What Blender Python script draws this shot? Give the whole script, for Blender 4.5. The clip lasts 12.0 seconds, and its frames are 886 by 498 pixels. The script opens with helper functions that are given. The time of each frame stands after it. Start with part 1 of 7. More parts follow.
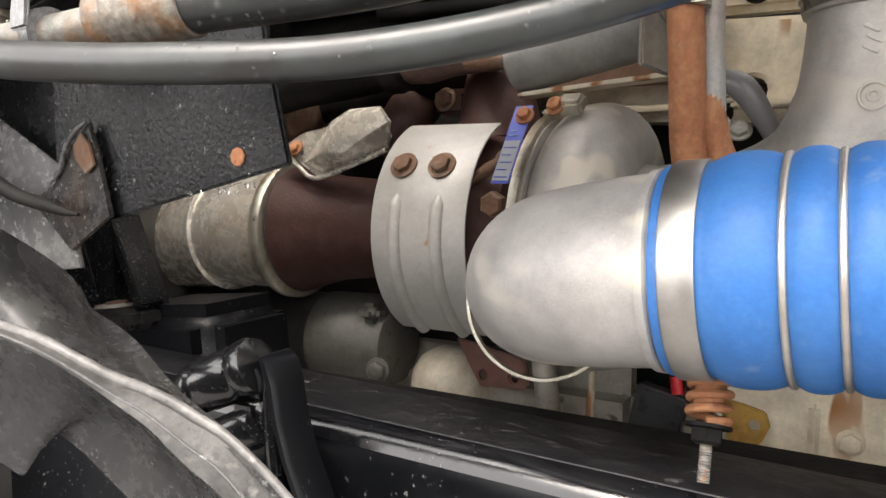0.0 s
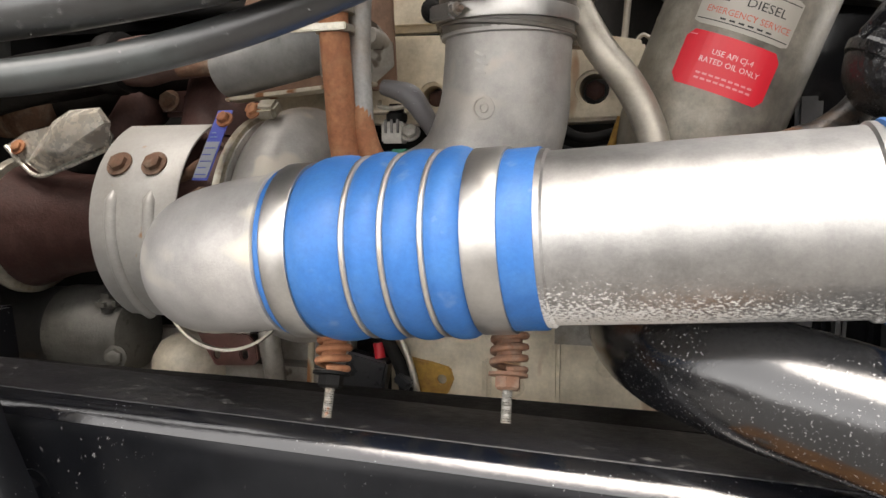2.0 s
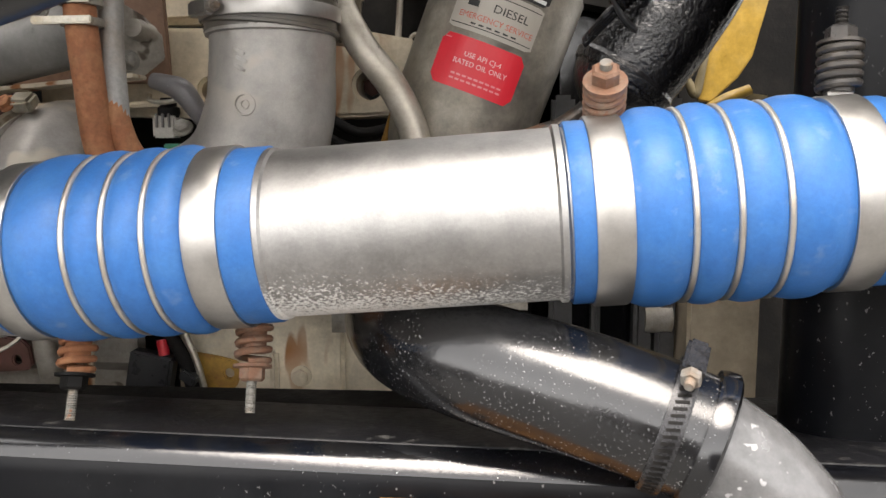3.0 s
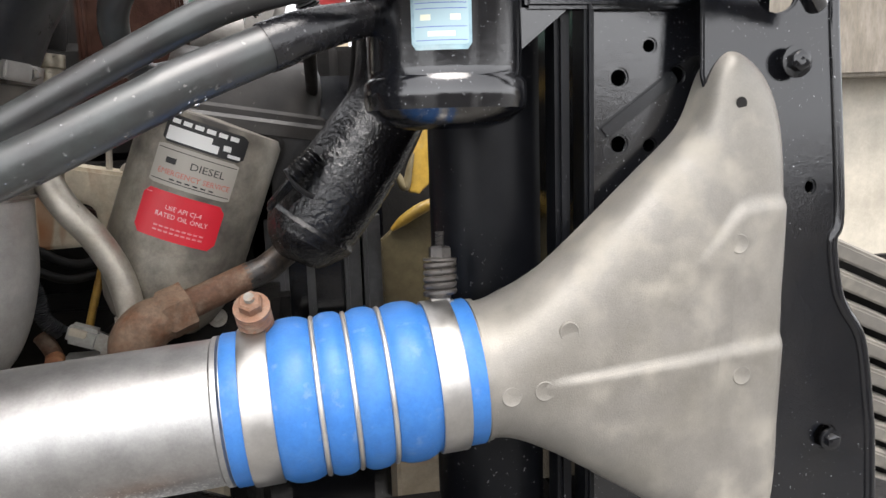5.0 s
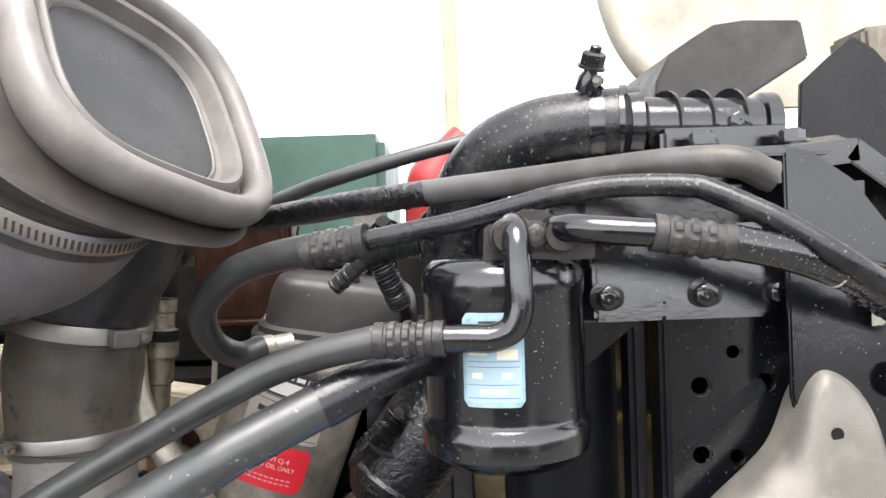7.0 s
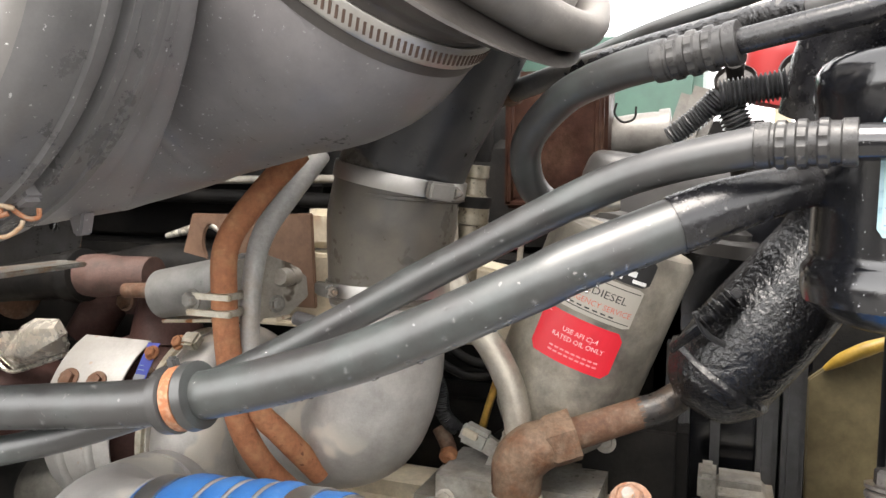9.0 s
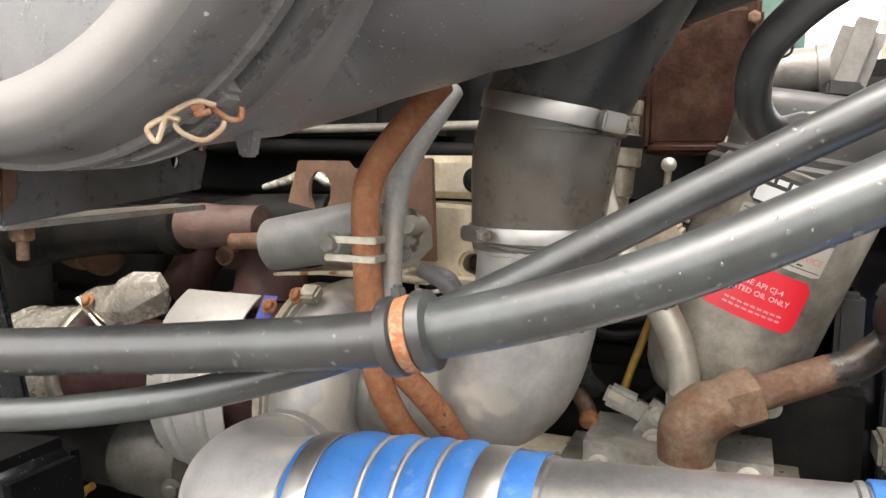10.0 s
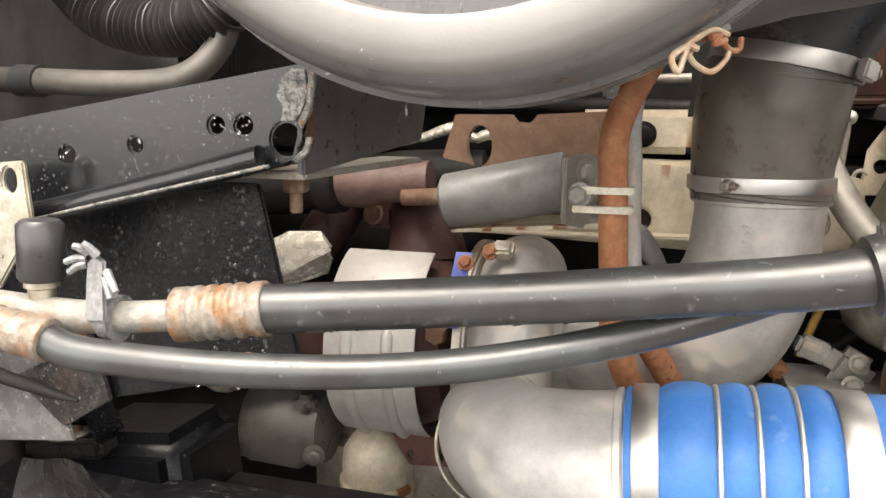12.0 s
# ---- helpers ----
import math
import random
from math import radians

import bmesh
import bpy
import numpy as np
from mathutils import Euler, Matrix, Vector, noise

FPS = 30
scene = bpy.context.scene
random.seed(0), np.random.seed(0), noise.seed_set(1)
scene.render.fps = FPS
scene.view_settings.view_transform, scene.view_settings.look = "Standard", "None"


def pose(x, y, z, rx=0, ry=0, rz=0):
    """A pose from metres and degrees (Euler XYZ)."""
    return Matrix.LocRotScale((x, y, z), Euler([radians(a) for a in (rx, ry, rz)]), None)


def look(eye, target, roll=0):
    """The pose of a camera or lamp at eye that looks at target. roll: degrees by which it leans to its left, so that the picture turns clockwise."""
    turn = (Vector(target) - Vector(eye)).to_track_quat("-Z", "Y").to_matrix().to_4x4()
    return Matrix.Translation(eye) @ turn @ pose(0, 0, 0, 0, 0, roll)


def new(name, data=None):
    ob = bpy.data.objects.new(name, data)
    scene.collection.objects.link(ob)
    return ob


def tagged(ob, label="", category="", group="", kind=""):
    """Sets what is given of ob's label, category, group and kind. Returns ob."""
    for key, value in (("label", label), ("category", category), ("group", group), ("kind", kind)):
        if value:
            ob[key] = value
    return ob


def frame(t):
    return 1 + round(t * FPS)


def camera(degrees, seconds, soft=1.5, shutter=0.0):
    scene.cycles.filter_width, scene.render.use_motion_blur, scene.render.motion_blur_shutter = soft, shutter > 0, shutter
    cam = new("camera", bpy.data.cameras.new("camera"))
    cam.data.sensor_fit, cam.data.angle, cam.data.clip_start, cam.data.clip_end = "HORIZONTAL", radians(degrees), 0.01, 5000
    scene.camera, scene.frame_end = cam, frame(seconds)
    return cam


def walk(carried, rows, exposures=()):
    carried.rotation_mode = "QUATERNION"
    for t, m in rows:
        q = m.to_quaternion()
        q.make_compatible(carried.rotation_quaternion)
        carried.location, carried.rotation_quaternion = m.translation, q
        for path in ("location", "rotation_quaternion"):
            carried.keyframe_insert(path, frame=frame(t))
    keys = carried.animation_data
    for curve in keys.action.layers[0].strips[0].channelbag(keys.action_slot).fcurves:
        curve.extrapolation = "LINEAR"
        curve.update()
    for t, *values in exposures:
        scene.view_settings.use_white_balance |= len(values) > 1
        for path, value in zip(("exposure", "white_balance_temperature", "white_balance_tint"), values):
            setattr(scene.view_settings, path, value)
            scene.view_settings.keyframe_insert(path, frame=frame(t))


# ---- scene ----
cam = camera(60.8, 12.0)
PATH = [
    (0, (0.0076, -0.0018, 1.3053), (-0.9795, 1.727, 1.1126), 0.36),
    (0.5, (0.0684, -0.0162, 1.3083), (-0.9039, 1.722, 1.1261), 0.13),
    (1, (0.1068, -0.0314, 1.3063), (-0.762, 1.7594, 1.1102), 0.00),
    (1.5, (0.1313, -0.0432, 1.3103), (-0.5934, 1.8089, 1.0991), -0.07),
    (2, (0.1517, -0.0484, 1.3131), (-0.403, 1.8602, 1.0906), -0.23),
    (2.5, (0.1857, -0.0534, 1.3138), (-0.1779, 1.899, 1.0772), -0.45),
    (3, (0.2276, -0.0586, 1.3197), (0.0643, 1.9181, 1.0625), -0.39),
    (3.5, (0.2587, -0.0801, 1.328), (0.3115, 1.901, 1.0587), -0.12),
    (3.7, (0.2762, -0.0877, 1.3354), (0.4088, 1.8882, 1.0561), -0.12),
    (5.3, (0.3261, -0.1418, 1.5102), (0.696, 1.7983, 1.1957), -1.99),
    (5.5, (0.3292, -0.1326, 1.5274), (0.6785, 1.8175, 1.2532), -2.57),
    (6, (0.3431, -0.1192, 1.5706), (0.6353, 1.8531, 1.4137), -3.00),
    (6.5, (0.3609, -0.1234, 1.6168), (0.5666, 1.865, 1.5544), -2.76),
    (6.7, (0.3744, -0.1244, 1.6342), (0.5217, 1.8696, 1.5865), -2.56),
    (8.3, (0.3861, -0.0652, 1.5977), (-0.1951, 1.8429, 1.4514), 0.49),
    (8.5, (0.3793, -0.0581, 1.5858), (-0.2611, 1.8297, 1.4232), 0.48),
    (9, (0.3312, -0.0553, 1.5508), (-0.3629, 1.8116, 1.3692), 0.43),
    (9.5, (0.2663, -0.0448, 1.5285), (-0.4604, 1.8067, 1.3186), 0.49),
    (10, (0.1902, -0.0362, 1.5088), (-0.5491, 1.8071, 1.2724), 0.49),
    (10.5, (0.1059, -0.0317, 1.5036), (-0.6218, 1.8124, 1.2392), 0.50),
    (11, (0.024, -0.0322, 1.4984), (-0.6711, 1.8221, 1.2183), 0.48),
    (11.5, (-0.046, -0.045, 1.4885), (-0.6919, 1.8239, 1.1883), 0.49),
    (12, (-0.0655, -0.1117, 1.4908), (-0.6368, 1.7785, 1.1728), 0.52),
]
walk(cam, [(t, look(eye, target, roll)) for t, eye, target, roll in PATH], [(0.0, 2.33, 6800, 12), (1.0, 2.28, 6800, 12), (2.5, 2.06, 6800, 12), (3.5, 1.88, 6700, 12), (5.5, 1.95, 6350, 12), (6.0, 2.11, 6350, 12), (6.5, 2.13, 6350, 12), (8.5, 2.47, 6600, 11), (9.0, 2.61, 6700, 11), (10.0, 2.58, 6750, 11), (12.0, 2.53, 7000, 12)])

# ---- daylight: soft overcast sky ----
world = bpy.data.worlds.new("overcast")
scene.world = world
world.use_nodes = True
wn, wl = world.node_tree.nodes, world.node_tree.links
sky = wn.new("ShaderNodeTexSky")
sky.sky_type, sky.sun_disc = "NISHITA", False
sky.sun_elevation, sky.sun_rotation = radians(65), radians(200)
grey = wn.new("ShaderNodeHueSaturation")
grey.inputs["Saturation"].default_value = 0.03
wl.new(sky.outputs["Color"], grey.inputs["Color"])
wl.new(grey.outputs["Color"], wn["Background"].inputs["Color"])
wn["Background"].inputs["Strength"].default_value = 0.15
sun = new("sun", bpy.data.lights.new("sun", "SUN"))
sun.data.energy, sun.data.angle, sun.data.color = 1.3, radians(40), (1.0, 0.93, 0.85)
sun.matrix_world = look((0.1, -2.0, 6.3), (0.1, 0.4, 1.2))

# ---- helpers for meshes ----
V = Vector


def spline(points, n=8):
    """Points along a Catmull-Rom curve."""
    p = [V(q) for q in points]
    p = [2 * p[0] - p[1]] + p + [2 * p[-1] - p[-2]]
    out = []
    for i in range(1, len(p) - 2):
        a, b, c, d = p[i - 1:i + 3]
        for k in range(n):
            u = k / n
            out.append(0.5 * (2 * b + (c - a) * u + (2 * a - 5 * b + 4 * c - d) * u * u + (3 * b - a - 3 * c + d) * u ** 3))
    out.append(p[-2])
    return out


def skin(bm, rings, closed=True, caps=True, loop=False):
    """Faces between rings of points."""
    vs = [[bm.verts.new(q) for q in r] for r in rings]
    m = len(vs[0])
    for i in range(len(vs) - (0 if loop else 1)):
        a, b = vs[i], vs[(i + 1) % len(vs)]
        for j in range(m if closed else m - 1):
            k = (j + 1) % m
            bm.faces.new((a[j], a[k], b[k], b[j]))
    if caps and not loop and closed:
        bm.faces.new(list(reversed(vs[0])))
        bm.faces.new(vs[-1])
    return bm


def carried_axes(pts):
    """Tangent and two normals carried along a line of points."""
    out, n = [], None
    for i, p in enumerate(pts):
        t = (pts[min(i + 1, len(pts) - 1)] - pts[max(i - 1, 0)]).normalized()
        if n is None:
            n = t.orthogonal().normalized()
        n = (n - t * n.dot(t)).normalized()
        out.append((p, t, n, t.cross(n)))
    return out


def tube(points, r, seg=20, n=8, bm=None, wave=None, curve=True, caps=True):
    """A round tube. r: one radius, or one for each point. wave: radius added by the way along it."""
    bm = bm or bmesh.new()
    pts = spline(points, n) if curve else [V(q) for q in points]
    rs = list(r) if hasattr(r, "__len__") else [r] * len(points)
    rings, s = [], 0.0
    for i, (p, t, a, b) in enumerate(carried_axes(pts)):
        s += (p - pts[i - 1]).length if i else 0
        f = i * (len(rs) - 1) / max(1, len(pts) - 1)
        k = min(int(f), len(rs) - 2) if len(rs) > 1 else 0
        rr = rs[k] + (rs[min(k + 1, len(rs) - 1)] - rs[k]) * (f - k)
        if wave:
            rr += wave(s)
        rings.append([p + a * (rr * math.cos(2 * math.pi * j / seg)) + b * (rr * math.sin(2 * math.pi * j / seg)) for j in range(seg)])
    return skin(bm, rings, caps=caps)


def basis(axis, up=(0, 0, 1)):
    t = V(axis).normalized()
    u = V(up)
    if abs(t.dot(u.normalized())) > 0.97:
        u = V((0, 1, 0)) if abs(t.y) < 0.9 else V((1, 0, 0))
    a = (u - t * u.dot(t)).normalized()
    return t, a, t.cross(a)


def lathe(profile, origin, axis, seg=40, arc=None, bm=None, up=(0, 0, 1), caps=True):
    """A profile of (way along the axis, radius), turned about it. arc: degrees from and to, counted from up."""
    bm = bm or bmesh.new()
    t, a, b = basis(axis, up)
    o = V(origin)
    lo, hi = arc or (0, 360)
    m = seg if arc is None else seg + 1
    rings = []
    for s, r in profile:
        rings.append([o + t * s + (a * math.cos(w) + b * math.sin(w)) * r for w in (radians(lo + (hi - lo) * j / seg) for j in range(m))])
    return skin(bm, rings, closed=arc is None, caps=caps)


def box(center, size, turn=None, bevel=0.003, bm=None, seg=2):
    b2 = bmesh.new()
    bmesh.ops.create_cube(b2, size=1)
    bmesh.ops.scale(b2, vec=size, verts=b2.verts)
    if bevel:
        bmesh.ops.bevel(b2, geom=b2.edges[:], offset=bevel, segments=seg, affect="EDGES")
    m = Matrix.Translation(center) @ (turn.to_4x4() if turn else Matrix())
    b2.transform(m)
    return join(bm, b2)


def join(bm, other):
    if bm is None:
        return other
    me = bpy.data.meshes.new("tmp")
    other.to_mesh(me)
    other.free()
    bm.from_mesh(me)
    bpy.data.meshes.remove(me)
    return bm


def plate(outline, origin, ux, uy, thick, holes=(), bevel=0.0015, bm=None):
    """A flat sheet: its outline in (u, v) metres, pushed back by thick along ux x uy reversed; holes of (u, v, ru, rv)."""
    b2 = bmesh.new()
    ux, uy = V(ux).normalized(), V(uy).normalized()
    uy = (uy - ux * uy.dot(ux)).normalized()
    o, back = V(origin), -ux.cross(uy)
    loops = [list(outline)]
    for hu, hv, ru, rv in holes:
        loops.append([(hu + ru * math.cos(2 * math.pi * k / 16), hv + rv * math.sin(2 * math.pi * k / 16)) for k in range(16)])
    edges = []
    for lp in loops:
        vs = [b2.verts.new(o + ux * u + uy * v) for u, v in lp]
        edges += [b2.edges.new((vs[k], vs[(k + 1) % len(vs)])) for k in range(len(vs))]
    bmesh.ops.triangle_fill(b2, use_beauty=True, edges=edges)
    got = bmesh.ops.extrude_face_region(b2, geom=b2.faces[:])
    bmesh.ops.translate(b2, vec=back * thick, verts=[g for g in got["geom"] if isinstance(g, bmesh.types.BMVert)])
    bmesh.ops.recalc_face_normals(b2, faces=b2.faces[:])
    if bevel:
        sharp = [e for e in b2.edges if len(e.link_faces) == 2 and e.calc_face_angle() > 1.0]
        bmesh.ops.bevel(b2, geom=sharp, offset=bevel, segments=2, affect="EDGES")
    return join(bm, b2)


def bolt(origin, axis, r, h, washer=0.0, shank=0.0, bm=None):
    """A hexagon head with a chamfered top, on a washer, with a shank that goes on beyond the head."""
    bm = bm or bmesh.new()
    z = 0.0
    if washer:
        lathe([(0, 0.0005), (0, washer), (0.002, washer), (0.0025, r * 0.9)], origin, axis, 20, bm=bm)
        z = 0.002
    lathe([(z, r), (z + h * 0.82, r), (z + h, r * 0.8), (z + h, r * 0.3), (z + h * 0.95, 0.0004)], origin, axis, 6, bm=bm)
    if shank:
        lathe([(z + h * 0.9, r * 0.5), (z + h + shank, r * 0.5), (z + h + shank + 0.001, r * 0.4)], origin, axis, 14, bm=bm)
    return bm


def part(name, bm, material, parent=None, label="", smooth=42):
    """Links a bmesh as one mesh object, under a thing or a part."""
    bmesh.ops.recalc_face_normals(bm, faces=bm.faces[:])
    me = bpy.data.meshes.new(name)
    if smooth:
        for f in bm.faces:
            f.smooth = True
        for e in bm.edges:
            if len(e.link_faces) == 2 and e.calc_face_angle(0) > radians(smooth):
                e.smooth = False
    bm.to_mesh(me)
    bm.free()
    me.materials.append(material)
    ob = new(name, me)
    if parent is not None:
        ob.parent = parent
        if parent.type == "EMPTY":
            ob.matrix_parent_inverse = Matrix.Translation(parent.location).inverted()
    if label:
        ob["label"] = label
    return ob


def thing(name, at, label, category, group="", kind=""):
    ob = new(name)
    ob.location = at
    ob.empty_display_size = 0.02
    return tagged(ob, label, category, group, kind)


# ---- materials ----
def stuff(name, colour, rough=0.5, metal=0.0, second=None, amount=0.5, scale=12.0, grain=0.15, fine=220.0, bump=0.1,
          spots=None, spot_scale=90.0, spot_at=0.68, spot_rough=0.8, rough_var=0.15, coat=0.0, streak=None, spot_band=None, spot_stretch=None, mottle=0.3, uneven=0.06, spec=0.5, spot_soft=0.05):
    """A worn surface: a base colour and a second one in patches, fine grain, and specks or stains of a third."""
    m = bpy.data.materials.new(name)
    m.use_nodes = True
    n, l = m.node_tree.nodes, m.node_tree.links
    b = n["Principled BSDF"]
    tc = n.new("ShaderNodeTexCoord")
    src = tc.outputs["Object"]
    if streak:
        mp = n.new("ShaderNodeMapping")
        mp.inputs["Scale"].default_value = streak
        l.new(src, mp.inputs["Vector"])
        src = mp.outputs["Vector"]

    def nz(sc, detail=4.0, rgh=0.6, vec=src):
        t = n.new("ShaderNodeTexNoise")
        t.inputs["Scale"].default_value, t.inputs["Detail"].default_value, t.inputs["Roughness"].default_value = sc, detail, rgh
        l.new(vec, t.inputs["Vector"])
        return t.outputs["Fac"]

    def ramp(fac, lo, hi, a=0.0, c=1.0):
        r = n.new("ShaderNodeMapRange")
        r.inputs["From Min"].default_value, r.inputs["From Max"].default_value = lo, hi
        r.inputs["To Min"].default_value, r.inputs["To Max"].default_value = a, c
        l.new(fac, r.inputs["Value"])
        return r.outputs["Result"]

    def mix(fac, a, c, mode="MIX"):
        x = n.new("ShaderNodeMix")
        x.data_type, x.blend_type = "RGBA", mode
        l.new(fac, x.inputs["Factor"])
        for sock, val in ((x.inputs["A"], a), (x.inputs["B"], c)):
            if isinstance(val, tuple):
                sock.default_value = (*val, 1)
            else:
                l.new(val, sock)
        return x.outputs["Result"]

    def times(a, c):
        x = n.new("ShaderNodeMath")
        x.operation = "MULTIPLY"
        l.new(a, x.inputs[0])
        if isinstance(c, float):
            x.inputs[1].default_value = c
        else:
            l.new(c, x.inputs[1])
        return x.outputs[0]

    big, small = nz(scale, 6.0), nz(fine, 3.0)
    second = second or tuple(c * 0.7 for c in colour)
    col = mix(ramp(big, 0.35 + 0.2 * (1 - amount), 0.62 + 0.1 * (1 - amount)), colour, second)
    col = mix(ramp(small, 0.3, 0.75, 0.0, grain), col, tuple(min(1, c * 0.35) for c in colour))
    cloud = nz(scale * 3.3, 9.0, 0.72)
    col = mix(ramp(cloud, -2.0, -1.0), col, ramp(cloud, 0.33, 0.68, 1 - mottle, 1 + 0.35 * mottle), "MULTIPLY")
    rgh = ramp(cloud, 0.3, 0.7, max(0.03, rough - rough_var), min(1, rough + rough_var))
    if spots:
        place = tc.outputs["Object"]
        if spot_stretch:
            sm = n.new("ShaderNodeMapping")
            sm.inputs["Scale"].default_value = spot_stretch
            l.new(place, sm.inputs["Vector"])
            place = sm.outputs["Vector"]
        mask = ramp(nz(spot_scale, 2.0 if spot_soft < 0.1 else 6.0, 0.5, place), spot_at, spot_at + spot_soft)
        if spot_band:
            sp = n.new("ShaderNodeSeparateXYZ")
            l.new(tc.outputs["Object"], sp.inputs["Vector"])
            more = n.new("ShaderNodeMath")
            more.operation = "ADD"
            l.new(nz(spot_scale, 4.0, 0.65, place), more.inputs[0])
            l.new(ramp(sp.outputs["Z"], spot_band[0], spot_band[1], 0.22, -0.30), more.inputs[1])
            mask = ramp(more.outputs[0], spot_at, spot_at + 0.09)
        else:
            mask = times(mask, ramp(nz(7.0, 2.0, 0.5, tc.outputs["Object"]), 0.38, 0.58))
        col = mix(mask, col, spots)
        rg = n.new("ShaderNodeMix")
        l.new(mask, rg.inputs["Factor"])
        l.new(rgh, rg.inputs["A"])
        rg.inputs["B"].default_value = spot_rough
        rgh = rg.outputs["Result"]
        if metal:
            l.new(ramp(mask, 0, 1, metal, 0.0), b.inputs["Metallic"])
    b.inputs["Specular IOR Level"].default_value = spec
    l.new(col, b.inputs["Base Color"])
    l.new(rgh, b.inputs["Roughness"])
    if not (spots and metal):
        b.inputs["Metallic"].default_value = metal
    if coat:
        b.inputs["Coat Weight"].default_value, b.inputs["Coat Roughness"].default_value = coat, 0.08
    if bump:
        bp = n.new("ShaderNodeBump")
        bp.inputs["Strength"].default_value, bp.inputs["Distance"].default_value = bump, 0.002
        l.new(small, bp.inputs["Height"])
        up = n.new("ShaderNodeBump")
        up.inputs["Strength"].default_value, up.inputs["Distance"].default_value = uneven, 0.01
        l.new(cloud, up.inputs["Height"])
        l.new(up.outputs["Normal"], bp.inputs["Normal"])
        l.new(bp.outputs["Normal"], b.inputs["Normal"])
    return m


def plain(name, colour, rough=0.5, metal=0.0):
    m = bpy.data.materials.new(name)
    m.use_nodes = True
    b = m.node_tree.nodes["Principled BSDF"]
    b.inputs["Base Color"].default_value, b.inputs["Roughness"].default_value, b.inputs["Metallic"].default_value = (*colour, 1), rough, metal
    return m


BLUE = stuff("silicone_blue", (0.036, 0.150, 0.43), 0.44, 0, (0.050, 0.172, 0.44), 0.5, 40, 0.16, 400, 0.08, (0.17, 0.265, 0.43), 70, 0.62, mottle=0.14, spot_soft=0.2, uneven=0.04, rough_var=0.1, spec=0.35)
STEEL = stuff("band_steel", (0.56, 0.545, 0.52), 0.42, 1.0, (0.48, 0.465, 0.44), 0.5, 30, 0.1, 500, 0.015, (0.45, 0.30, 0.2), 300, 0.76, rough_var=0.06, mottle=0.1, uneven=0.0)
RING = stuff("ring_steel", (0.66, 0.62, 0.56), 0.38, 0.85, (0.55, 0.49, 0.42), 0.5, 30, 0.08, 300, 0.0, rough_var=0.05, mottle=0.1, uneven=0.0)
ALU = stuff("tube_aluminium", (0.44, 0.435, 0.425), 0.47, 1.0, (0.38, 0.375, 0.365), 0.5, 14, 0.16, 500, 0.04, (0.68, 0.67, 0.65), 560, 0.475, 0.9, 0.06, spot_band=(1.212, 1.268), spot_stretch=(0.8, 1.0, 1.0), mottle=0.22, uneven=0.012)
CAST = stuff("cast_aluminium", (0.47, 0.45, 0.42), 0.42, 0.3, (0.38, 0.355, 0.32), 0.55, 10, 0.2, 700, 0.10, (0.52, 0.475, 0.40), 16, 0.57, 0.45, mottle=0.25, rough_var=0.08, uneven=0.03)
OUTLET_CAST = stuff("outlet_cast", (0.44, 0.425, 0.41), 0.44, 0.25, (0.38, 0.365, 0.345), 0.5, 11, 0.18, 700, 0.10, (0.52, 0.49, 0.42), 15, 0.535, 0.45, mottle=0.22, rough_var=0.1, uneven=0.05, spot_stretch=(0.7, 1.0, 1.6), spot_soft=0.06)
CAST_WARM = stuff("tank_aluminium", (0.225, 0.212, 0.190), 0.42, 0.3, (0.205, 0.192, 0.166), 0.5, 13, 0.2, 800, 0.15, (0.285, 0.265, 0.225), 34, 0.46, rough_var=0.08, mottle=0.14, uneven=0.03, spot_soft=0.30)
CAST_GREY = stuff("cast_grey", (0.46, 0.44, 0.40), 0.5, 0.35, (0.30, 0.26, 0.20), 0.65, 14, 0.25, 600, 0.2, (0.10, 0.085, 0.07), 130, 0.64, mottle=0.45)
SHEET = stuff("shield_sheet", (0.36, 0.35, 0.33), 0.48, 0.15, (0.32, 0.305, 0.28), 0.5, 16, 0.15, 300, 0.05, (0.30, 0.17, 0.09), 40, 0.72, mottle=0.15, uneven=0.02)
BRIGHT = stuff("flap_sheet", (0.76, 0.72, 0.64), 0.27, 0.5, (0.58, 0.51, 0.41), 0.5, 22, 0.2, 300, 0.06, mottle=0.2, rough_var=0.08, uneven=0.02)
MAROON = stuff("hot_iron", (0.055, 0.026, 0.022), 0.55, 0.1, (0.085, 0.047, 0.04), 0.5, 18, 0.35, 300, 0.25, spec=0.2)
RUST = stuff("rust", (0.36, 0.15, 0.075), 0.75, 0.0, (0.44, 0.215, 0.11), 0.5, 45, 0.3, 260, 0.3, (0.15, 0.06, 0.035), 120, 0.64, spec=0.25)
RUST_PALE = stuff("rust_on_zinc", (0.27, 0.26, 0.235), 0.55, 0.2, (0.25, 0.15, 0.08), 0.38, 45, 0.35, 260, 0.4, (0.22, 0.09, 0.04), 150, 0.65)
RUST_BROWN = stuff("rust_brown", (0.14, 0.075, 0.047), 0.7, 0.0, (0.22, 0.16, 0.115), 0.5, 45, 0.4, 260, 0.35, spec=0.25)
HOSE = stuff("hose_rubber", (0.0255, 0.025, 0.025), 0.37, 0, (0.040, 0.047, 0.046), 0.5, 18, 0.1, 600, 0.04, (0.16, 0.155, 0.15), 200, 0.70, 0.5, rough_var=0.09, mottle=0.25, uneven=0.03, spec=0.75)
BLACK = stuff("black_paint", (0.005, 0.0054, 0.007), 0.09, 0, (0.010, 0.010, 0.011), 0.5, 25, 0.1, 300, 0.03, (0.30, 0.31, 0.32), 600, 0.70, 0.35, 0.05, uneven=0.035, spec=0.85)
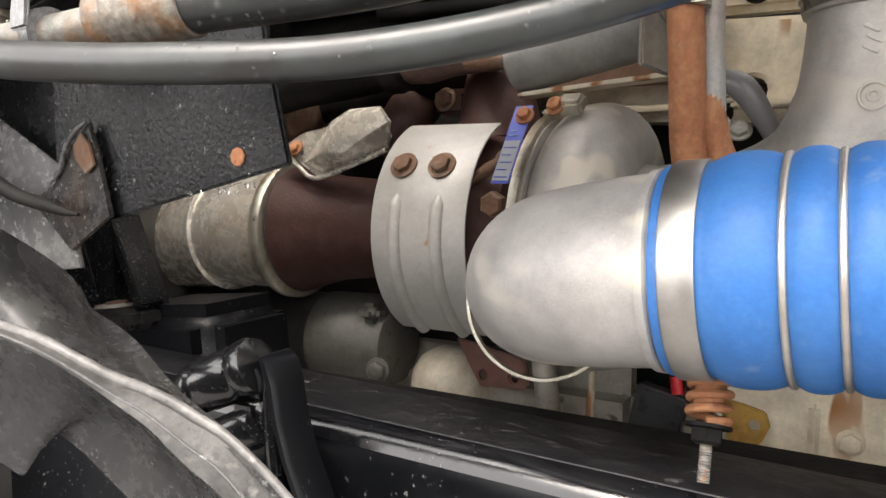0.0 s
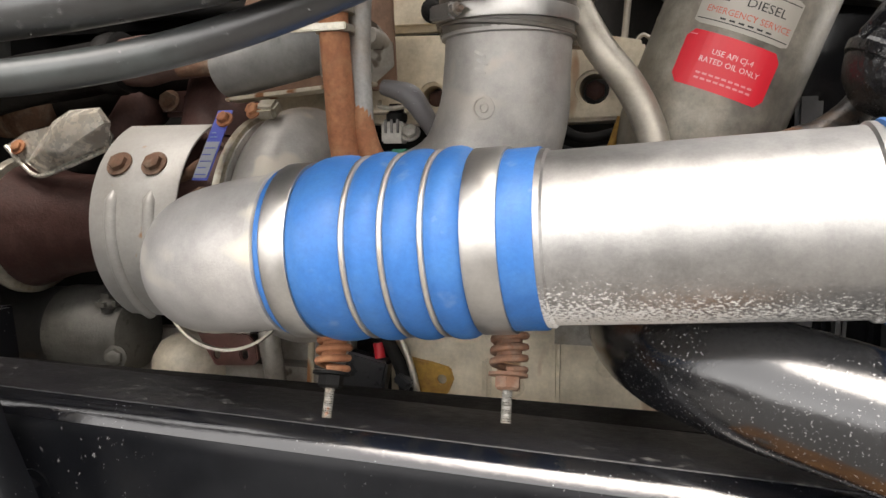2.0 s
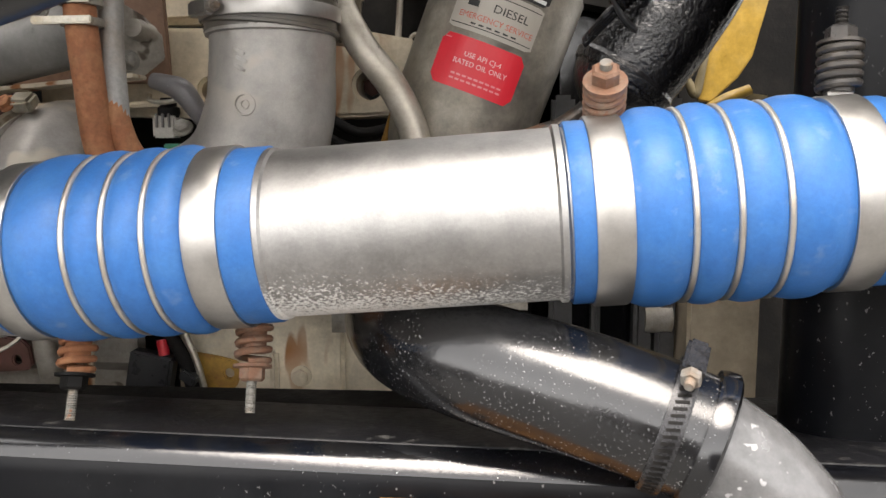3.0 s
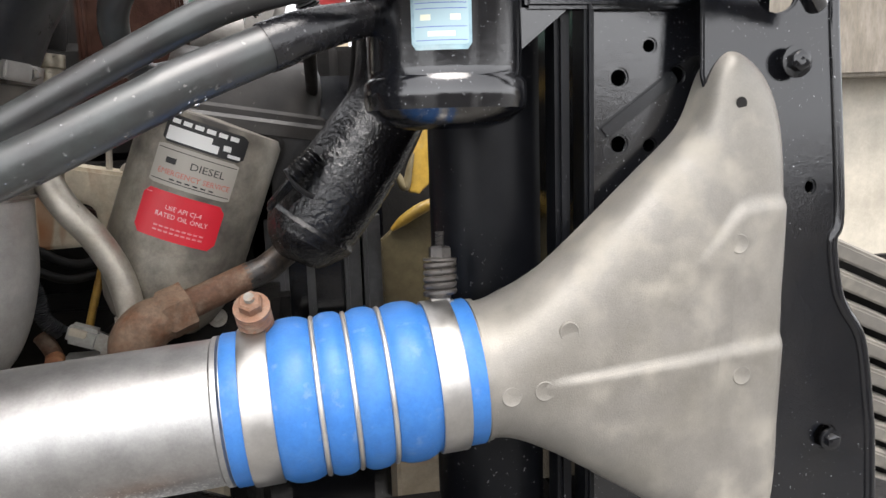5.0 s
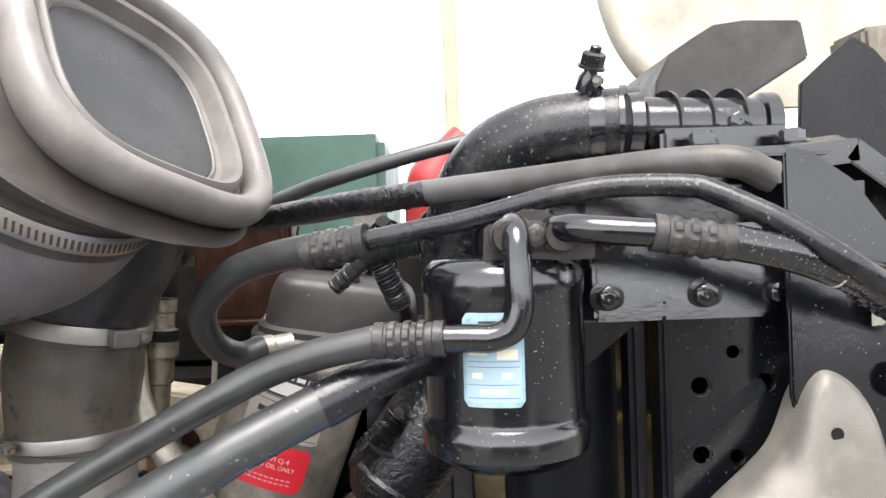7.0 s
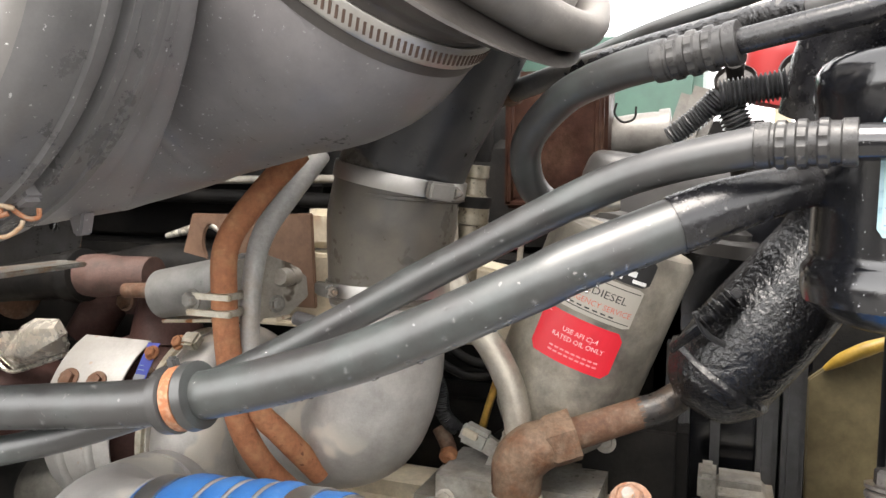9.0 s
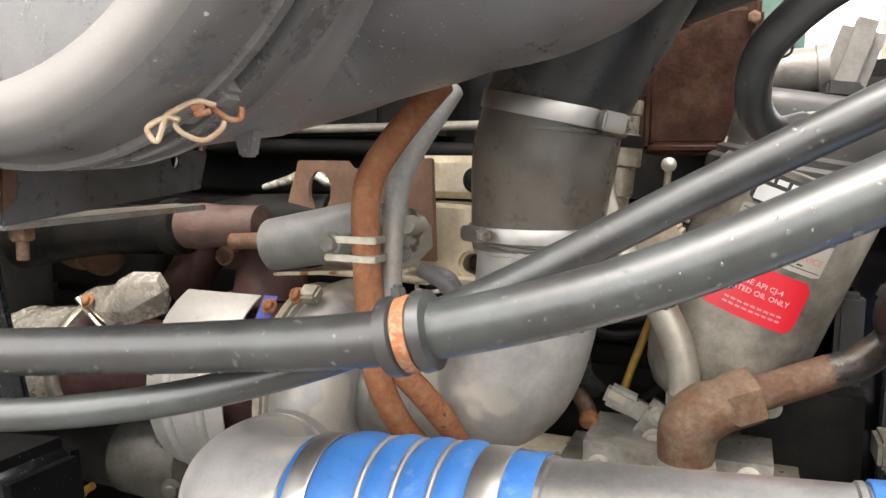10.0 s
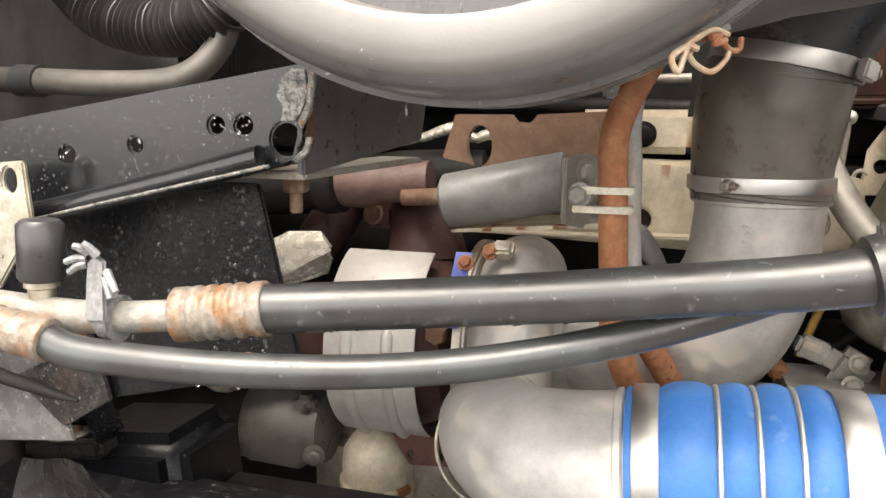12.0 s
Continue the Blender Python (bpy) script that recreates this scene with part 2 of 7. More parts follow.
BLACK_RAIL = stuff("rail_paint", (0.004, 0.0045, 0.006), 0.34, 0, (0.007, 0.0075, 0.009), 0.6, 12, 0.1, 300, 0.03, (0.16, 0.16, 0.16), 300, 0.685, 0.5, 0.06, spot_stretch=(1.0, 1.0, 0.7), uneven=0.03, spec=0.22)
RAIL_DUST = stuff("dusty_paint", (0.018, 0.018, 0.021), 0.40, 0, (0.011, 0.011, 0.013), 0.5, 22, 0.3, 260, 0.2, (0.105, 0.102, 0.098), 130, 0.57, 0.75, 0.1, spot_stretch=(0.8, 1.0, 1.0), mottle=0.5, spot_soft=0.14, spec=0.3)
BLACK_DUSTY = stuff("dusty_black", (0.007, 0.0078, 0.0095), 0.20, 0, (0.013, 0.014, 0.016), 0.5, 30, 0.2, 330, 0.22, (0.24, 0.25, 0.25), 420, 0.63, 0.4, spot_soft=0.12, spec=0.28)
ARM_BLACK = stuff("arm_paint", (0.008, 0.009, 0.0105), 0.22, 0, (0.012, 0.012, 0.013), 0.5, 25, 0.1, 400, 0.02, (0.3, 0.3, 0.3), 500, 0.72, rough_var=0.05, uneven=0.015, spec=0.42)
ELBOW_BLACK = stuff("spattered_black", (0.007, 0.0075, 0.009), 0.17, 0, (0.012, 0.012, 0.013), 0.5, 18, 0.2, 400, 0.04, (0.26, 0.26, 0.26), 560, 0.64, 0.5, 0.06, uneven=0.02, spec=0.9)
TAR = stuff("tarry_rubber", (0.006, 0.006, 0.007), 0.13, 0, (0.012, 0.012, 0.013), 0.5, 60, 0.2, 180, 1.0, (0.08, 0.08, 0.08), 380, 0.68, 0.4, spec=0.7)
PLASTIC = stuff("grey_plastic", (0.172, 0.164, 0.166), 0.34, 0, (0.135, 0.129, 0.131), 0.5, 6, 0.06, 600, 0.05, (0.55, 0.55, 0.55), 330, 0.69, 0.4, rough_var=0.08, mottle=0.2, uneven=0.02)
PLASTIC_PALE = stuff("dusty_plastic", (0.165, 0.157, 0.149), 0.42, 0, (0.135, 0.129, 0.121), 0.5, 7, 0.08, 600, 0.06, (0.7, 0.7, 0.68), 260, 0.74, 0.4, rough_var=0.08, mottle=0.12, uneven=0.02)
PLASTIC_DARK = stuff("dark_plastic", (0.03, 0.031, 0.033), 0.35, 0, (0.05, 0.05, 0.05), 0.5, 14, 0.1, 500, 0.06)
RUBBER = stuff("worn_rubber", (0.135, 0.118, 0.095), 0.32, 0, (0.050, 0.050, 0.052), 0.72, 7, 0.1, 200, 0.06, (0.20, 0.17, 0.13), 14, 0.56, mottle=0.3, spec=0.5, spot_soft=0.22)
LINER = stuff("liner_plastic", (0.085, 0.085, 0.088), 0.25, 0, (0.13, 0.127, 0.122), 0.5, 14, 0.15, 500, 0.12, (0.42, 0.42, 0.41), 190, 0.62, 0.5, mottle=0.4, spot_soft=0.12, spec=0.65)
ENGINE = stuff("engine_paint", (0.64, 0.57, 0.44), 0.45, 0.1, (0.48, 0.41, 0.30), 0.55, 9, 0.22, 260, 0.12, (0.24, 0.10, 0.035), 34, 0.62, spot_stretch=(1.0, 1.0, 0.22), spec=0.35)
ENGINE_GREY = stuff("engine_grey", (0.42, 0.39, 0.34), 0.5, 0.3, (0.26, 0.23, 0.19), 0.55, 12, 0.25, 260, 0.2, (0.10, 0.08, 0.06), 40, 0.66, spec=0.35)
# Grime taken near black: shade deep in the bay is in its colour.
GRIME_SHADE = stuff("grimy_iron_shade", (0.009, 0.0086, 0.0083), 0.6, 0.0, (0.021, 0.019, 0.017), 0.5, 14, 0.3, 200, 0.3, spec=0.15)
TAN = stuff("tan_bracket", (0.20, 0.12, 0.08), 0.6, 0.1, (0.145, 0.085, 0.055), 0.5, 20, 0.2, 300, 0.12, spec=0.3)
ZINC = stuff("zinc", (0.55, 0.52, 0.44), 0.4, 0.8, (0.42, 0.36, 0.26), 0.5, 40, 0.2, 300, 0.12)
YELLOW = stuff("yellow_gasket", (0.50, 0.30, 0.06), 0.55, 0.2, (0.35, 0.17, 0.05), 0.5, 40, 0.3, 300, 0.2)
FIBRE = stuff("hood_fibreglass", (0.50, 0.46, 0.38), 0.6, 0, (0.42, 0.38, 0.31), 0.5, 4, 0.1, 300, 0.1)
CONCRETE = stuff("yard_concrete", (0.19, 0.187, 0.18), 0.7, 0, (0.15, 0.148, 0.143), 0.5, 1.5, 0.25, 90, 0.3, spec=0.3)
RED = plain("label_red", (0.62, 0.02, 0.035), 0.35)
WHITE = plain("label_white", (0.72, 0.72, 0.70), 0.4)
INK = plain("label_ink", (0.02, 0.02, 0.02), 0.5)
PALE_BLUE = stuff("label_blue", (0.25, 0.39, 0.45), 0.35, 0, (0.33, 0.44, 0.47), 0.5, 30, 0.05, 300, 0.0)
TAG_BLUE = plain("tag_blue", (0.05, 0.07, 0.35), 0.4)

STRAP = stuff("strap_rust", (0.30, 0.11, 0.045), 0.7, 0.1, (0.40, 0.27, 0.18), 0.35, 160, 0.4, 300, 0.3, (0.15, 0.06, 0.03), 260, 0.6)
TAN_WIRE = stuff("wire_tan", (0.46, 0.36, 0.25), 0.5, 0.3, (0.40, 0.20, 0.09), 0.5, 90, 0.3, 300, 0.2)
# Paler copy of the engine paint: missing light is put into the colour.
ENGINE_LIT = stuff("engine_paint_lit", (0.76, 0.68, 0.53), 0.45, 0.0, (0.62, 0.54, 0.41), 0.5, 9, 0.18, 260, 0.1, (0.30, 0.14, 0.055), 30, 0.61, spot_stretch=(1.0, 1.0, 0.25), spec=0.35)

# ---- setting ----
gb = bmesh.new()
skin(gb, [[(-300, -300, 0), (300, -300, 0)], [(-300, 300, 0), (300, 300, 0)]], closed=False)
tagged(part("ground", gb, CONCRETE, smooth=0), "grey worn concrete yard under the truck", "ground", kind="structure")
# Unseen walls, added with gaps to shape light and reflections on the engine.
WALL = stuff("wall_render", (0.24, 0.22, 0.20), 0.8, 0, (0.19, 0.175, 0.16), 0.5, 1.2, 0.2, 60, 0.2)
for wx, ww in ((0.5, 3.6), (-9.9, 11.0), (8.9, 11.0)):
    tagged(part("wall_unseen", box((wx, -3.6, 0.85), (ww, 0.2, 1.7), bevel=0), WALL, smooth=0), "unseen grey-brown wall added opposite the truck to shape reflections", "wall", kind="structure")

# ---- engine: the large masses ----
engine = thing("engine_block", (-0.3, 1.1, 0.0), "beige-painted diesel engine block streaked with rust and oil", "engine")
# Crankcase, head and rocker cover carry the bay's shade in their colour.
part("crankcase", box((-0.42, 1.12, 0.98), (1.30, 0.56, 0.62), bevel=0.02), GRIME_SHADE, engine)
part("cylinder_head", box((-0.28, 1.14, 1.37), (1.26, 0.56, 0.16), bevel=0.015), GRIME_SHADE, engine)
part("side_cover", box((0.03, 0.80, 1.03), (0.36, 0.10, 0.30), bevel=0.02), ENGINE_LIT, engine, "cover with rust runs, made paler to stand in for light")
part("rib", box((0.045, 0.746, 1.02), (0.012, 0.014, 0.26), bevel=0.004), ENGINE_LIT, engine)
part("rib", box((-0.03, 0.748, 1.0), (0.01, 0.012, 0.2), bevel=0.004), ENGINE, engine)
part("lower_cover", box((-0.35, 0.80, 0.98), (0.34, 0.08, 0.24), bevel=0.03), ENGINE_GREY, engine)
for bx, bz in ((0.0, 1.07), (0.10, 1.10), (0.15, 1.03), (-0.02, 0.99)):
    part("bolt", bolt((bx, 0.75, bz), (0, -1, 0), 0.009, 0.007, 0.012), ENGINE, engine)
part("rocker_cover", box((-0.30, 1.18, 1.51), (1.2, 0.44, 0.16), bevel=0.03), GRIME_SHADE, engine)

# holed casting beside the manifold
manifold_rail = thing("intake_casting", (0.0, 0.80, 1.35), "cream cast casting with bored bolt holes", "engine part")
part("casting", plate([(-0.30, 1.365), (-0.16, 1.36), (-0.02, 1.355), (0.13, 1.36), (0.13, 1.44), (0.05, 1.455), (-0.06, 1.455), (-0.16, 1.458), (-0.30, 1.44)],
                      (0, 0.775, 0), (1, 0, 0), (0, 0, 1), 0.06, [(-0.099, 1.388, 0.013, 0.013), (0.079, 1.392, 0.016, 0.016)], 0.004), ENGINE, manifold_rail)
for hx, hz in ((-0.099, 1.388), (0.079, 1.392)):
    part("bolt", bolt((hx, 0.80, hz), (0, -1, 0), 0.011, 0.008), MAROON, manifold_rail)
part("lip", box((-0.17, 0.758, 1.372), (0.26, 0.03, 0.006), bevel=0.002), ENGINE, manifold_rail)
part("upper_pad", box((-0.11, 0.80, 1.488), (0.13, 0.03, 0.05), bevel=0.008), ENGINE, manifold_rail)
part("bolt", bolt((-0.10, 0.786, 1.485), (0, -1, 0), 0.011, 0.008, 0.015), GRIME_SHADE, manifold_rail)

BROWN_IRON = stuff("dark_brown_iron", (0.030, 0.013, 0.009), 0.45, 0.1, (0.055, 0.03, 0.02), 0.5, 14, 0.3, 300, 0.2, mottle=0.5, spec=0.1)
heater = thing("air_heater_housing", (0.135, 0.89, 1.52), "dark red-brown iron housing behind the intake duct", "engine part")
part("housing", box((0.135, 0.892, 1.60), (0.125, 0.08, 0.17), bevel=0.016, seg=3), BROWN_IRON, heater)
for hx in (0.082, 0.188):
    part("rim", box((hx, 0.852, 1.60), (0.014, 0.012, 0.166), bevel=0.005, seg=3), BROWN_IRON, heater)
part("rim", box((0.135, 0.852, 1.523), (0.12, 0.012, 0.014), bevel=0.005, seg=3), BROWN_IRON, heater)
for hz in (1.54, 1.66):
    part("bolt", bolt((0.188, 0.846, hz), (0, -1, 0), 0.007, 0.006), RUST_BROWN, heater)

COVER = stuff("cover_plastic", (0.026, 0.025, 0.0245), 0.45, 0, (0.040, 0.037, 0.034), 0.5, 9, 0.1, 500, 0.08, (0.16, 0.15, 0.14), 240, 0.7)
cover = thing("valve_cover", (0.24, 0.84, 1.5), "dusty dark grey moulded cover with a filler tab", "cover")
def pillow(center, half, turn, steps, power=4.0):
    """A moulded lid: rounded-square rings of (height, scale)."""
    m = turn.to_matrix()
    rings = []
    for z, k in steps:
        ring = []
        for i in range(48):
            c, s = math.cos(2 * math.pi * i / 48), math.sin(2 * math.pi * i / 48)
            ring.append(V(center) + m @ V((half[0] * k * math.copysign(abs(c) ** (2 / power), c), half[1] * k * math.copysign(abs(s) ** (2 / power), s), z)))
        rings.append(ring)
    return skin(bmesh.new(), rings)
part("shell", pillow((0.256, 0.87, 1.500), (0.104, 0.085), Euler((0.05, 0.16, 0.1)), ((0, 1), (0.012, 1.0), (0.016, 0.93), (0.05, 0.90), (0.066, 0.86), (0.073, 0.82), (0.077, 0.76), (0.079, 0.3), (0.082, 0.02))), COVER, cover)
part("flange", pillow((0.256, 0.87, 1.487), (0.113, 0.093), Euler((0.05, 0.16, 0.1)), ((0, 1), (0.014, 1), (0.018, 0.96))), COVER, cover)
part("tab", box((0.272, 0.818, 1.580), (0.034, 0.022, 0.016), Euler((0, 0.1, 0.2)).to_matrix(), 0.003), COVER, cover)
# Cab is out of view; shell and overhang are added to block skylight.
cab = thing("unseen_cab", (-1.9, 1.1, 0.9), "unseen dark cab shell added to block sky behind the engine", "truck cab")
part("shell", box((-1.95, 1.15, 1.95), (1.5, 2.5, 2.1), bevel=0.12, seg=4), stuff("cab_paint", (0.05, 0.05, 0.055), 0.3, 0, (0.04, 0.04, 0.045), 0.5, 3, 0.1, 200, 0.03), cab)
part("cowl", box((-0.78, 1.12, 1.95), (1.36, 1.10, 0.10), bevel=0.03), PLASTIC_DARK, cab, "unseen overhang added to shade the back of the engine")
for cy_ in (-0.05, 2.35):
    part("step", box((-1.9, cy_, 0.72), (1.2, 0.25, 0.5), bevel=0.04), PLASTIC_DARK, cab)
# Dark boxes added to close the open gap behind the engine.
rear = thing("rear_filler", (0.1, 1.0, 1.5), "dark filler mass added at the back of the engine", "engine part")
part("housing", box((0.13, 1.02, 1.53), (0.56, 0.12, 0.20), bevel=0.035, seg=3), GRIME_SHADE, rear)
part("upright", box((-0.10, 1.02, 1.60), (0.30, 0.10, 0.28), bevel=0.03, seg=3), GRIME_SHADE, rear)
CROSSOVER = stuff("crossover_grey", (0.20, 0.19, 0.175), 0.42, 0.2, (0.14, 0.125, 0.105), 0.5, 14, 0.25, 260, 0.15, spec=0.35)
breather = thing("coolant_crossover", (0.21, 1.0, 1.6), "dull grey crossover pipe with a cream casting", "pipe")
part("pipe", tube([(0.15, 0.925, 1.594), (0.19, 0.922, 1.604), (0.23, 0.92, 1.610), (0.265, 0.92, 1.612)], 0.0255, 24), CROSSOVER, breather)
part("casting", box((0.290, 0.92, 1.622), (0.045, 0.05, 0.085), Euler((0, 0.3, 0)).to_matrix(), 0.012), CROSSOVER, breather)
part("flange", lathe([(0, 0.029), (0.012, 0.029)], (0.255, 0.92, 1.611), (1, 0, 0.1), 24), CROSSOVER, breather)
part("wire_loop", tube([(0.205, 0.88, 1.645), (0.203, 0.88, 1.632), (0.213, 0.88, 1.622), (0.226, 0.88, 1.626), (0.228, 0.88, 1.640)], 0.0014, 8), GRIME_SHADE, breather, "thin black wire loop")
for pts, r, m, lab in (([(-0.62, 0.88, 1.547), (-0.36, 0.88, 1.549), (-0.05, 0.88, 1.553)], 0.006, "line", "long thin grey fuel line behind the intake"), ([(-0.60, 0.885, 1.527), (-0.30, 0.885, 1.523), (-0.05, 0.885, 1.516)], 0.011, "rail", "sooty black fuel rail tube behind the intake")):
    fl = part("fuel_line", tube(pts, r, 14), ENGINE_GREY if m == "line" else GRIME_SHADE)
    tagged(fl, lab, "pipe", "fuel lines")
heat_strip = thing("heat_blanket", (-0.33, 0.80, 1.48), "crinkled pale foil strip behind the slotted bracket", "heat shield")
part("foil", tube([(-0.40, 0.80, 1.470), (-0.365, 0.80, 1.479), (-0.327, 0.80, 1.490), (-0.30, 0.80, 1.478), (-0.27, 0.80, 1.484), (-0.12, 0.80, 1.488), (-0.088, 0.80, 1.497)], [0.004, 0.006, 0.008, 0.006, 0.007, 0.006, 0.004], 12), BRIGHT, heat_strip)
linkage = thing("throttle_linkage", (0.11, 0.80, 1.45), "thin steel link rod with a dark ball end", "linkage")
part("rod", tube([(0.112, 0.80, 1.505), (0.1105, 0.80, 1.48), (0.106, 0.80, 1.414), (0.105, 0.80, 1.38)], 0.0036, 10), ENGINE_GREY, linkage)
part("ball", lathe([(-0.008, 0.001), (-0.006, 0.005), (-0.002, 0.0078), (0.002, 0.0078), (0.006, 0.005), (0.008, 0.001)], (0.112, 0.798, 1.505), (0.3, -1, 0), 18), CAST_GREY, linkage)
part("hook", tube([(0.135, 0.80, 1.445), (0.128, 0.80, 1.449), (0.122, 0.80, 1.444), (0.120, 0.80, 1.43)], 0.0022, 8), ENGINE_GREY, linkage)
lug_plate = thing("lifting_eye", (0.16, 0.80, 1.48), "cream engine lifting plate with a dark hole", "bracket")
part("plate", plate([(0.135, 1.42), (0.185, 1.42), (0.190, 1.52), (0.176, 1.545), (0.166, 1.534), (0.158, 1.50), (0.140, 1.47)], (0, 0.83, 0), (1, 0, 0), (0, 0, 1), 0.008, [(0.155, 1.452, 0.008, 0.008)]), ENGINE, lug_plate)

# ---- turbocharger ----
TX, TY, TZ = -0.30, 0.70, 1.25
turbo = thing("turbocharger", (TX, TY, 1.1), "weathered turbocharger with a cast aluminium compressor housing", "turbocharger")
part("heat_shield", lathe([(-0.118, 0.1115), (-0.118, 0.1130), (-0.117, 0.1137), (-0.018, 0.1137), (-0.017, 0.1130), (-0.017, 0.1115), (-0.03, 0.1113), (-0.118, 0.1115)],
                          (-0.29, 0.70, 1.25), (1, 0, 0), 44, (21, 150)), SHEET, turbo, "pressed sheet heat shield with two ribs")
for sx in (-0.382, -0.337):
    part("rib", tube([(sx, 0.70 - 0.1117 * math.sin(radians(a)), 1.25 + 0.1117 * math.cos(radians(a))) for a in range(70, 152, 5)], [0.002] + [0.0072] * 15 + [0.0072], 16, 2), SHEET, turbo)
for sx in (-0.3825, -0.341):
    part("bolt", bolt((sx, 0.6065, 1.3145), (0, -0.82, 0.57), 0.0095, 0.0065, 0.0140), RUST_BROWN, turbo)
part("turbine_housing", lathe([(-0.12, 0.05), (-0.115, 0.085), (-0.09, 0.10), (-0.04, 0.104), (0.0, 0.09), (0.01, 0.05)], (-0.29, 0.705, 1.25), (1, 0, 0), 32), MAROON, turbo)
part("centre_housing", lathe([(0, 0.055), (0.03, 0.05), (0.045, 0.062), (0.055, 0.085)], (-0.29, 0.70, 1.25), (1, 0, 0), 28), GRIME_SHADE, turbo)
part("backplate", lathe([(0, 0.04), (0, 0.108), (0.003, 0.112), (0.014, 0.112), (0.016, 0.10)], (-0.270, 0.70, 1.25), (1, 0, 0), 48), CAST, turbo)
scroll = []
for k in range(61):
    w = radians(-150 + 330 * k / 60)
    mr = 0.036 + 0.010 * k / 60
    scroll.append([V((-0.216 + mr * math.cos(v) * 1.05, 0.70 - (0.084 + mr * math.sin(v)) * math.sin(w), 1.25 + (0.084 + mr * math.sin(v)) * math.cos(w))) for v in (2 * math.pi * j / 28 for j in range(28))])
part("volute", skin(bmesh.new(), scroll), CAST, turbo, "smooth grey cast aluminium volute")
part("face", lathe([(0, 0.09), (0.02, 0.08), (0.03, 0.07)], (-0.215, 0.70, 1.25), (1, 0, 0), 32), CAST, turbo)
part("inlet_cone", lathe([(0, 0.07), (0.03, 0.062), (0.06, 0.056), (0.09, 0.056)], (-0.205, 0.70, 1.255), (1, 0, 0), 32), CAST, turbo)
part("clamp_band", lathe([(0, 0.112), (0.001, 0.1165), (0.009, 0.1165), (0.010, 0.112)], (-0.268, 0.70, 1.25), (1, 0, 0), 48), ZINC, turbo)
part("clamp_lug", box((-0.226, 0.632, 1.368), (0.022, 0.02, 0.014), Euler((0.6, 0, 0)).to_matrix(), 0.003), ZINC, turbo)
part("clamp_bolt", bolt((-0.238, 0.627, 1.366), (-0.2, -0.8, 0.5), 0.007, 0.006, 0.009), RUST, turbo)
part("actuator_rod", tube([(-0.345, 0.62, 1.29), (-0.30, 0.615, 1.31), (-0.27, 0.615, 1.335)], 0.005, 10, wave=lambda s: 0.0012 * math.sin(s * 2200)), RUST_BROWN, turbo)
part("fitting", bolt((-0.29, 0.615, 1.28), (0, -1, 0), 0.012, 0.012), RUST_BROWN, turbo)
tag = thing("nameplate", (-0.257, 0.60, 1.33), "small blue and white metal rating plate on the turbo", "plate")
TU, TV, TP = V((1, -0.05, 0.0)).normalized(), V((0.010, 0.042, 0.063)).normalized(), V((-0.2635, 0.590, 1.332))
TN = TU.cross(TV)
part("sheet", plate([(-0.0085, -0.039), (0.0085, -0.039), (0.0085, 0.042), (-0.0085, 0.042)], TP, TU, TV, 0.0012, bevel=0.0003), TAG_BLUE, tag)
part("grey_field", plate([(-0.0075, -0.037), (0.0075, -0.037), (0.0075, 0.004), (-0.0075, 0.004)], TP + TN * 0.0008, TU, TV, 0.0006, bevel=0), plain("tag_grey", (0.24, 0.25, 0.28), 0.4), tag, "worn grey data field")
part("bolt", bolt(TP + TV * 0.030 + TU * 0.001, TN, 0.0062, 0.006, 0.0085), RUST, tag)
for k in range(5):
    part("print_bar", plate([(-0.006, -0.034 + k * 0.0075), (0.006 - 0.003 * (k % 2), -0.034 + k * 0.0075), (0.006 - 0.003 * (k % 2), -0.0333 + k * 0.0075), (-0.006, -0.0333 + k * 0.0075)], TP + TN * 0.0015, TU, TV, 0.0006, bevel=0), TAG_BLUE, tag)
for k in range(2):
    part("print_bar", plate([(-0.005, 0.009 + k * 0.005), (0.003 - 0.003 * k, 0.009 + k * 0.005), (0.003 - 0.003 * k, 0.0096 + k * 0.005), (-0.005, 0.0096 + k * 0.005)], TP + TN * 0.0012, TU, TV, 0.0006, bevel=0), PALE_BLUE, tag)

# ---- exhaust ----
exhaust = thing("exhaust_outlet", (-0.55, 0.70, 1.15), "brown scorched turbine outlet pipe with a clamped joint", "exhaust pipe")
part("outlet", tube([(-0.36, 0.705, 1.25), (-0.45, 0.70, 1.247), (-0.52, 0.695, 1.245), (-0.575, 0.692, 1.243)], [0.055, 0.053, 0.060, 0.075], 32), MAROON, exhaust)
part("flange", lathe([(0, 0.05), (0, 0.068), (0.016, 0.068), (0.018, 0.05)], (-0.425, 0.703, 1.247), (1, 0, 0), 24), MAROON, exhaust)
for by, bz in ((0.645, 1.285), (0.648, 1.205)):
    part("bolt", bolt((-0.424, by, bz), (-1, 0, 0), 0.009, 0.014), MAROON, exhaust)
part("joint_clamp", lathe([(0, 0.074), (0.002, 0.081), (0.006, 0.083), (0.012, 0.083), (0.016, 0.081), (0.018, 0.074)], (-0.592, 0.692, 1.243), (1, 0, 0), 40), ZINC, exhaust)
part("pipe", tube([(-0.59, 0.692, 1.243), (-0.66, 0.69, 1.238), (-0.75, 0.70, 1.225), (-0.86, 0.72, 1.21), (-1.0, 0.75, 1.2)], [0.072, 0.070, 0.066, 0.06, 0.06], 28), BRIGHT, exhaust, "dull cream steel exhaust pipe")
part("bead", lathe([(0, 0.066), (0.004, 0.073), (0.008, 0.066)], (-0.70, 0.693, 1.233), (1, 0, 0.1), 32), BRIGHT, exhaust)

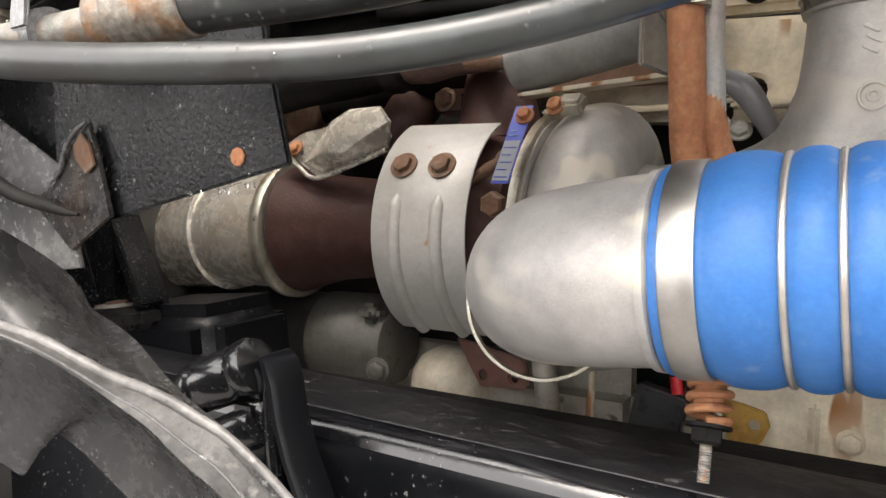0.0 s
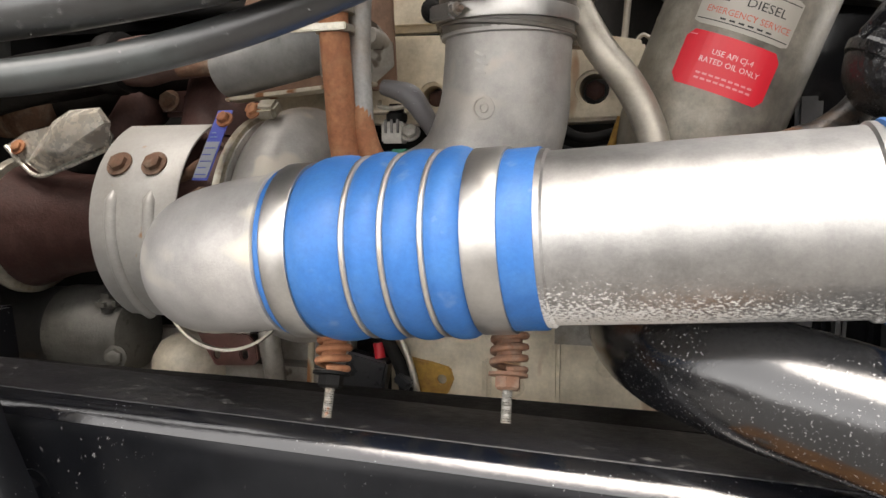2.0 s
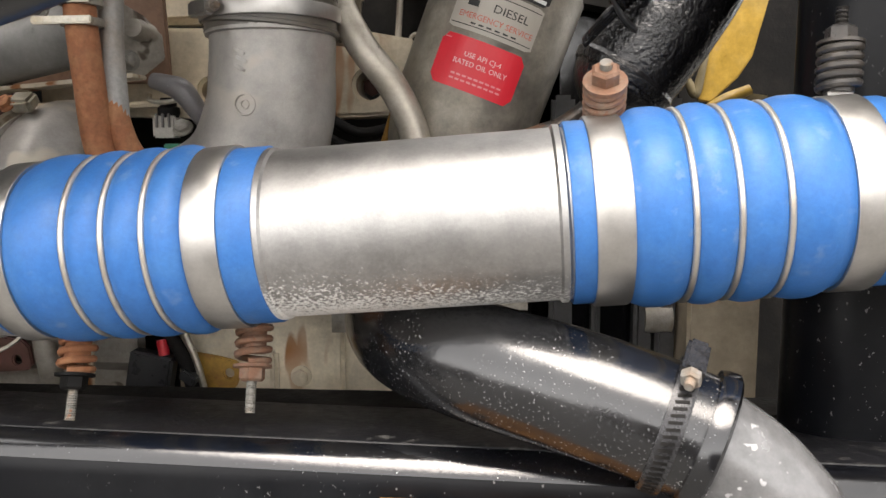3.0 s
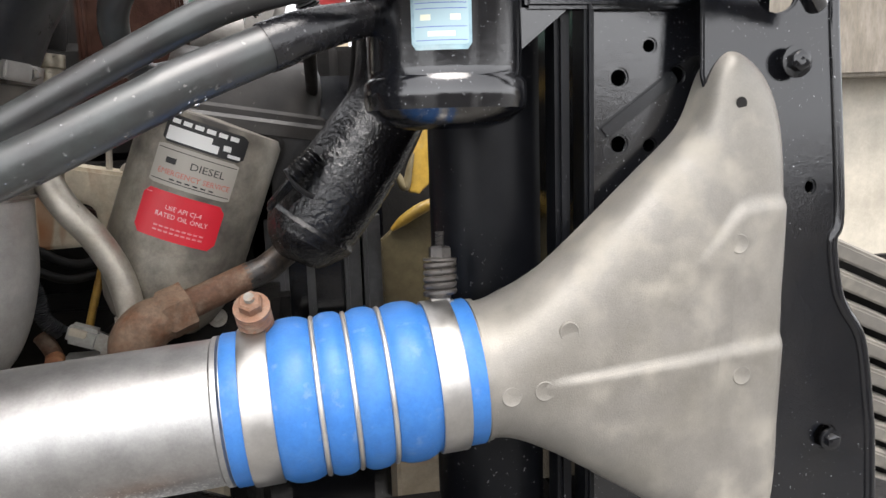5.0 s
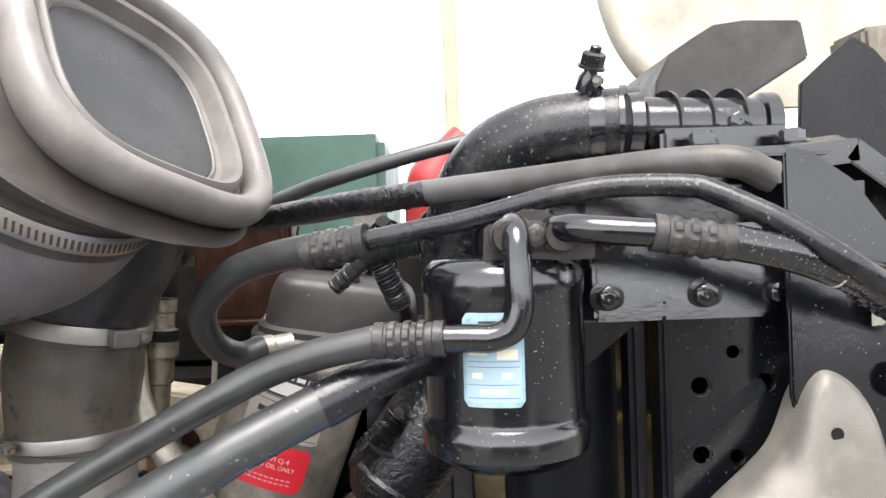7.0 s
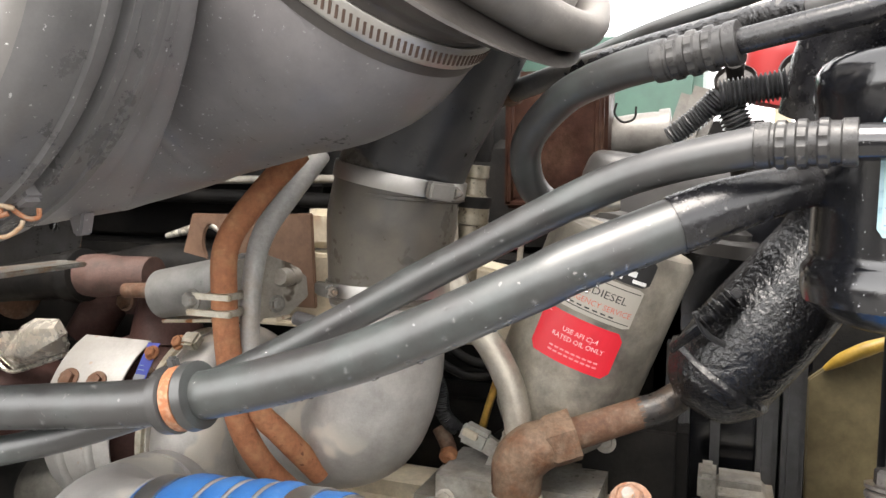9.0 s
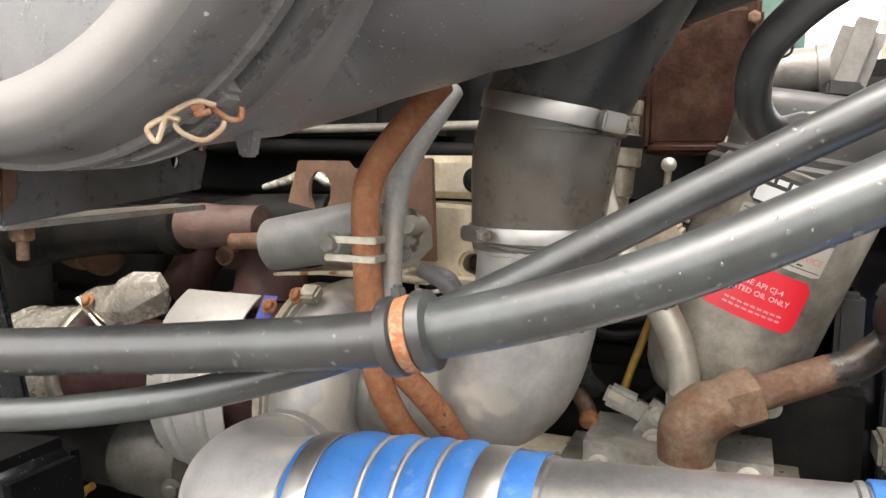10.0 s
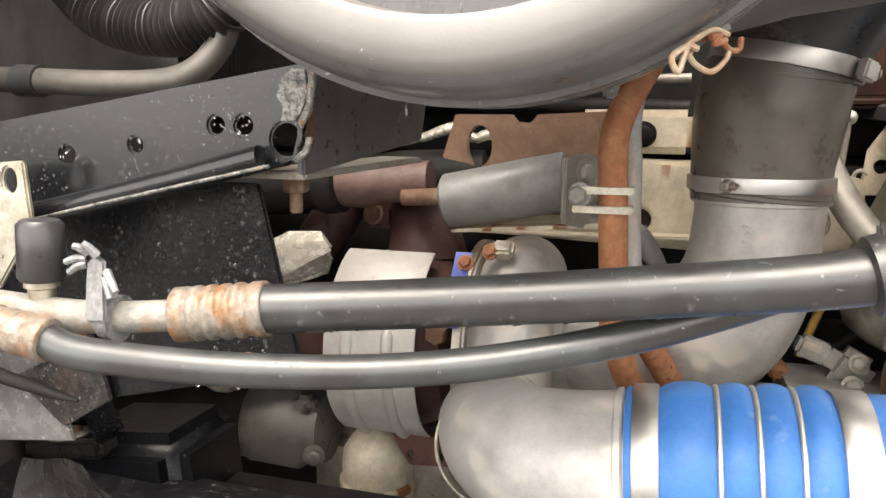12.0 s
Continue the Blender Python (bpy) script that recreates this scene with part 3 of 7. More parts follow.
flap = thing("heat_shield_flap", (-0.5, 0.64, 1.3), "folded bright sheet-metal heat shield with a bolt", "heat shield")
part("sheet", plate([(-0.568, 1.338), (-0.540, 1.352), (-0.505, 1.358), (-0.43, 1.357), (-0.422, 1.345), (-0.428, 1.330), (-0.519, 1.302), (-0.545, 1.318)], (0, 0.646, 0), (1, 0, 0), (0, 0, 1), 0.003), BRIGHT, flap)
low_loop = [(-0.537, 0.645, 1.319), (-0.500, 0.645, 1.362), (-0.476, 0.645, 1.374), (-0.436, 0.645, 1.376), (-0.423, 0.645, 1.360), (-0.427, 0.645, 1.336), (-0.512, 0.645, 1.308)]
top_loop = [(-0.490, 0.624, 1.330), (-0.468, 0.624, 1.357), (-0.450, 0.624, 1.366), (-0.421, 0.624, 1.369), (-0.414, 0.624, 1.358), (-0.442, 0.624, 1.344), (-0.468, 0.624, 1.329)]
pan = bmesh.new()
skin(pan, [low_loop, [V(a).lerp(V(b), 0.85) + V((0, -0.002, 0)) for a, b in zip(low_loop, top_loop)], top_loop])
bmesh.ops.bevel(pan, geom=[e for e in pan.edges if e.calc_face_angle(0) > 0.4], offset=0.0025, segments=2, affect="EDGES")
part("pressed_pan", pan, BRIGHT, flap, smooth=35)
part("rolled_edge", tube([(-0.566, 0.644, 1.336), (-0.545, 0.643, 1.316), (-0.519, 0.642, 1.302), (-0.47, 0.642, 1.316), (-0.428, 0.643, 1.331)], 0.0025, 8), BRIGHT, flap)
part("bolt", bolt((-0.547, 0.643, 1.334), (0, -0.9, 0.45), 0.006, 0.005, 0.009), RUST, flap)

manifold = thing("exhaust_manifold", (-0.4, 0.78, 1.35), "rusty maroon cast-iron exhaust manifold", "manifold")
# Log is near black in place of iron: the shade is in its colour.
part("log", tube([(-0.62, 0.80, 1.40), (-0.50, 0.77, 1.41), (-0.38, 0.76, 1.43), (-0.28, 0.77, 1.435)], [0.03, 0.03, 0.033, 0.03], 20), GRIME_SHADE, manifold, "manifold log darkened to carry shade")
part("runner", tube([(-0.36, 0.76, 1.42), (-0.345, 0.735, 1.38), (-0.335, 0.72, 1.33)], [0.033, 0.04, 0.05], 18), MAROON, manifold)
part("runner", tube([(-0.45, 0.78, 1.42), (-0.47, 0.76, 1.38), (-0.50, 0.75, 1.33)], 0.03, 18), MAROON, manifold)
part("lug", box((-0.40, 0.735, 1.385), (0.04, 0.02, 0.03), bevel=0.006), MAROON, manifold)
part("bolt", bolt((-0.405, 0.725, 1.388), (0, -1, 0.2), 0.010, 0.008, 0.013), RUST_BROWN, manifold)

egr = thing("coolant_pipe", (-0.5, 0.68, 1.40), "dark sooty pipe joined to a pinkish-brown rusty coupling", "pipe")
part("dark_pipe", tube([(-0.72, 0.70, 1.385), (-0.60, 0.69, 1.41), (-0.50, 0.685, 1.42), (-0.43, 0.68, 1.427)], [0.030, 0.031, 0.030, 0.029], 22), GRIME_SHADE, egr)
part("collar", lathe([(0, 0.028), (0.001, 0.034), (0.012, 0.035), (0.016, 0.033), (0.024, 0.034), (0.026, 0.028)], (-0.45, 0.68, 1.425), (1, 0, 0.1), 24), GRIME_SHADE, egr)
part("coupling", tube([(-0.43, 0.68, 1.427), (-0.40, 0.68, 1.428), (-0.37, 0.68, 1.43), (-0.32, 0.682, 1.432)], [0.026, 0.028, 0.024, 0.023], 22), stuff("pink_rust", (0.12, 0.07, 0.058), 0.6, 0.0, (0.06, 0.034, 0.027), 0.5, 40, 0.3, 300, 0.25), egr)
part("stub", tube([(-0.345, 0.66, 1.415), (-0.29, 0.662, 1.418)], [0.009, 0.010], 14), RUST_BROWN, egr)

bellows = part("flexible_exhaust_bellows", tube([(-0.80, 0.78, 1.41), (-0.70, 0.76, 1.385), (-0.62, 0.75, 1.375)], 0.028, 24, 24, wave=lambda s: 0.004 * math.sin(s * 900)), RUST_BROWN)
tagged(bellows, "ribbed rusty steel bellows on the exhaust crossover", "bellows")

# ---- actuator cylinder and slotted bracket ----
bracket = thing("slotted_bracket", (-0.23, 0.74, 1.38), "tan painted steel bracket plate with an oval slot", "bracket")
part("plate", plate([(-0.345, 1.40), (-0.31, 1.512), (-0.243, 1.512), (-0.236, 1.504), (-0.222, 1.502), (-0.214, 1.512), (-0.135, 1.516), (-0.13, 1.40)],
                    (0, 0.742, -0.006), (1, 0, 0), (0, 0, 1), 0.006, [(-0.28, 1.476, 0.014, 0.023)]), TAN, bracket)
part("leg", box((-0.33, 0.752, 1.36), (0.035, 0.014, 0.10), Euler((0, 0.25, 0)).to_matrix(), 0.004), MAROON, bracket)

actuator = thing("actuator_cylinder", (-0.23, 0.66, 1.40), "plain grey cylinder held in a bolted bracket", "cylinder")
part("barrel", lathe([(-0.068, 0.002), (-0.068, 0.024), (-0.064, 0.0295), (0.064, 0.0305), (0.067, 0.028), (0.068, 0.002)], (-0.232, 0.665, 1.425), (1, -0.06, 0.20), 32), stuff("cylinder_grey", (0.23, 0.225, 0.215), 0.42, 0.1, (0.27, 0.265, 0.25), 0.5, 12, 0.1, 400, 0.06), actuator)
part("end_plate", plate([(-0.010, 1.462), (0.030, 1.466), (0.058, 1.455), (0.078, 1.438), (0.080, 1.415), (0.055, 1.396), (0.02, 1.391), (-0.010, 1.398)], (-0.160, 0.638, 0), (0.52, 0.85, 0), (0, 0, 1), 0.006), ENGINE_GREY, actuator)
part("boss", lathe([(0, 0.012), (0.02, 0.011), (0.03, 0.009)], (-0.134, 0.70, 1.438), (0, -1, 0.1), 18), ENGINE_GREY, actuator)
part("bolt", bolt((-0.150, 0.653, 1.447), (0.85, -0.52, 0.05), 0.009, 0.007, 0.013), ENGINE_GREY, actuator)
part("bolt", bolt((-0.140, 0.672, 1.410), (0.85, -0.52, 0.05), 0.007, 0.006, 0.010), RUST_PALE, actuator)
part("lower_lip", box((-0.21, 0.672, 1.388), (0.16, 0.03, 0.004), Euler((0, -0.08, 0)).to_matrix(), 0.001), ENGINE, actuator)

# ---- rusty oil lines with their clip ----
oil_line = thing("oil_line", (-0.11, 0.55, 1.25), "orange-rusted steel oil line bent down past the turbo", "pipe")
part("pipe", tube([(-0.072, 0.612, 1.578), (-0.096, 0.578, 1.535), (-0.113, 0.548, 1.49), (-0.113, 0.541, 1.44), (-0.110, 0.543, 1.376), (-0.108, 0.552, 1.318), (-0.096, 0.572, 1.268), (-0.075, 0.60, 1.225)], 0.0125, 18), RUST, oil_line)
return_line = thing("grey_line", (-0.08, 0.60, 1.25), "grey and rust steel line running beside the oil line", "pipe")
LINE_GREY = stuff("line_grey", (0.40, 0.39, 0.37), 0.55, 0.1, (0.34, 0.24, 0.16), 0.3, 9, 0.3, 300, 0.2)
part("pipe", tube([(-0.092, 0.690, 1.578), (-0.102, 0.645, 1.536), (-0.106, 0.600, 1.498), (-0.101, 0.572, 1.46), (-0.099, 0.562, 1.41), (-0.096, 0.557, 1.35)], [0.0115, 0.0115, 0.0115, 0.010, 0.0095, 0.0105], 18), LINE_GREY, return_line)
part("rusted_foot", tube([(-0.097, 0.558, 1.365), (-0.0955, 0.557, 1.345), (-0.090, 0.564, 1.32), (-0.077, 0.580, 1.296), (-0.052, 0.615, 1.245)], [0.0100, 0.0108, 0.0115, 0.012, 0.012], 18), RUST, return_line, "orange rusted lower end")
clip = thing("pipe_clip", (-0.115, 0.53, 1.43), "zinc saddle clip holding two lines", "clip")
for cz in (1.424, 1.440):
    part("strap", lathe([(-0.003, 0.0135), (-0.003, 0.0165), (0.003, 0.0165), (0.003, 0.0135)], (-0.112, 0.542, cz), (0, 0, 1), 24), ZINC, clip)
    part("bar", box((-0.12, 0.527, cz), (0.05, 0.006, 0.006), bevel=0.001), ZINC, clip)
part("bolt", bolt((-0.139, 0.530, 1.436), (-0.3, -1, 0), 0.008, 0.008, 0.0105), RUST_PALE, clip)
drain = part("drain_tube", tube([(-0.292, 0.735, 1.14), (-0.286, 0.73, 1.099), (-0.280, 0.73, 1.06), (-0.272, 0.73, 1.0)], 0.0125, 18), ENGINE_GREY)
tagged(drain, "grey oil drain tube under the turbo", "pipe")
drain2 = part("thin_line", tube([(-0.229, 0.73, 1.15), (-0.233, 0.73, 1.109), (-0.237, 0.73, 1.04), (-0.24, 0.73, 0.98)], 0.0042, 10), ENGINE)
tagged(drain2, "thin cream steel line", "pipe")

# ---- compressor inlet: elbow, rubber duct and clamps ----
elbow = thing("intake_elbow", (0.0, 0.64, 1.25), "grey cast aluminium elbow with embossed casting marks", "pipe")
part("casting", tube([(0.014, 0.645, 1.445), (0.012, 0.645, 1.40), (0.006, 0.648, 1.35), (-0.022, 0.658, 1.295), (-0.085, 0.68, 1.265), (-0.16, 0.70, 1.258)], [0.0575, 0.0575, 0.060, 0.064, 0.062, 0.058], 36), CAST, elbow)
part("lip", lathe([(0, 0.057), (0.001, 0.061), (0.005, 0.061), (0.006, 0.057)], (0.013, 0.645, 1.424), (0, 0, 1), 40), CAST, elbow)
for mz, mr in ((1.361, 0.0090), (1.361, 0.0035)):
    part("cast_mark", lathe([(0, mr - 0.0014), (0.004, mr - 0.0008), (0.004, mr + 0.0008), (0, mr + 0.0014)], (0.003, 0.5905, mz), (0, -1, 0), 20), CAST, elbow)
for k in range(3):
    part("cast_bar", box((0.000 + 0.002 * (k % 2), 0.5885, 1.392 + 0.007 * k), (0.011, 0.004, 0.003), Euler((0, 0.5, 0)).to_matrix(), 0.0006), CAST, elbow)
duct = thing("rubber_duct", (0.02, 0.64, 1.43), "worn black rubber intake sleeve smeared with brown dust", "hose")
part("sleeve", tube([(0.012, 0.645, 1.428), (0.012, 0.645, 1.46), (0.016, 0.644, 1.51), (0.026, 0.642, 1.555), (0.034, 0.64, 1.575)], [0.061, 0.062, 0.066, 0.063, 0.062], 36), RUBBER, duct)
for bz, br in ((1.432, 0.0625), (1.536, 0.0655)):
    part("bead", lathe([(-0.003, br - 0.003), (-0.0015, br + 0.0006), (0.0015, br + 0.0006), (0.003, br - 0.003)], (0.012 + max(0, bz - 1.49) * 0.25, 0.6445, bz), (0.08, 0, 1), 44), RUBBER, duct)
def worm_clamp(name, at, axis, r, screw, label, material=STEEL, wide=0.013, turn=0.0):
    c = thing(name, at, label, "hose clamp", "worm-drive clamps")
    part("band", lathe([(-wide / 2, r), (-wide / 2, r + 0.0012), (-wide / 2 + 0.002, r + 0.0016), (wide / 2 - 0.002, r + 0.0016), (wide / 2, r + 0.0012), (wide / 2, r)], at, axis, 48), material, c)
    t, a, b = basis(axis)
    side = (a * math.cos(screw) + b * math.sin(screw))
    tang = t.cross(side)
    p = V(at) + side * (r + 0.006)
    part("housing", box(p - tang * 0.006, (0.030, wide * 1.05, 0.009), Matrix((tang, t, tang.cross(t))).transposed(), 0.002), material, c)
    part("screw", bolt(p + tang * 0.009, tang, 0.006, 0.006, 0.0, 0.004), RUST_PALE, c)
    return c
worm_clamp("hose_clamp", (0.012, 0.645, 1.443), (0, 0, 1), 0.063, 2.5, "bright steel worm-drive clamp on the rubber sleeve")
worm_clamp("hose_clamp", (0.026, 0.642, 1.552), (0.2, 0, 1), 0.0655, 4.2, "bright steel worm-drive clamp on the rubber sleeve", wide=0.016)
snorkel = thing("outlet_duct", (0.05, 0.62, 1.56), "black moulded plastic air outlet duct", "duct")
part("moulding", tube([(0.034, 0.64, 1.568), (0.05, 0.63, 1.60), (0.075, 0.62, 1.65), (0.11, 0.60, 1.73)], [0.0605, 0.062, 0.067, 0.08], 28), PLASTIC_DARK, snorkel)
part("lug", box((0.035, 0.582, 1.582), (0.055, 0.012, 0.014), Euler((0, 0.2, 0)).to_matrix(), 0.002), PLASTIC_DARK, snorkel)

# ---- air cleaner ----
air = thing("air_cleaner", (-0.16, 0.4, 1.5), "large grey plastic air cleaner canister wet with drops", "air cleaner")
BODY = [(-0.165, 0.29, 1.706), (-0.155, 0.37, 1.706), (-0.12, 0.445, 1.702), (-0.05, 0.475, 1.696), (0.015, 0.464, 1.686), (0.062, 0.449, 1.684), (0.0935, 0.436, 1.7024)]
BODY_R = [0.1955, 0.1915, 0.178, 0.148, 0.119, 0.106, 0.0995]
part("body", tube(BODY, BODY_R, 56, 10, caps=False), PLASTIC, air)
part("mould_seam", tube([(-0.052, 0.336, 1.66), (-0.01, 0.347, 1.70), (0.03, 0.358, 1.74)], 0.0008, 6), PLASTIC_DARK, air)
SKIRT = stuff("skirt_plastic", (0.115, 0.112, 0.112), 0.30, 0, (0.09, 0.088, 0.088), 0.5, 7, 0.1, 500, 0.06, (0.40, 0.40, 0.39), 300, 0.70, 0.4, rough_var=0.08, mottle=0.25, uneven=0.02)
part("cap_skirt", lathe([(0.050, 0.195), (0.048, 0.203), (0.033, 0.203), (0.031, 0.198), (0.020, 0.198), (0.018, 0.202), (0.006, 0.202), (-0.010, 0.2005), (-0.020, 0.1990), (-0.025, 0.1965), (-0.029, 0.1925)], (-0.165, 0.252, 1.706), (0, 1, 0), 72, caps=False), SKIRT, air)
part("end_cap", lathe([(-0.029, 0.1925), (-0.033, 0.190), (-0.0355, 0.185), (-0.036, 0.170), (-0.033, 0.166), (-0.020, 0.164), (0.024, 0.162)], (-0.165, 0.252, 1.706), (0, 1, 0), 72, caps=False), PLASTIC_PALE, air, "pale dusty rim of the end cap")
# Shade inside the end cap is put into this floor's dark colour.
part("shaded_cap_floor", lathe([(0.024, 0.162), (0.026, 0.150), (0.020, 0.146), (0.020, 0.120), (0.026, 0.116), (0.026, 0.001)], (-0.165, 0.252, 1.706), (0, 1, 0), 72, caps=False), PLASTIC_DARK, air, "recessed cap floor with raised rings, shade put into its colour")
for rr, ry in ((0.2035, 0.261), (0.2035, 0.279), (0.2030, 0.300)):
    part("ridge", lathe([(-0.004, rr - 0.004), (-0.003, rr + 0.002), (0.003, rr + 0.002), (0.004, rr - 0.004)], (-0.165, ry, 1.706), (0, 1, 0), 64), SKIRT, air)
part("drain_tab", plate([(-0.008, 0.006), (0.008, 0.006), (0.004, -0.012), (-0.003, -0.012)], (-0.105, 0.36, 1.521), (1, 0, 0), (0, 0, 1), 0.012), PLASTIC, air)
for lx, lz in ((-0.072, 1.533), (-0.050, 1.541)):
    part("clip_lug", box((lx, 0.272, lz), (0.013, 0.016, 0.014), Euler((0, -0.5, 0)).to_matrix(), 0.003), PLASTIC, air)
NK, NN = V((0.167, 0.4605, 1.7516)), V((0.8115, -0.3034, 0.4935)).normalized()
BK, BN = V((0.0935, 0.4361, 1.7024)), V((0.66, -0.28, 0.69)).normalized()
def seal_rings(steps):
    """Rings that lead from the round band over to the rounded-square lip: (blend, way along, radius)."""
    out = []
    for f, s, r in steps:
        c = BK.lerp(NK, f) + BN.lerp(NN, f).normalized() * s
        t, a, b = basis(BN.lerp(NN, f))
        ring = []
        for k in range(96):
            w = 2 * math.pi * k / 96
            p = 2.0 + 1.36 * f
            q = r / (abs(math.cos(w + 0.2928)) ** p + abs(math.sin(w + 0.2928)) ** p) ** (1 / p)
            ring.append(c + (a * math.cos(w) + b * math.sin(w)) * q)
        out.append(ring)
    return out
SEAL = stuff("seal_rubber", (0.20, 0.185, 0.175), 0.45, 0, (0.15, 0.14, 0.13), 0.5, 8, 0.08, 500, 0.06, (0.4, 0.37, 0.33), 300, 0.72)
part("neck", lathe([(-0.035, 0.0985), (-0.008, 0.0998), (0.004, 0.0998)], BK, BN, 64, caps=False), PLASTIC, air)
# Bore behind the seal: its depth shade is painted as darker plastic.
part("shaded_bore", skin(bmesh.new(), seal_rings([(1, -0.012, 0.0695), (1, -0.03, 0.068), (1, -0.06, 0.066), (0.7, -0.12, 0.062), (0.55, -0.16, 0.055), (0.5, -0.17, 0.004)])), PLASTIC_DARK, air)
NECK = stuff("neck_rubber", (0.060, 0.052, 0.047), 0.42, 0, (0.045, 0.041, 0.038), 0.5, 8, 0.08, 500, 0.06, (0.25, 0.23, 0.20), 300, 0.72)
part("seal_neck", skin(bmesh.new(), seal_rings([(0, -0.018, 0.0975), (0, -0.017, 0.100), (0, 0.012, 0.100), (0.08, 0.013, 0.103), (0.18, 0.013, 0.111), (0.30, 0.012, 0.119), (0.45, 0.009, 0.1245), (0.6, 0.003, 0.1255), (0.75, -0.006, 0.120), (0.88, -0.014, 0.1105), (0.95, -0.0165, 0.1055), (1, -0.010, 0.105)]), caps=False), NECK, air, "dark brown-grey rubber neck")
part("inlet_seal", skin(bmesh.new(), seal_rings([(0.95, -0.0165, 0.1055), (0.97, -0.0155, 0.1085),
     (1, -0.012, 0.1130), (1, -0.006, 0.1152), (1, 0.001, 0.1156), (1, 0.008, 0.1135), (1, 0.013, 0.1090), (1, 0.0145, 0.1035), (1, 0.0125, 0.0985), (1, 0.008, 0.0955), (1, 0.001, 0.0945), (1, -0.007, 0.0935), (1, -0.008, 0.0915),
     (1, -0.003, 0.0900), (1, 0.003, 0.0880), (1, 0.006, 0.0845), (1, 0.004, 0.0810), (1, -0.003, 0.0790), (1, -0.010, 0.0775), (1, -0.012, 0.0740), (1, -0.011, 0.0715), (1, -0.014, 0.0695)]), caps=False), SEAL, air, "grey rubber inlet seal with a fat double rolled lip")
band = part("band", lathe([(-0.0085, 0.1003), (-0.0085, 0.1018), (-0.0065, 0.1028), (0.0065, 0.1028), (0.0085, 0.1018), (0.0085, 0.1003)], BK, BN, 72), STEEL, air, "slotted steel band")
SLOT = plain("slot_brown", (0.075, 0.045, 0.032), 0.6)
def slots(parent, at, axis, r, count, wide, ink=SLOT, lo=0.0, hi=360.0, slant=0.35):
    """Dark slots cut along a worm band, alike pieces on one mesh."""
    t, a, b = basis(axis)
    first = None
    for k in range(count):
        w = radians(lo + (hi - lo) * k / count)
        d = a * math.cos(w) + b * math.sin(w)
        m = Matrix((t.cross(d), t, d)).transposed().to_4x4()
        m.translation = V(at) + d * r
        m = m @ Matrix.Rotation(slant, 4, "Z")
        if first is None:
            first = box((0, 0, 0), (wide * 0.14, wide * 0.62, 0.0006), None, 0)
            me = bpy.data.meshes.new("slot")
            first.to_mesh(me)
            first.free()
            me.materials.append(ink)
            first = me
        ob = new("slot", first)
        ob.parent = parent
        ob.matrix_parent_inverse = Matrix.Translation(parent.location).inverted()
        ob.matrix_basis = m
slots(band, BK, BN, 0.1030, 138, 0.0135)
wire = thing("tie_wire", (-0.06, 0.255, 1.52), "twisted rusty tie wire on the cap clip", "wire")
part("loop", tube([(-0.0450, 0.2603, 1.5330), (-0.0518, 0.2547, 1.5347), (-0.0590, 0.2487, 1.5304), (-0.0623, 0.2459, 1.5270), (-0.0657, 0.2431, 1.5159), (-0.0686, 0.2407, 1.5219), (-0.0623, 0.2459, 1.5270), (-0.0580, 0.2495, 1.5261)], 0.0015, 8), TAN_WIRE, wire)
part("loop", tube([(-0.0556, 0.2575, 1.5304), (-0.0518, 0.2607, 1.5347), (-0.0474, 0.2643, 1.5304), (-0.0431, 0.2679, 1.5270), (-0.0393, 0.2711, 1.5278), (-0.0388, 0.2715, 1.5330)], 0.0015, 8), STRAP, wire)
part("loop", tube([(-0.0599, 0.2519, 1.5270), (-0.0614, 0.2507, 1.5236), (-0.0580, 0.2535, 1.5193), (-0.0513, 0.2591, 1.5168), (-0.0455, 0.2639, 1.5219), (-0.0441, 0.2651, 1.5261)], 0.0014, 8), TAN_WIRE, wire)
part("twist", tube([(-0.0527, 0.2519, 1.5312), (-0.0489, 0.2551, 1.5321), (-0.0508, 0.2535, 1.5287), (-0.0460, 0.2575, 1.5304)], 0.0016, 8), STRAP, wire)
# ---- charge air pipe, hoses and clamps ----
CO, CD = V((0, 0.408, 1.262)), V((1, 0, 0.073))
def along(s):
    return CO + CD * s
charge = thing("charge_air_pipe", along(0.17), "polished aluminium charge air pipe with white salt bloom below", "pipe")
part("tube", lathe([(0.06, 0.049), (0.06, 0.0525), (0.084, 0.0525), (0.0855, 0.0545), (0.089, 0.0545), (0.0905, 0.0528), (0.258, 0.0528), (0.2595, 0.0545), (0.263, 0.0545), (0.2645, 0.0525), (0.29, 0.0525), (0.29, 0.049)], CO, CD, 64), ALU, charge)
def bulges(marks, top=0.0605, low=0.0555):
    out = []
    for a, b in zip(marks, marks[1:]):
        for k in range(1, 8):
            u = k / 8
            out.append((a + (b - a) * u, low + (top - low) * (1 - abs(2 * u - 1) ** 2.6)))
        out.append((b, low))
    return out
def silicone(name_at, ends, bands, rings, label):
    h = thing("silicone_hose", along(name_at), label, "hose", "blue charge air hoses")
    a, b = ends
    (c0, c1), (d0, d1) = bands
    prof = [(a, 0.0515), (a, 0.0552), (a + 0.0008, 0.0558), (c0, 0.0558), (c1, 0.0556)] + bulges([c1] + rings + [d0]) + [(d1, 0.0558), (b - 0.0008, 0.0558), (b, 0.0552), (b, 0.0515)]
    part("body", lathe(prof, CO, CD, 64), BLUE, h)
    for r in rings:
        part("wire_ring", lathe([(r + 0.0019 * math.cos(w), 0.0573 + 0.0019 * math.sin(w)) for w in (2 * math.pi * k / 10 for k in range(11))], CO, CD, 64, caps=False), RING, h, "dull steel hoop")
    return h
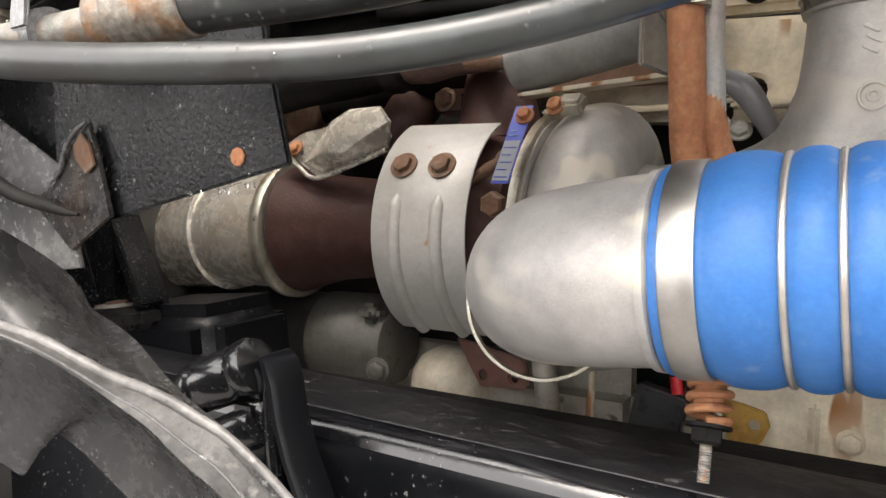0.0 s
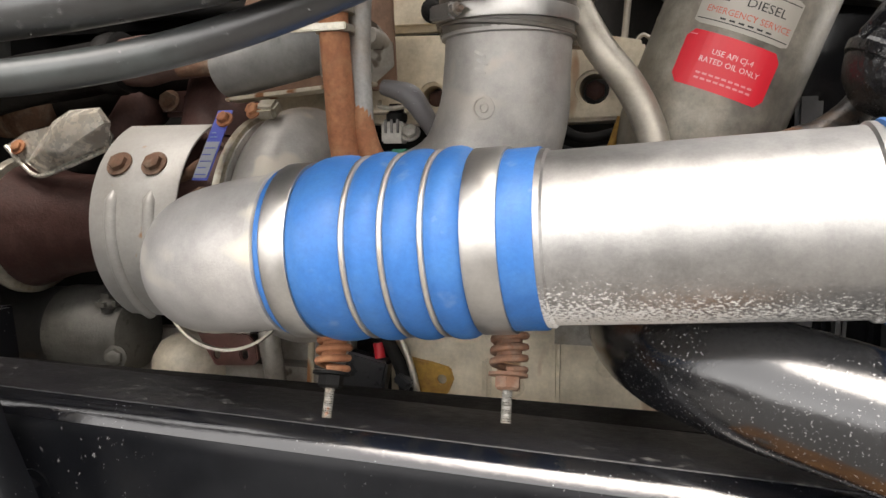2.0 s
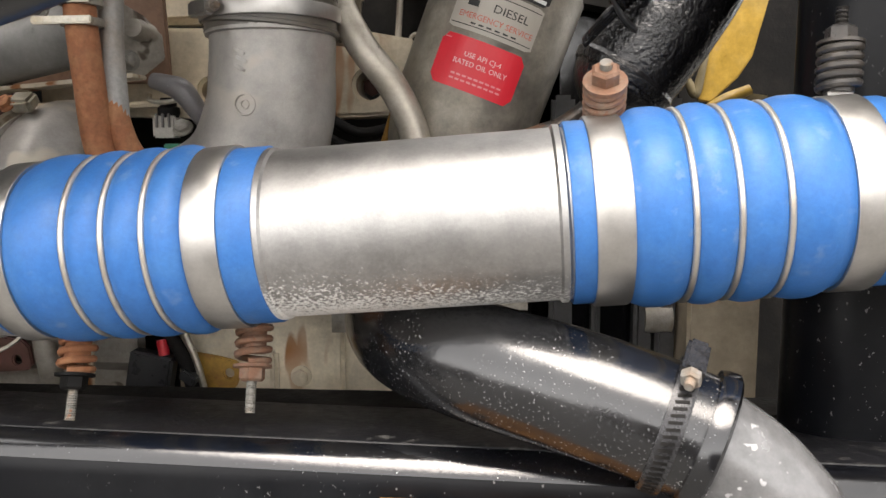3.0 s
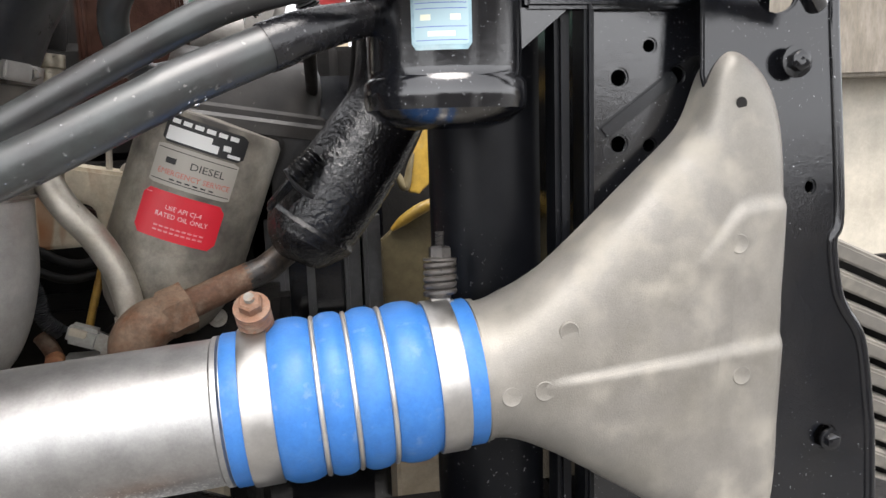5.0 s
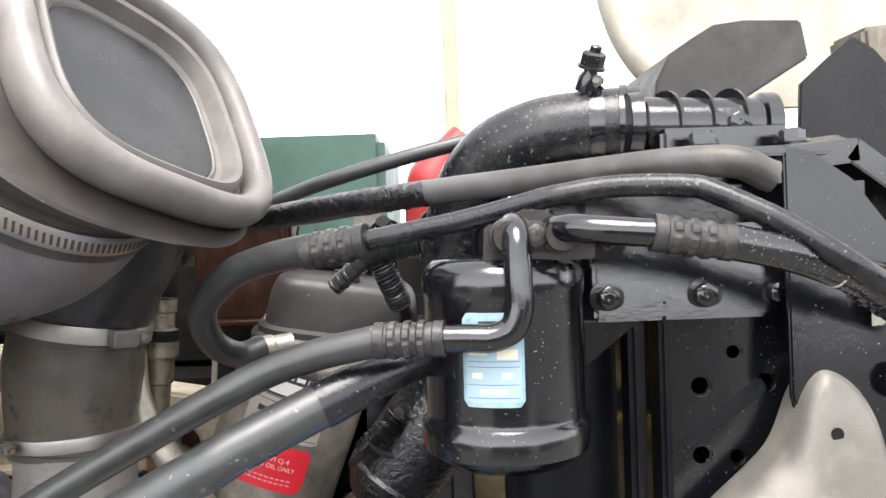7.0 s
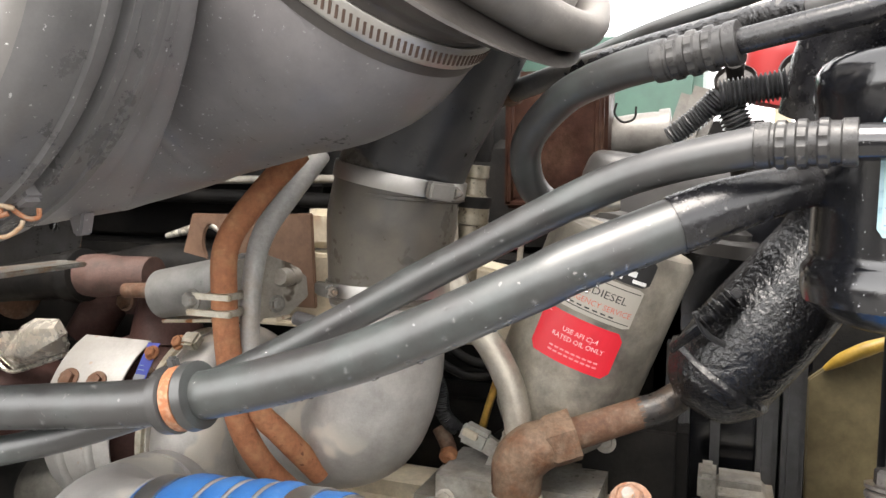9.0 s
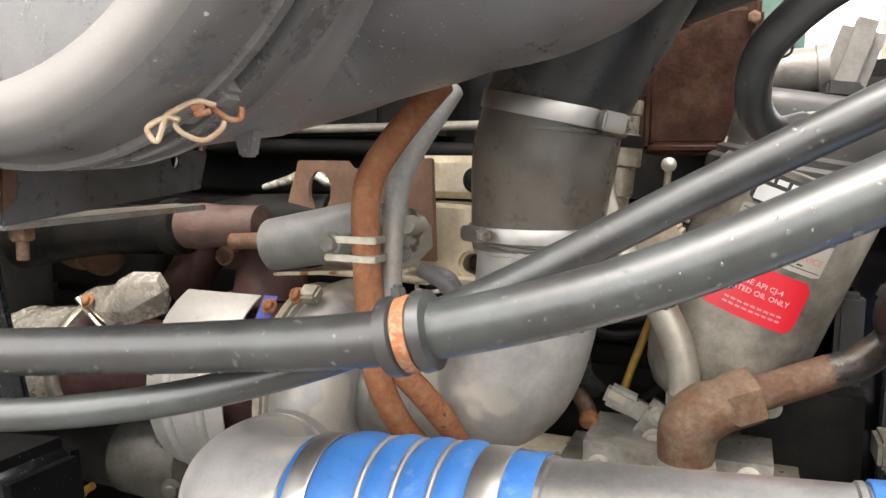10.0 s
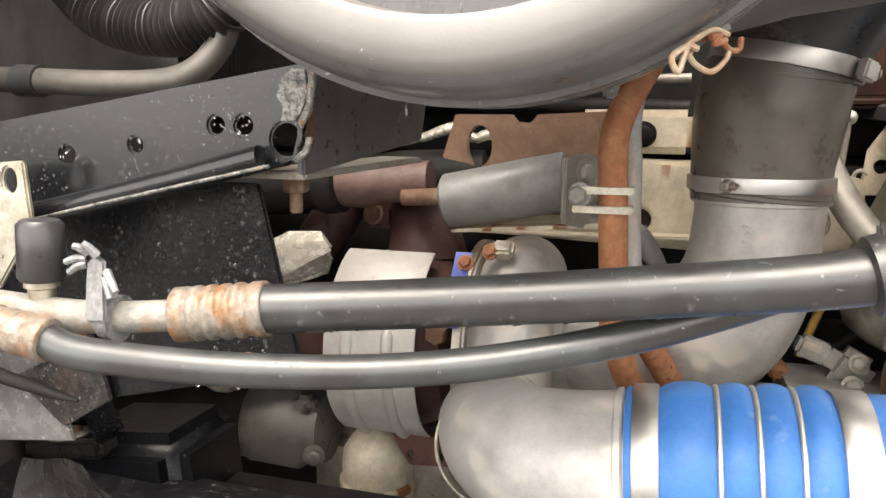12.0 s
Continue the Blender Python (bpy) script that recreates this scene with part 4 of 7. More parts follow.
silicone(0.0, (-0.0845, 0.0855), ((-0.080, -0.0617), (0.0444, 0.0661)), [-0.0255, -0.0018, 0.0225], "bright blue silicone bellows hose with three steel hoops")
silicone(0.36, (0.2655, 0.4466), ((0.2764, 0.2982), (0.4112, 0.4327)), [0.3301, 0.3537, 0.3793], "bright blue silicone bellows hose with three steel hoops")
DARK_ZINC = stuff("dark_zinc", (0.055, 0.050, 0.046), 0.36, 0.2, (0.10, 0.088, 0.075), 0.5, 40, 0.2, 300, 0.12)
SPRING_RUST = stuff("spring_rust", (0.27, 0.14, 0.085), 0.65, 0.2, (0.27, 0.19, 0.14), 0.5, 90, 0.35, 300, 0.3, (0.2, 0.08, 0.04), 160, 0.62)
def t_clamp(s0, s1, base, tip, material, label, reach=1.0, nut=None):
    mid = (s0 + s1) / 2
    c = thing("t_bolt_clamp", along(mid), label, "hose clamp", "spring T-bolt clamps")
    w = (s1 - s0) / 2 - 0.0006
    part("band", lathe([(-w, 0.0558), (-w, 0.0574), (-w + 0.001, 0.0580), (w - 0.001, 0.0580), (w, 0.0574), (w, 0.0558)], along(mid), CD, 64), STEEL, c)
    base, tip = V(base), V(tip)
    d = (tip - base).normalized()
    n = (tip - base).length
    part("trunnion", box(base - d * 0.004, (2 * w, 0.012, 0.010), bevel=0.003), STEEL, c)
    part("sleeve", lathe([(0, 0.0085), (n * 0.45, 0.0085)], base, d, 16), material, c)
    coil = []
    t, a, b = basis(d)
    for k in range(81):
        q = k / 80
        coil.append(base + t * (0.002 + q * n * 0.52) + (a * math.cos(q * 5 * 2 * math.pi) + b * math.sin(q * 5 * 2 * math.pi)) * 0.0105)
    part("spring", tube(coil, 0.0026, 8, curve=False), material, c)
    part("nut", bolt(base + d * n * 0.56, d, 0.0088, 0.009, 0.0130), nut or material, c)
    part("thread", tube([base + d * n * 0.6, base.lerp(tip, reach)], 0.0033, 12, 40, wave=lambda s: 0.0004 * math.sin(s * 5000)), DARK_ZINC if material == DARK_ZINC else RUST_PALE, c)
    return c
t_clamp(-0.080, -0.0617, (-0.067, 0.437, 1.207), (-0.065, 0.41, 1.141), RUST, "stainless spring T-bolt clamp with an oily rusty coil", 1.0, GRIME_SHADE)
t_clamp(0.0444, 0.0661, (0.057, 0.440, 1.215), (0.059, 0.413, 1.148), SPRING_RUST, "stainless spring T-bolt clamp with a rusty coil")
t_clamp(0.2764, 0.2982, (0.287, 0.414, 1.338), (0.284, 0.380, 1.374), SPRING_RUST, "stainless spring T-bolt clamp with a rusty nut", 0.86)
t_clamp(0.4112, 0.4327, (0.423, 0.412, 1.352), (0.425, 0.418, 1.402), DARK_ZINC, "stainless spring T-bolt clamp with a dark oily coil")

outlet = thing("compressor_outlet_elbow", (-0.15, 0.43, 1.2), "pale cast aluminium outlet elbow of the turbo", "pipe")
part("casting", tube([along(-0.060), along(-0.09), along(-0.121) + V((0, 0.003, -0.002)), (-0.157, 0.429, 1.244), (-0.182, 0.466, 1.235), (-0.199, 0.504, 1.226), (-0.213, 0.545, 1.216)], [0.052, 0.0525, 0.0525, 0.0525, 0.052, 0.052, 0.052], 48, 10), OUTLET_CAST, outlet)
part("lip", lathe([(0, 0.051), (0.001, 0.0545), (0.005, 0.0550), (0.007, 0.0525)], along(-0.092), CD, 56), OUTLET_CAST, outlet)
part("flange_ring", lathe([(0, 0.0545), (0, 0.0568), (0.006, 0.0568), (0.006, 0.0545), (0, 0.0545)], (-0.199, 0.503, 1.2140), (-0.15, 0.97, -0.12), 48, caps=False), ZINC, outlet, "steel V-band ring")
part("discharge_neck", tube([(-0.207, 0.54, 1.217), (-0.22, 0.58, 1.212), (-0.228, 0.61, 1.22)], [0.053, 0.05, 0.04], 32), OUTLET_CAST, outlet)

# ---- flexible hoses with crimped ends ----
TUBE_DUSTY = stuff("dusty_tube", (0.010, 0.010, 0.012), 0.27, 0, (0.035, 0.034, 0.033), 0.45, 30, 0.25, 300, 0.1, (0.2, 0.19, 0.18), 260, 0.66, spec=0.5)
CRIMP = stuff("crimp_black", (0.026, 0.025, 0.025), 0.34, 0.0, (0.06, 0.058, 0.055), 0.5, 60, 0.2, 300, 0.1, (0.2, 0.19, 0.18), 300, 0.66, spec=0.45)
WET_HOSE = stuff("wet_hose", (0.010, 0.010, 0.012), 0.24, 0, (0.018, 0.018, 0.019), 0.5, 40, 0.15, 400, 0.1, (0.12, 0.12, 0.12), 300, 0.68, 0.4, spec=0.5)
SLEEVE = stuff("flaked_sleeve", (0.25, 0.225, 0.19), 0.5, 0.2, (0.26, 0.125, 0.05), 0.6, 60, 0.3, 260, 0.5, (0.34, 0.32, 0.29), 110, 0.57, mottle=0.5, spot_soft=0.15)
def crimp(at, to, r, material, parent, label="", ridges=3, notch=0.065):
    """A pressed ferrule: a plain collar, notched ridges, a plain collar."""
    a, b = V(at), V(to)
    n = (b - a).length
    t, u, v = basis(b - a)
    steps = [(0, 0.7, 0), (0, 1.0, 0), (0.01, 1.04, 0), (0.15, 1.04, 0), (0.17, 0.97, 0)]
    for k in range(ridges):
        s = 0.20 + 0.62 * k / ridges
        w = 0.62 / ridges
        steps += [(s, 0.97, 0), (s + w * 0.12, 1.03, 1), (s + w * 0.52, 1.03, 1), (s + w * 0.64, 0.97, 0)]
    steps += [(0.84, 0.97, 0), (0.86, 1.04, 0), (0.99, 1.04, 0), (1, 1.0, 0), (1, 0.7, 0)]
    rings = []
    for s, k, lobed in steps:
        ring = []
        for i in range(48):
            w = 2 * math.pi * i / 48
            q = r * (k + ((notch if i % 6 in (1, 2, 3, 4) else 0) if lobed else 0))
            ring.append(a + t * n * s + (u * math.cos(w) + v * math.sin(w)) * q)
        rings.append(ring)
    return part("crimp", skin(bmesh.new(), rings), material, parent, label, smooth=30 if notch > 0.03 else 60)
hose_a = thing("large_refrigerant_hose", (0.0, 0.29, 1.38), "thick dark grey rubber hose beaded with water drops", "hose")
part("hose", tube([(-0.287, 0.262, 1.387), (-0.186, 0.283, 1.394), (-0.075, 0.292, 1.406), (0.035, 0.295, 1.422), (0.143, 0.303, 1.453), (0.235, 0.315, 1.495), (0.262, 0.322, 1.509), (0.32, 0.342, 1.534)], 0.0142, 24, 10), HOSE, hose_a)
crimp((-0.336, 0.252, 1.382), (-0.283, 0.263, 1.3875), 0.0155, SLEEVE, hose_a, "rust-flaked zinc crimp sleeve", 4, 0.02)
part("end_tube", tube([(-0.50, 0.245, 1.38), (-0.43, 0.247, 1.376), (-0.38, 0.248, 1.378), (-0.33, 0.253, 1.382)], [0.0115, 0.0115, 0.0095, 0.0095], 18), RUST_PALE, hose_a)
part("end_sleeve", tube([(0.308, 0.338, 1.529), (0.318, 0.3415, 1.533), (0.330, 0.346, 1.538), (0.355, 0.358, 1.546), (0.385, 0.375, 1.553)], [0.0152, 0.0152, 0.0145, 0.0125, 0.0105], 20), WET_HOSE, hose_a, "wet black taped hose end")
valve = thing("service_valve", (-0.428, 0.25, 1.38), "brass charging port with a black dust cap", "valve")
part("stem", lathe([(0, 0.008), (0.012, 0.008), (0.013, 0.010), (0.02, 0.010)], (-0.430, 0.249, 1.380), (0.02, 0, 1), 18), ZINC, valve)
part("cap", lathe([(0, 0.012), (0.002, 0.0135), (0.034, 0.0135), (0.037, 0.011), (0.037, 0.001)], (-0.4295, 0.249, 1.397), (0.05, 0, 1), 24), PLASTIC_DARK, valve)
hose_b = thing("small_refrigerant_hose", (0.0, 0.30, 1.36), "thinner dark grey rubber hose crossing under the large one", "hose")
part("hose", tube([(-0.405, 0.224, 1.368), (-0.375, 0.225, 1.362), (-0.287, 0.243, 1.3565), (-0.193, 0.272, 1.358), (-0.10, 0.30, 1.373), (-0.008, 0.322, 1.403), (0.08, 0.337, 1.445), (0.17, 0.345, 1.495), (0.259, 0.343, 1.542), (0.30, 0.339, 1.558), (0.345, 0.333, 1.568)], 0.0098, 22, 10), HOSE, hose_b)
crimp((-0.47, 0.222, 1.378), (-0.402, 0.224, 1.368), 0.0125, SLEEVE, hose_b, "rust-flaked zinc crimp sleeve", 4, 0.02)
crimp((0.344, 0.3325, 1.568), (0.386, 0.325, 1.569), 0.0106, CRIMP, hose_b)
part("end_tube", tube([(0.384, 0.325, 1.569), (0.400, 0.322, 1.569), (0.414, 0.320, 1.569), (0.425, 0.319, 1.574), (0.430, 0.319, 1.586), (0.430, 0.320, 1.60), (0.430, 0.322, 1.615), (0.430, 0.328, 1.628), (0.430, 0.342, 1.634), (0.430, 0.365, 1.634)], 0.0085, 20, 6), BLACK, hose_b, "bent black steel end tube")
band_a = thing("hose_strap", (0.04, 0.295, 1.42), "rubber-lined strap with a rusty band round the thick hose", "clamp")
HX = V((0.106, 0.006, 0.026)).normalized()
part("liner", lathe([(-0.014, 0.0145), (-0.013, 0.0198), (-0.006, 0.0205), (-0.005, 0.0182), (0.004, 0.0182), (0.005, 0.0205), (0.011, 0.0198), (0.012, 0.0145)], (0.042, 0.295, 1.424), HX, 32), HOSE, band_a)
part("band", lathe([(-0.004, 0.018), (-0.004, 0.0192), (0.003, 0.0192), (0.003, 0.018)], (0.042, 0.295, 1.424), HX, 32), STRAP, band_a)
part("ear", plate([(-0.004, -0.004), (0.004, -0.004), (0.003, 0.004), (-0.003, 0.005)], (0.034, 0.292, 1.443), (1, 0, 0.2), (0, 0, 1), 0.006), HOSE, band_a)

hose_c = thing("looped_hose", (0.3, 0.45, 1.5), "black rubber hose looped back with a crimped steel tube", "hose")
part("hose", tube([(0.225, 0.56, 1.533), (0.205, 0.545, 1.530), (0.191, 0.515, 1.548), (0.196, 0.482, 1.578), (0.227, 0.451, 1.605), (0.262, 0.428, 1.617), (0.295, 0.412, 1.623)], 0.0115, 20), HOSE, hose_c)
crimp((0.29, 0.414, 1.621), (0.336, 0.400, 1.628), 0.0120, CRIMP, hose_c)
part("tube", tube([(0.332, 0.401, 1.6275), (0.366, 0.390, 1.633), (0.395, 0.383, 1.6378), (0.422, 0.376, 1.6437), (0.443, 0.370, 1.649), (0.463, 0.362, 1.6532), (0.497, 0.352, 1.657), (0.535, 0.335, 1.655), (0.55, 0.327, 1.650), (0.585, 0.313, 1.630), (0.619, 0.302, 1.605), (0.66, 0.315, 1.58)], 0.0072, 18), TUBE_DUSTY, hose_c)
part("low_fitting", lathe([(0, 0.0105), (0.012, 0.0105), (0.013, 0.009), (0.03, 0.009)], (0.222, 0.558, 1.533), (1, 0.5, 0.1), 18), ZINC, hose_c)
pipe_e = thing("long_steel_line", (0.3, 0.55, 1.65), "long dusty black steel coolant line over the engine", "pipe")
part("tube", tube([(0.04, 0.74, 1.617), (0.08, 0.715, 1.628), (0.194, 0.631, 1.648), (0.323, 0.538, 1.661), (0.451, 0.445, 1.668), (0.56, 0.365, 1.672), (0.60, 0.36, 1.66)], 0.0105, 18), stuff("dusty_line", (0.10, 0.098, 0.096), 0.42, 0, (0.05, 0.045, 0.038), 0.5, 14, 0.2, 300, 0.1, (0.16, 0.11, 0.06), 30, 0.62, spot_soft=0.15), pipe_e)
part("tar_crust", tube([(0.20, 0.627, 1.6475), (0.26, 0.583, 1.654), (0.323, 0.538, 1.660), (0.38, 0.496, 1.664)], [0.0106, 0.0118, 0.0116, 0.0106], 18, 14, wave=lambda s: 0.0007 * math.sin(s * 800) * math.sin(s * 1370)), TAR, pipe_e, "lumpy tar crust")
part("band", lathe([(-0.006, 0.0106), (-0.006, 0.0122), (0.006, 0.0122), (0.006, 0.0106)], (0.13, 0.679, 1.637), (0.8, -0.58, 0.13), 20), RUST_BROWN, pipe_e)
hose_f = part("vent_hose", tube([(0.19, 0.655, 1.655), (0.25, 0.645, 1.678), (0.311, 0.632, 1.695), (0.37, 0.622, 1.709), (0.43, 0.62, 1.722)], 0.0075, 16), HOSE)
tagged(hose_f, "thin black rubber vent hose", "hose")

# ---- receiver drier canister ----
can = thing("receiver_drier", (0.425, 0.378, 1.48), "glossy black receiver drier canister with a pale blue label", "canister")
CAN, CT = V((0.425, 0.378, 1.478)), V((0.004, 0, 1)).normalized()
part("shell", lathe([(0.0, 0.001), (0.0, 0.030), (0.004, 0.043), (0.010, 0.0505), (0.013, 0.0545), (0.020, 0.0558), (0.030, 0.0555), (0.033, 0.0530), (0.035, 0.0520), (0.039, 0.0523), (0.111, 0.0523), (0.113, 0.0533), (0.126, 0.0533), (0.131, 0.0508), (0.135, 0.046), (0.137, 0.03), (0.138, 0.001)], CAN, CT, 56), BLACK, can)
def wrap(bm, base, axis, r, at, up=(0, 0, 1)):
    """Bends flat (u, v) round a cylinder; at is the angle from the y axis, towards the viewer."""
    t = V(axis).normalized()
    front = V((0, -1, 0))
    front = (front - t * front.dot(t)).normalized()
    side = front.cross(t) * -1
    for v in bm.verts:
        w = v.co.x / r + at
        v.co = V(base) + t * v.co.y + (front * math.cos(w) + side * math.sin(w)) * (r + v.co.z)
    return bm
def sheet(u0, u1, v0, v1, n=14, corner=0.0, z=0.0):
    bm = bmesh.new()
    rows = []
    for k in range(n + 1):
        u = u0 + (u1 - u0) * k / n
        e = min(u - u0, u1 - u)
        c = corner - math.sqrt(max(0, corner ** 2 - (corner - e) ** 2)) if corner and e < corner else 0
        rows.append([(u, v0 + c, z), (u, v1 - c, z)])
    skin(bm, rows, closed=False)
    return bm
def words(text, size, u, v, z, align="CENTER", stretch=1.0):
    """Raised flat lettering in the built-in font, as a mesh in (u, v)."""
    cu = bpy.data.curves.new("lettering", "FONT")
    cu.body, cu.size, cu.align_x, cu.align_y, cu.resolution_u = text, size, align, "CENTER", 2
    ob = bpy.data.objects.new("lettering", cu)
    scene.collection.objects.link(ob)
    me = bpy.data.meshes.new_from_object(ob.evaluated_get(bpy.context.evaluated_depsgraph_get()))
    bpy.data.objects.remove(ob)
    bm = bmesh.new()
    bm.from_mesh(me)
    bpy.data.meshes.remove(me)
    bmesh.ops.subdivide_edges(bm, edges=[e for e in bm.edges if e.calc_length() > 0.003], cuts=1)
    for q in bm.verts:
        q.co = V((q.co.x * stretch + u, q.co.y + v, z))
    return bm
LABEL_CREAM = plain("label_cream", (0.66, 0.66, 0.50), 0.4)
can_label = part("label", wrap(sheet(-0.0185, 0.0195, 0.048, 0.105, corner=0.004), CAN, CT, 0.0526, -0.23), PALE_BLUE, can, "pale blue paper label with unreadable print")
part("field", wrap(sheet(-0.0165, 0.0175, 0.051, 0.0875, corner=0.001), CAN, CT, 0.0528, -0.23), plain("label_field", (0.30, 0.42, 0.46), 0.4), can_label)
label_marks = [(-0.0145, -0.003, 0.0795, 0.0825, LABEL_CREAM), (0.003, 0.0155, 0.077, 0.083, LABEL_CREAM), (-0.0145, 0.0155, 0.0875, 0.0881, WHITE), (-0.0125, -0.006, 0.0655, 0.0690, LABEL_CREAM), (0.006, 0.0125, 0.0655, 0.0690, LABEL_CREAM),
               (-0.008, 0.009, 0.0560, 0.0590, LABEL_CREAM), (-0.008, 0.010, 0.0985, 0.1000, INK), (-0.004, 0.013, 0.0955, 0.0966, TAG_BLUE), (-0.015, 0.016, 0.0910, 0.0916, TAG_BLUE)]
label_marks += [(-0.0155, 0.0165, v, v + 0.0004, TAG_BLUE) for v in (0.0535, 0.0615, 0.0722, 0.0755)]
for u0, u1, v0, v1, m in label_marks:
    part("print_bar", wrap(sheet(u0, u1, v0, v1, 6), CAN, CT, 0.0529, -0.23), m, can_label)
HEAD_DUSTY = stuff("head_dusty", (0.020, 0.017, 0.016), 0.38, 0, (0.045, 0.038, 0.034), 0.5, 40, 0.25, 300, 0.15, (0.12, 0.10, 0.09), 220, 0.64, spec=0.4)
head_block = thing("drier_head", (0.45, 0.385, 1.62), "black port block bolted on the canister", "fitting")
part("block", plate([(0.418, 1.612), (0.482, 1.612), (0.483, 1.634), (0.462, 1.636), (0.418, 1.636)], (0, 0.366, 0), (1, 0, 0), (0, 0, 1), 0.045, bevel=0.003), BLACK, head_block)
part("clamp_plate", plate([(0.411, 1.6125), (0.412, 1.634), (0.419, 1.6365), (0.437, 1.6445), (0.449, 1.6435), (0.463, 1.635), (0.480, 1.629), (0.480, 1.6125)], (0, 0.340, 0), (1, 0, 0), (0, 0, 1), 0.005, bevel=0.001), HEAD_DUSTY, head_block, "dusty brown-black clamp plate")
part("bolt", bolt((0.4425, 0.337, 1.628), (0, -1, 0), 0.0075, 0.006, 0.0095), HEAD_DUSTY, head_block)
for bx, bz in ((0.426, 1.628), (0.4575, 1.628)):
    part("boss", lathe([(0, 0.0115), (0.005, 0.0115), (0.006, 0.0100), (0.012, 0.0095)], (bx, 0.338, bz), (0, -1, 0), 22), HEAD_DUSTY, head_block)
part("neck", lathe([(0, 0.016), (0.02, 0.016)], (0.424, 0.388, 1.612), (0, 0, 1), 18), BLACK, head_block)
for (fx, fz), fr_, lab in (((0.3355, 1.6335), 0.0165, "small"), ((0.391, 1.6385), 0.0245, "larger")):
    mount = thing("rubber_mount", (fx, 0.62, fz - 0.03), lab + " round black rubber mount with a raised stud", "mount", "rubber mounts behind the drier")
    ax = V((-0.06, -0.72, 0.62)).normalized()
    part("cup", lathe([(-0.016, fr_ * 0.55), (-0.012, fr_ * 0.9), (-0.004, fr_), (0, fr_), (0.001, fr_ * 0.93), (-0.003, fr_ * 0.85), (-0.005, fr_ * 0.45), (-0.005, 0.001)], (fx, 0.60, fz), ax, 30), HEAD_DUSTY, mount)
    part("stud", lathe([(-0.006, fr_ * 0.42), (0.006, fr_ * 0.40), (0.009, fr_ * 0.44), (0.014, fr_ * 0.44), (0.016, fr_ * 0.40), (0.016, 0.001)], (fx, 0.60, fz), ax, 20), GRIME_SHADE, mount)
    part("stem", tube([(fx, 0.612, fz - 0.01), (fx + 0.005, 0.66, fz - 0.055), (fx + 0.01, 0.80, fz - 0.10), (fx + 0.01, 0.93, fz - 0.12)], fr_ * 0.45, 14), GRIME_SHADE, mount)
gaiter = part("rubber_bellows", tube([(0.412, 0.60, 1.642), (0.432, 0.60, 1.637), (0.46, 0.605, 1.630)], 0.0205, 20, 40, wave=lambda s: 0.0013 * math.sin(s * 2600)), HEAD_DUSTY)
tagged(gaiter, "ribbed black rubber bellows behind the drier head", "bellows")
hose_d = thing("discharge_hose", (0.55, 0.32, 1.55), "black rubber hose with crimp leading through the radiator post", "hose")
part("tube", tube([(0.452, 0.345, 1.631), (0.462, 0.325, 1.632), (0.48, 0.314, 1.630), (0.508, 0.310, 1.6275)], 0.0085, 18), BLACK, hose_d)
crimp((0.506, 0.310, 1.628), (0.552, 0.309, 1.6205), 0.0108, CRIMP, hose_d)
part("hose", tube([(0.55, 0.309, 1.621), (0.585, 0.311, 1.613), (0.62, 0.320, 1.601), (0.64, 0.328, 1.592)], 0.0105, 20), ELBOW_BLACK, hose_d)
part("white_mark", lathe([(0, 0.0108), (0.0015, 0.0108)], (0.617, 0.3195, 1.602), (0.035, 0.009, -0.012), 20), WHITE, hose_d)
crimp((0.636, 0.327, 1.594), (0.668, 0.342, 1.576), 0.0112, BLACK, hose_d)
part("end_tube", tube([(0.665, 0.341, 1.578), (0.70, 0.37, 1.56)], 0.0085, 16), BLACK, hose_d)

# ---- radiator, shroud, post and charge air cooler tank ----
shroud = thing("fan_shroud", (0.55, 0.45, 1.1), "glossy black radiator shroud with ribs and drilled holes", "radiator")
part("side_panel", plate([(0.545, 1.05), (0.70, 1.05), (0.70, 1.60), (0.545, 1.60)], (0, 0.424, 0), (1, 0, 0), (0, 0, 1), 0.006,
                         [(0.572, 1.513, 0.0065, 0.0065), (0.62, 1.514, 0.0065, 0.0065), (0.572, 1.462, 0.0065, 0.0065), (0.598, 1.46, 0.005, 0.005), (0.597, 1.537, 0.005, 0.005)]), BLACK, shroud)
part("inner_panel", box((0.64, 0.62, 1.33), (0.16, 0.30, 0.60), bevel=0.01), BLACK, shroud)
part("rib", box((0.544, 0.428, 1.31), (0.008, 0.03, 0.54), bevel=0.003), BLACK_RAIL, shroud)
part("rib", box((0.527, 0.440, 1.31), (0.012, 0.03, 0.54), bevel=0.004), BLACK_RAIL, shroud)
wall_plan = [(0.478 - 0.044 * math.cos(radians(a)), 0.505 - 0.044 * math.sin(radians(a))) for a in range(-90, 91, 10)] + [(0.512, 0.461), (0.521, 0.468), (0.521, 0.549)]
part("rolled_edge", skin(bmesh.new(), [[(x, y, z) for x, y in wall_plan] for z in (1.05, 1.2, 1.4, 1.60)]), BLACK_RAIL, shroud, "rounded black shroud edge")
part("cross_bar", box((0.563, 0.421, 1.597), (0.138, 0.012, 0.068), Euler((-0.09, 0, 0)).to_matrix(), 0.003), BLACK, shroud)
part("bolt", bolt((0.5025, 0.414, 1.624), (0, -1, 0), 0.0095, 0.009, 0.0165), BLACK, shroud)
part("gusset", plate([(0.486, 1.565), (0.53, 1.565), (0.486, 1.53)], (0, 0.418, 0), (1, 0, 0), (0, 0, 1), 0.005), BLACK, shroud)
for bx in (0.503, 0.573, 0.626):
    part("bolt", bolt((bx, 0.415, 1.581), (0, -1, 0), 0.0085, 0.007, 0.0125), BLACK, shroud)
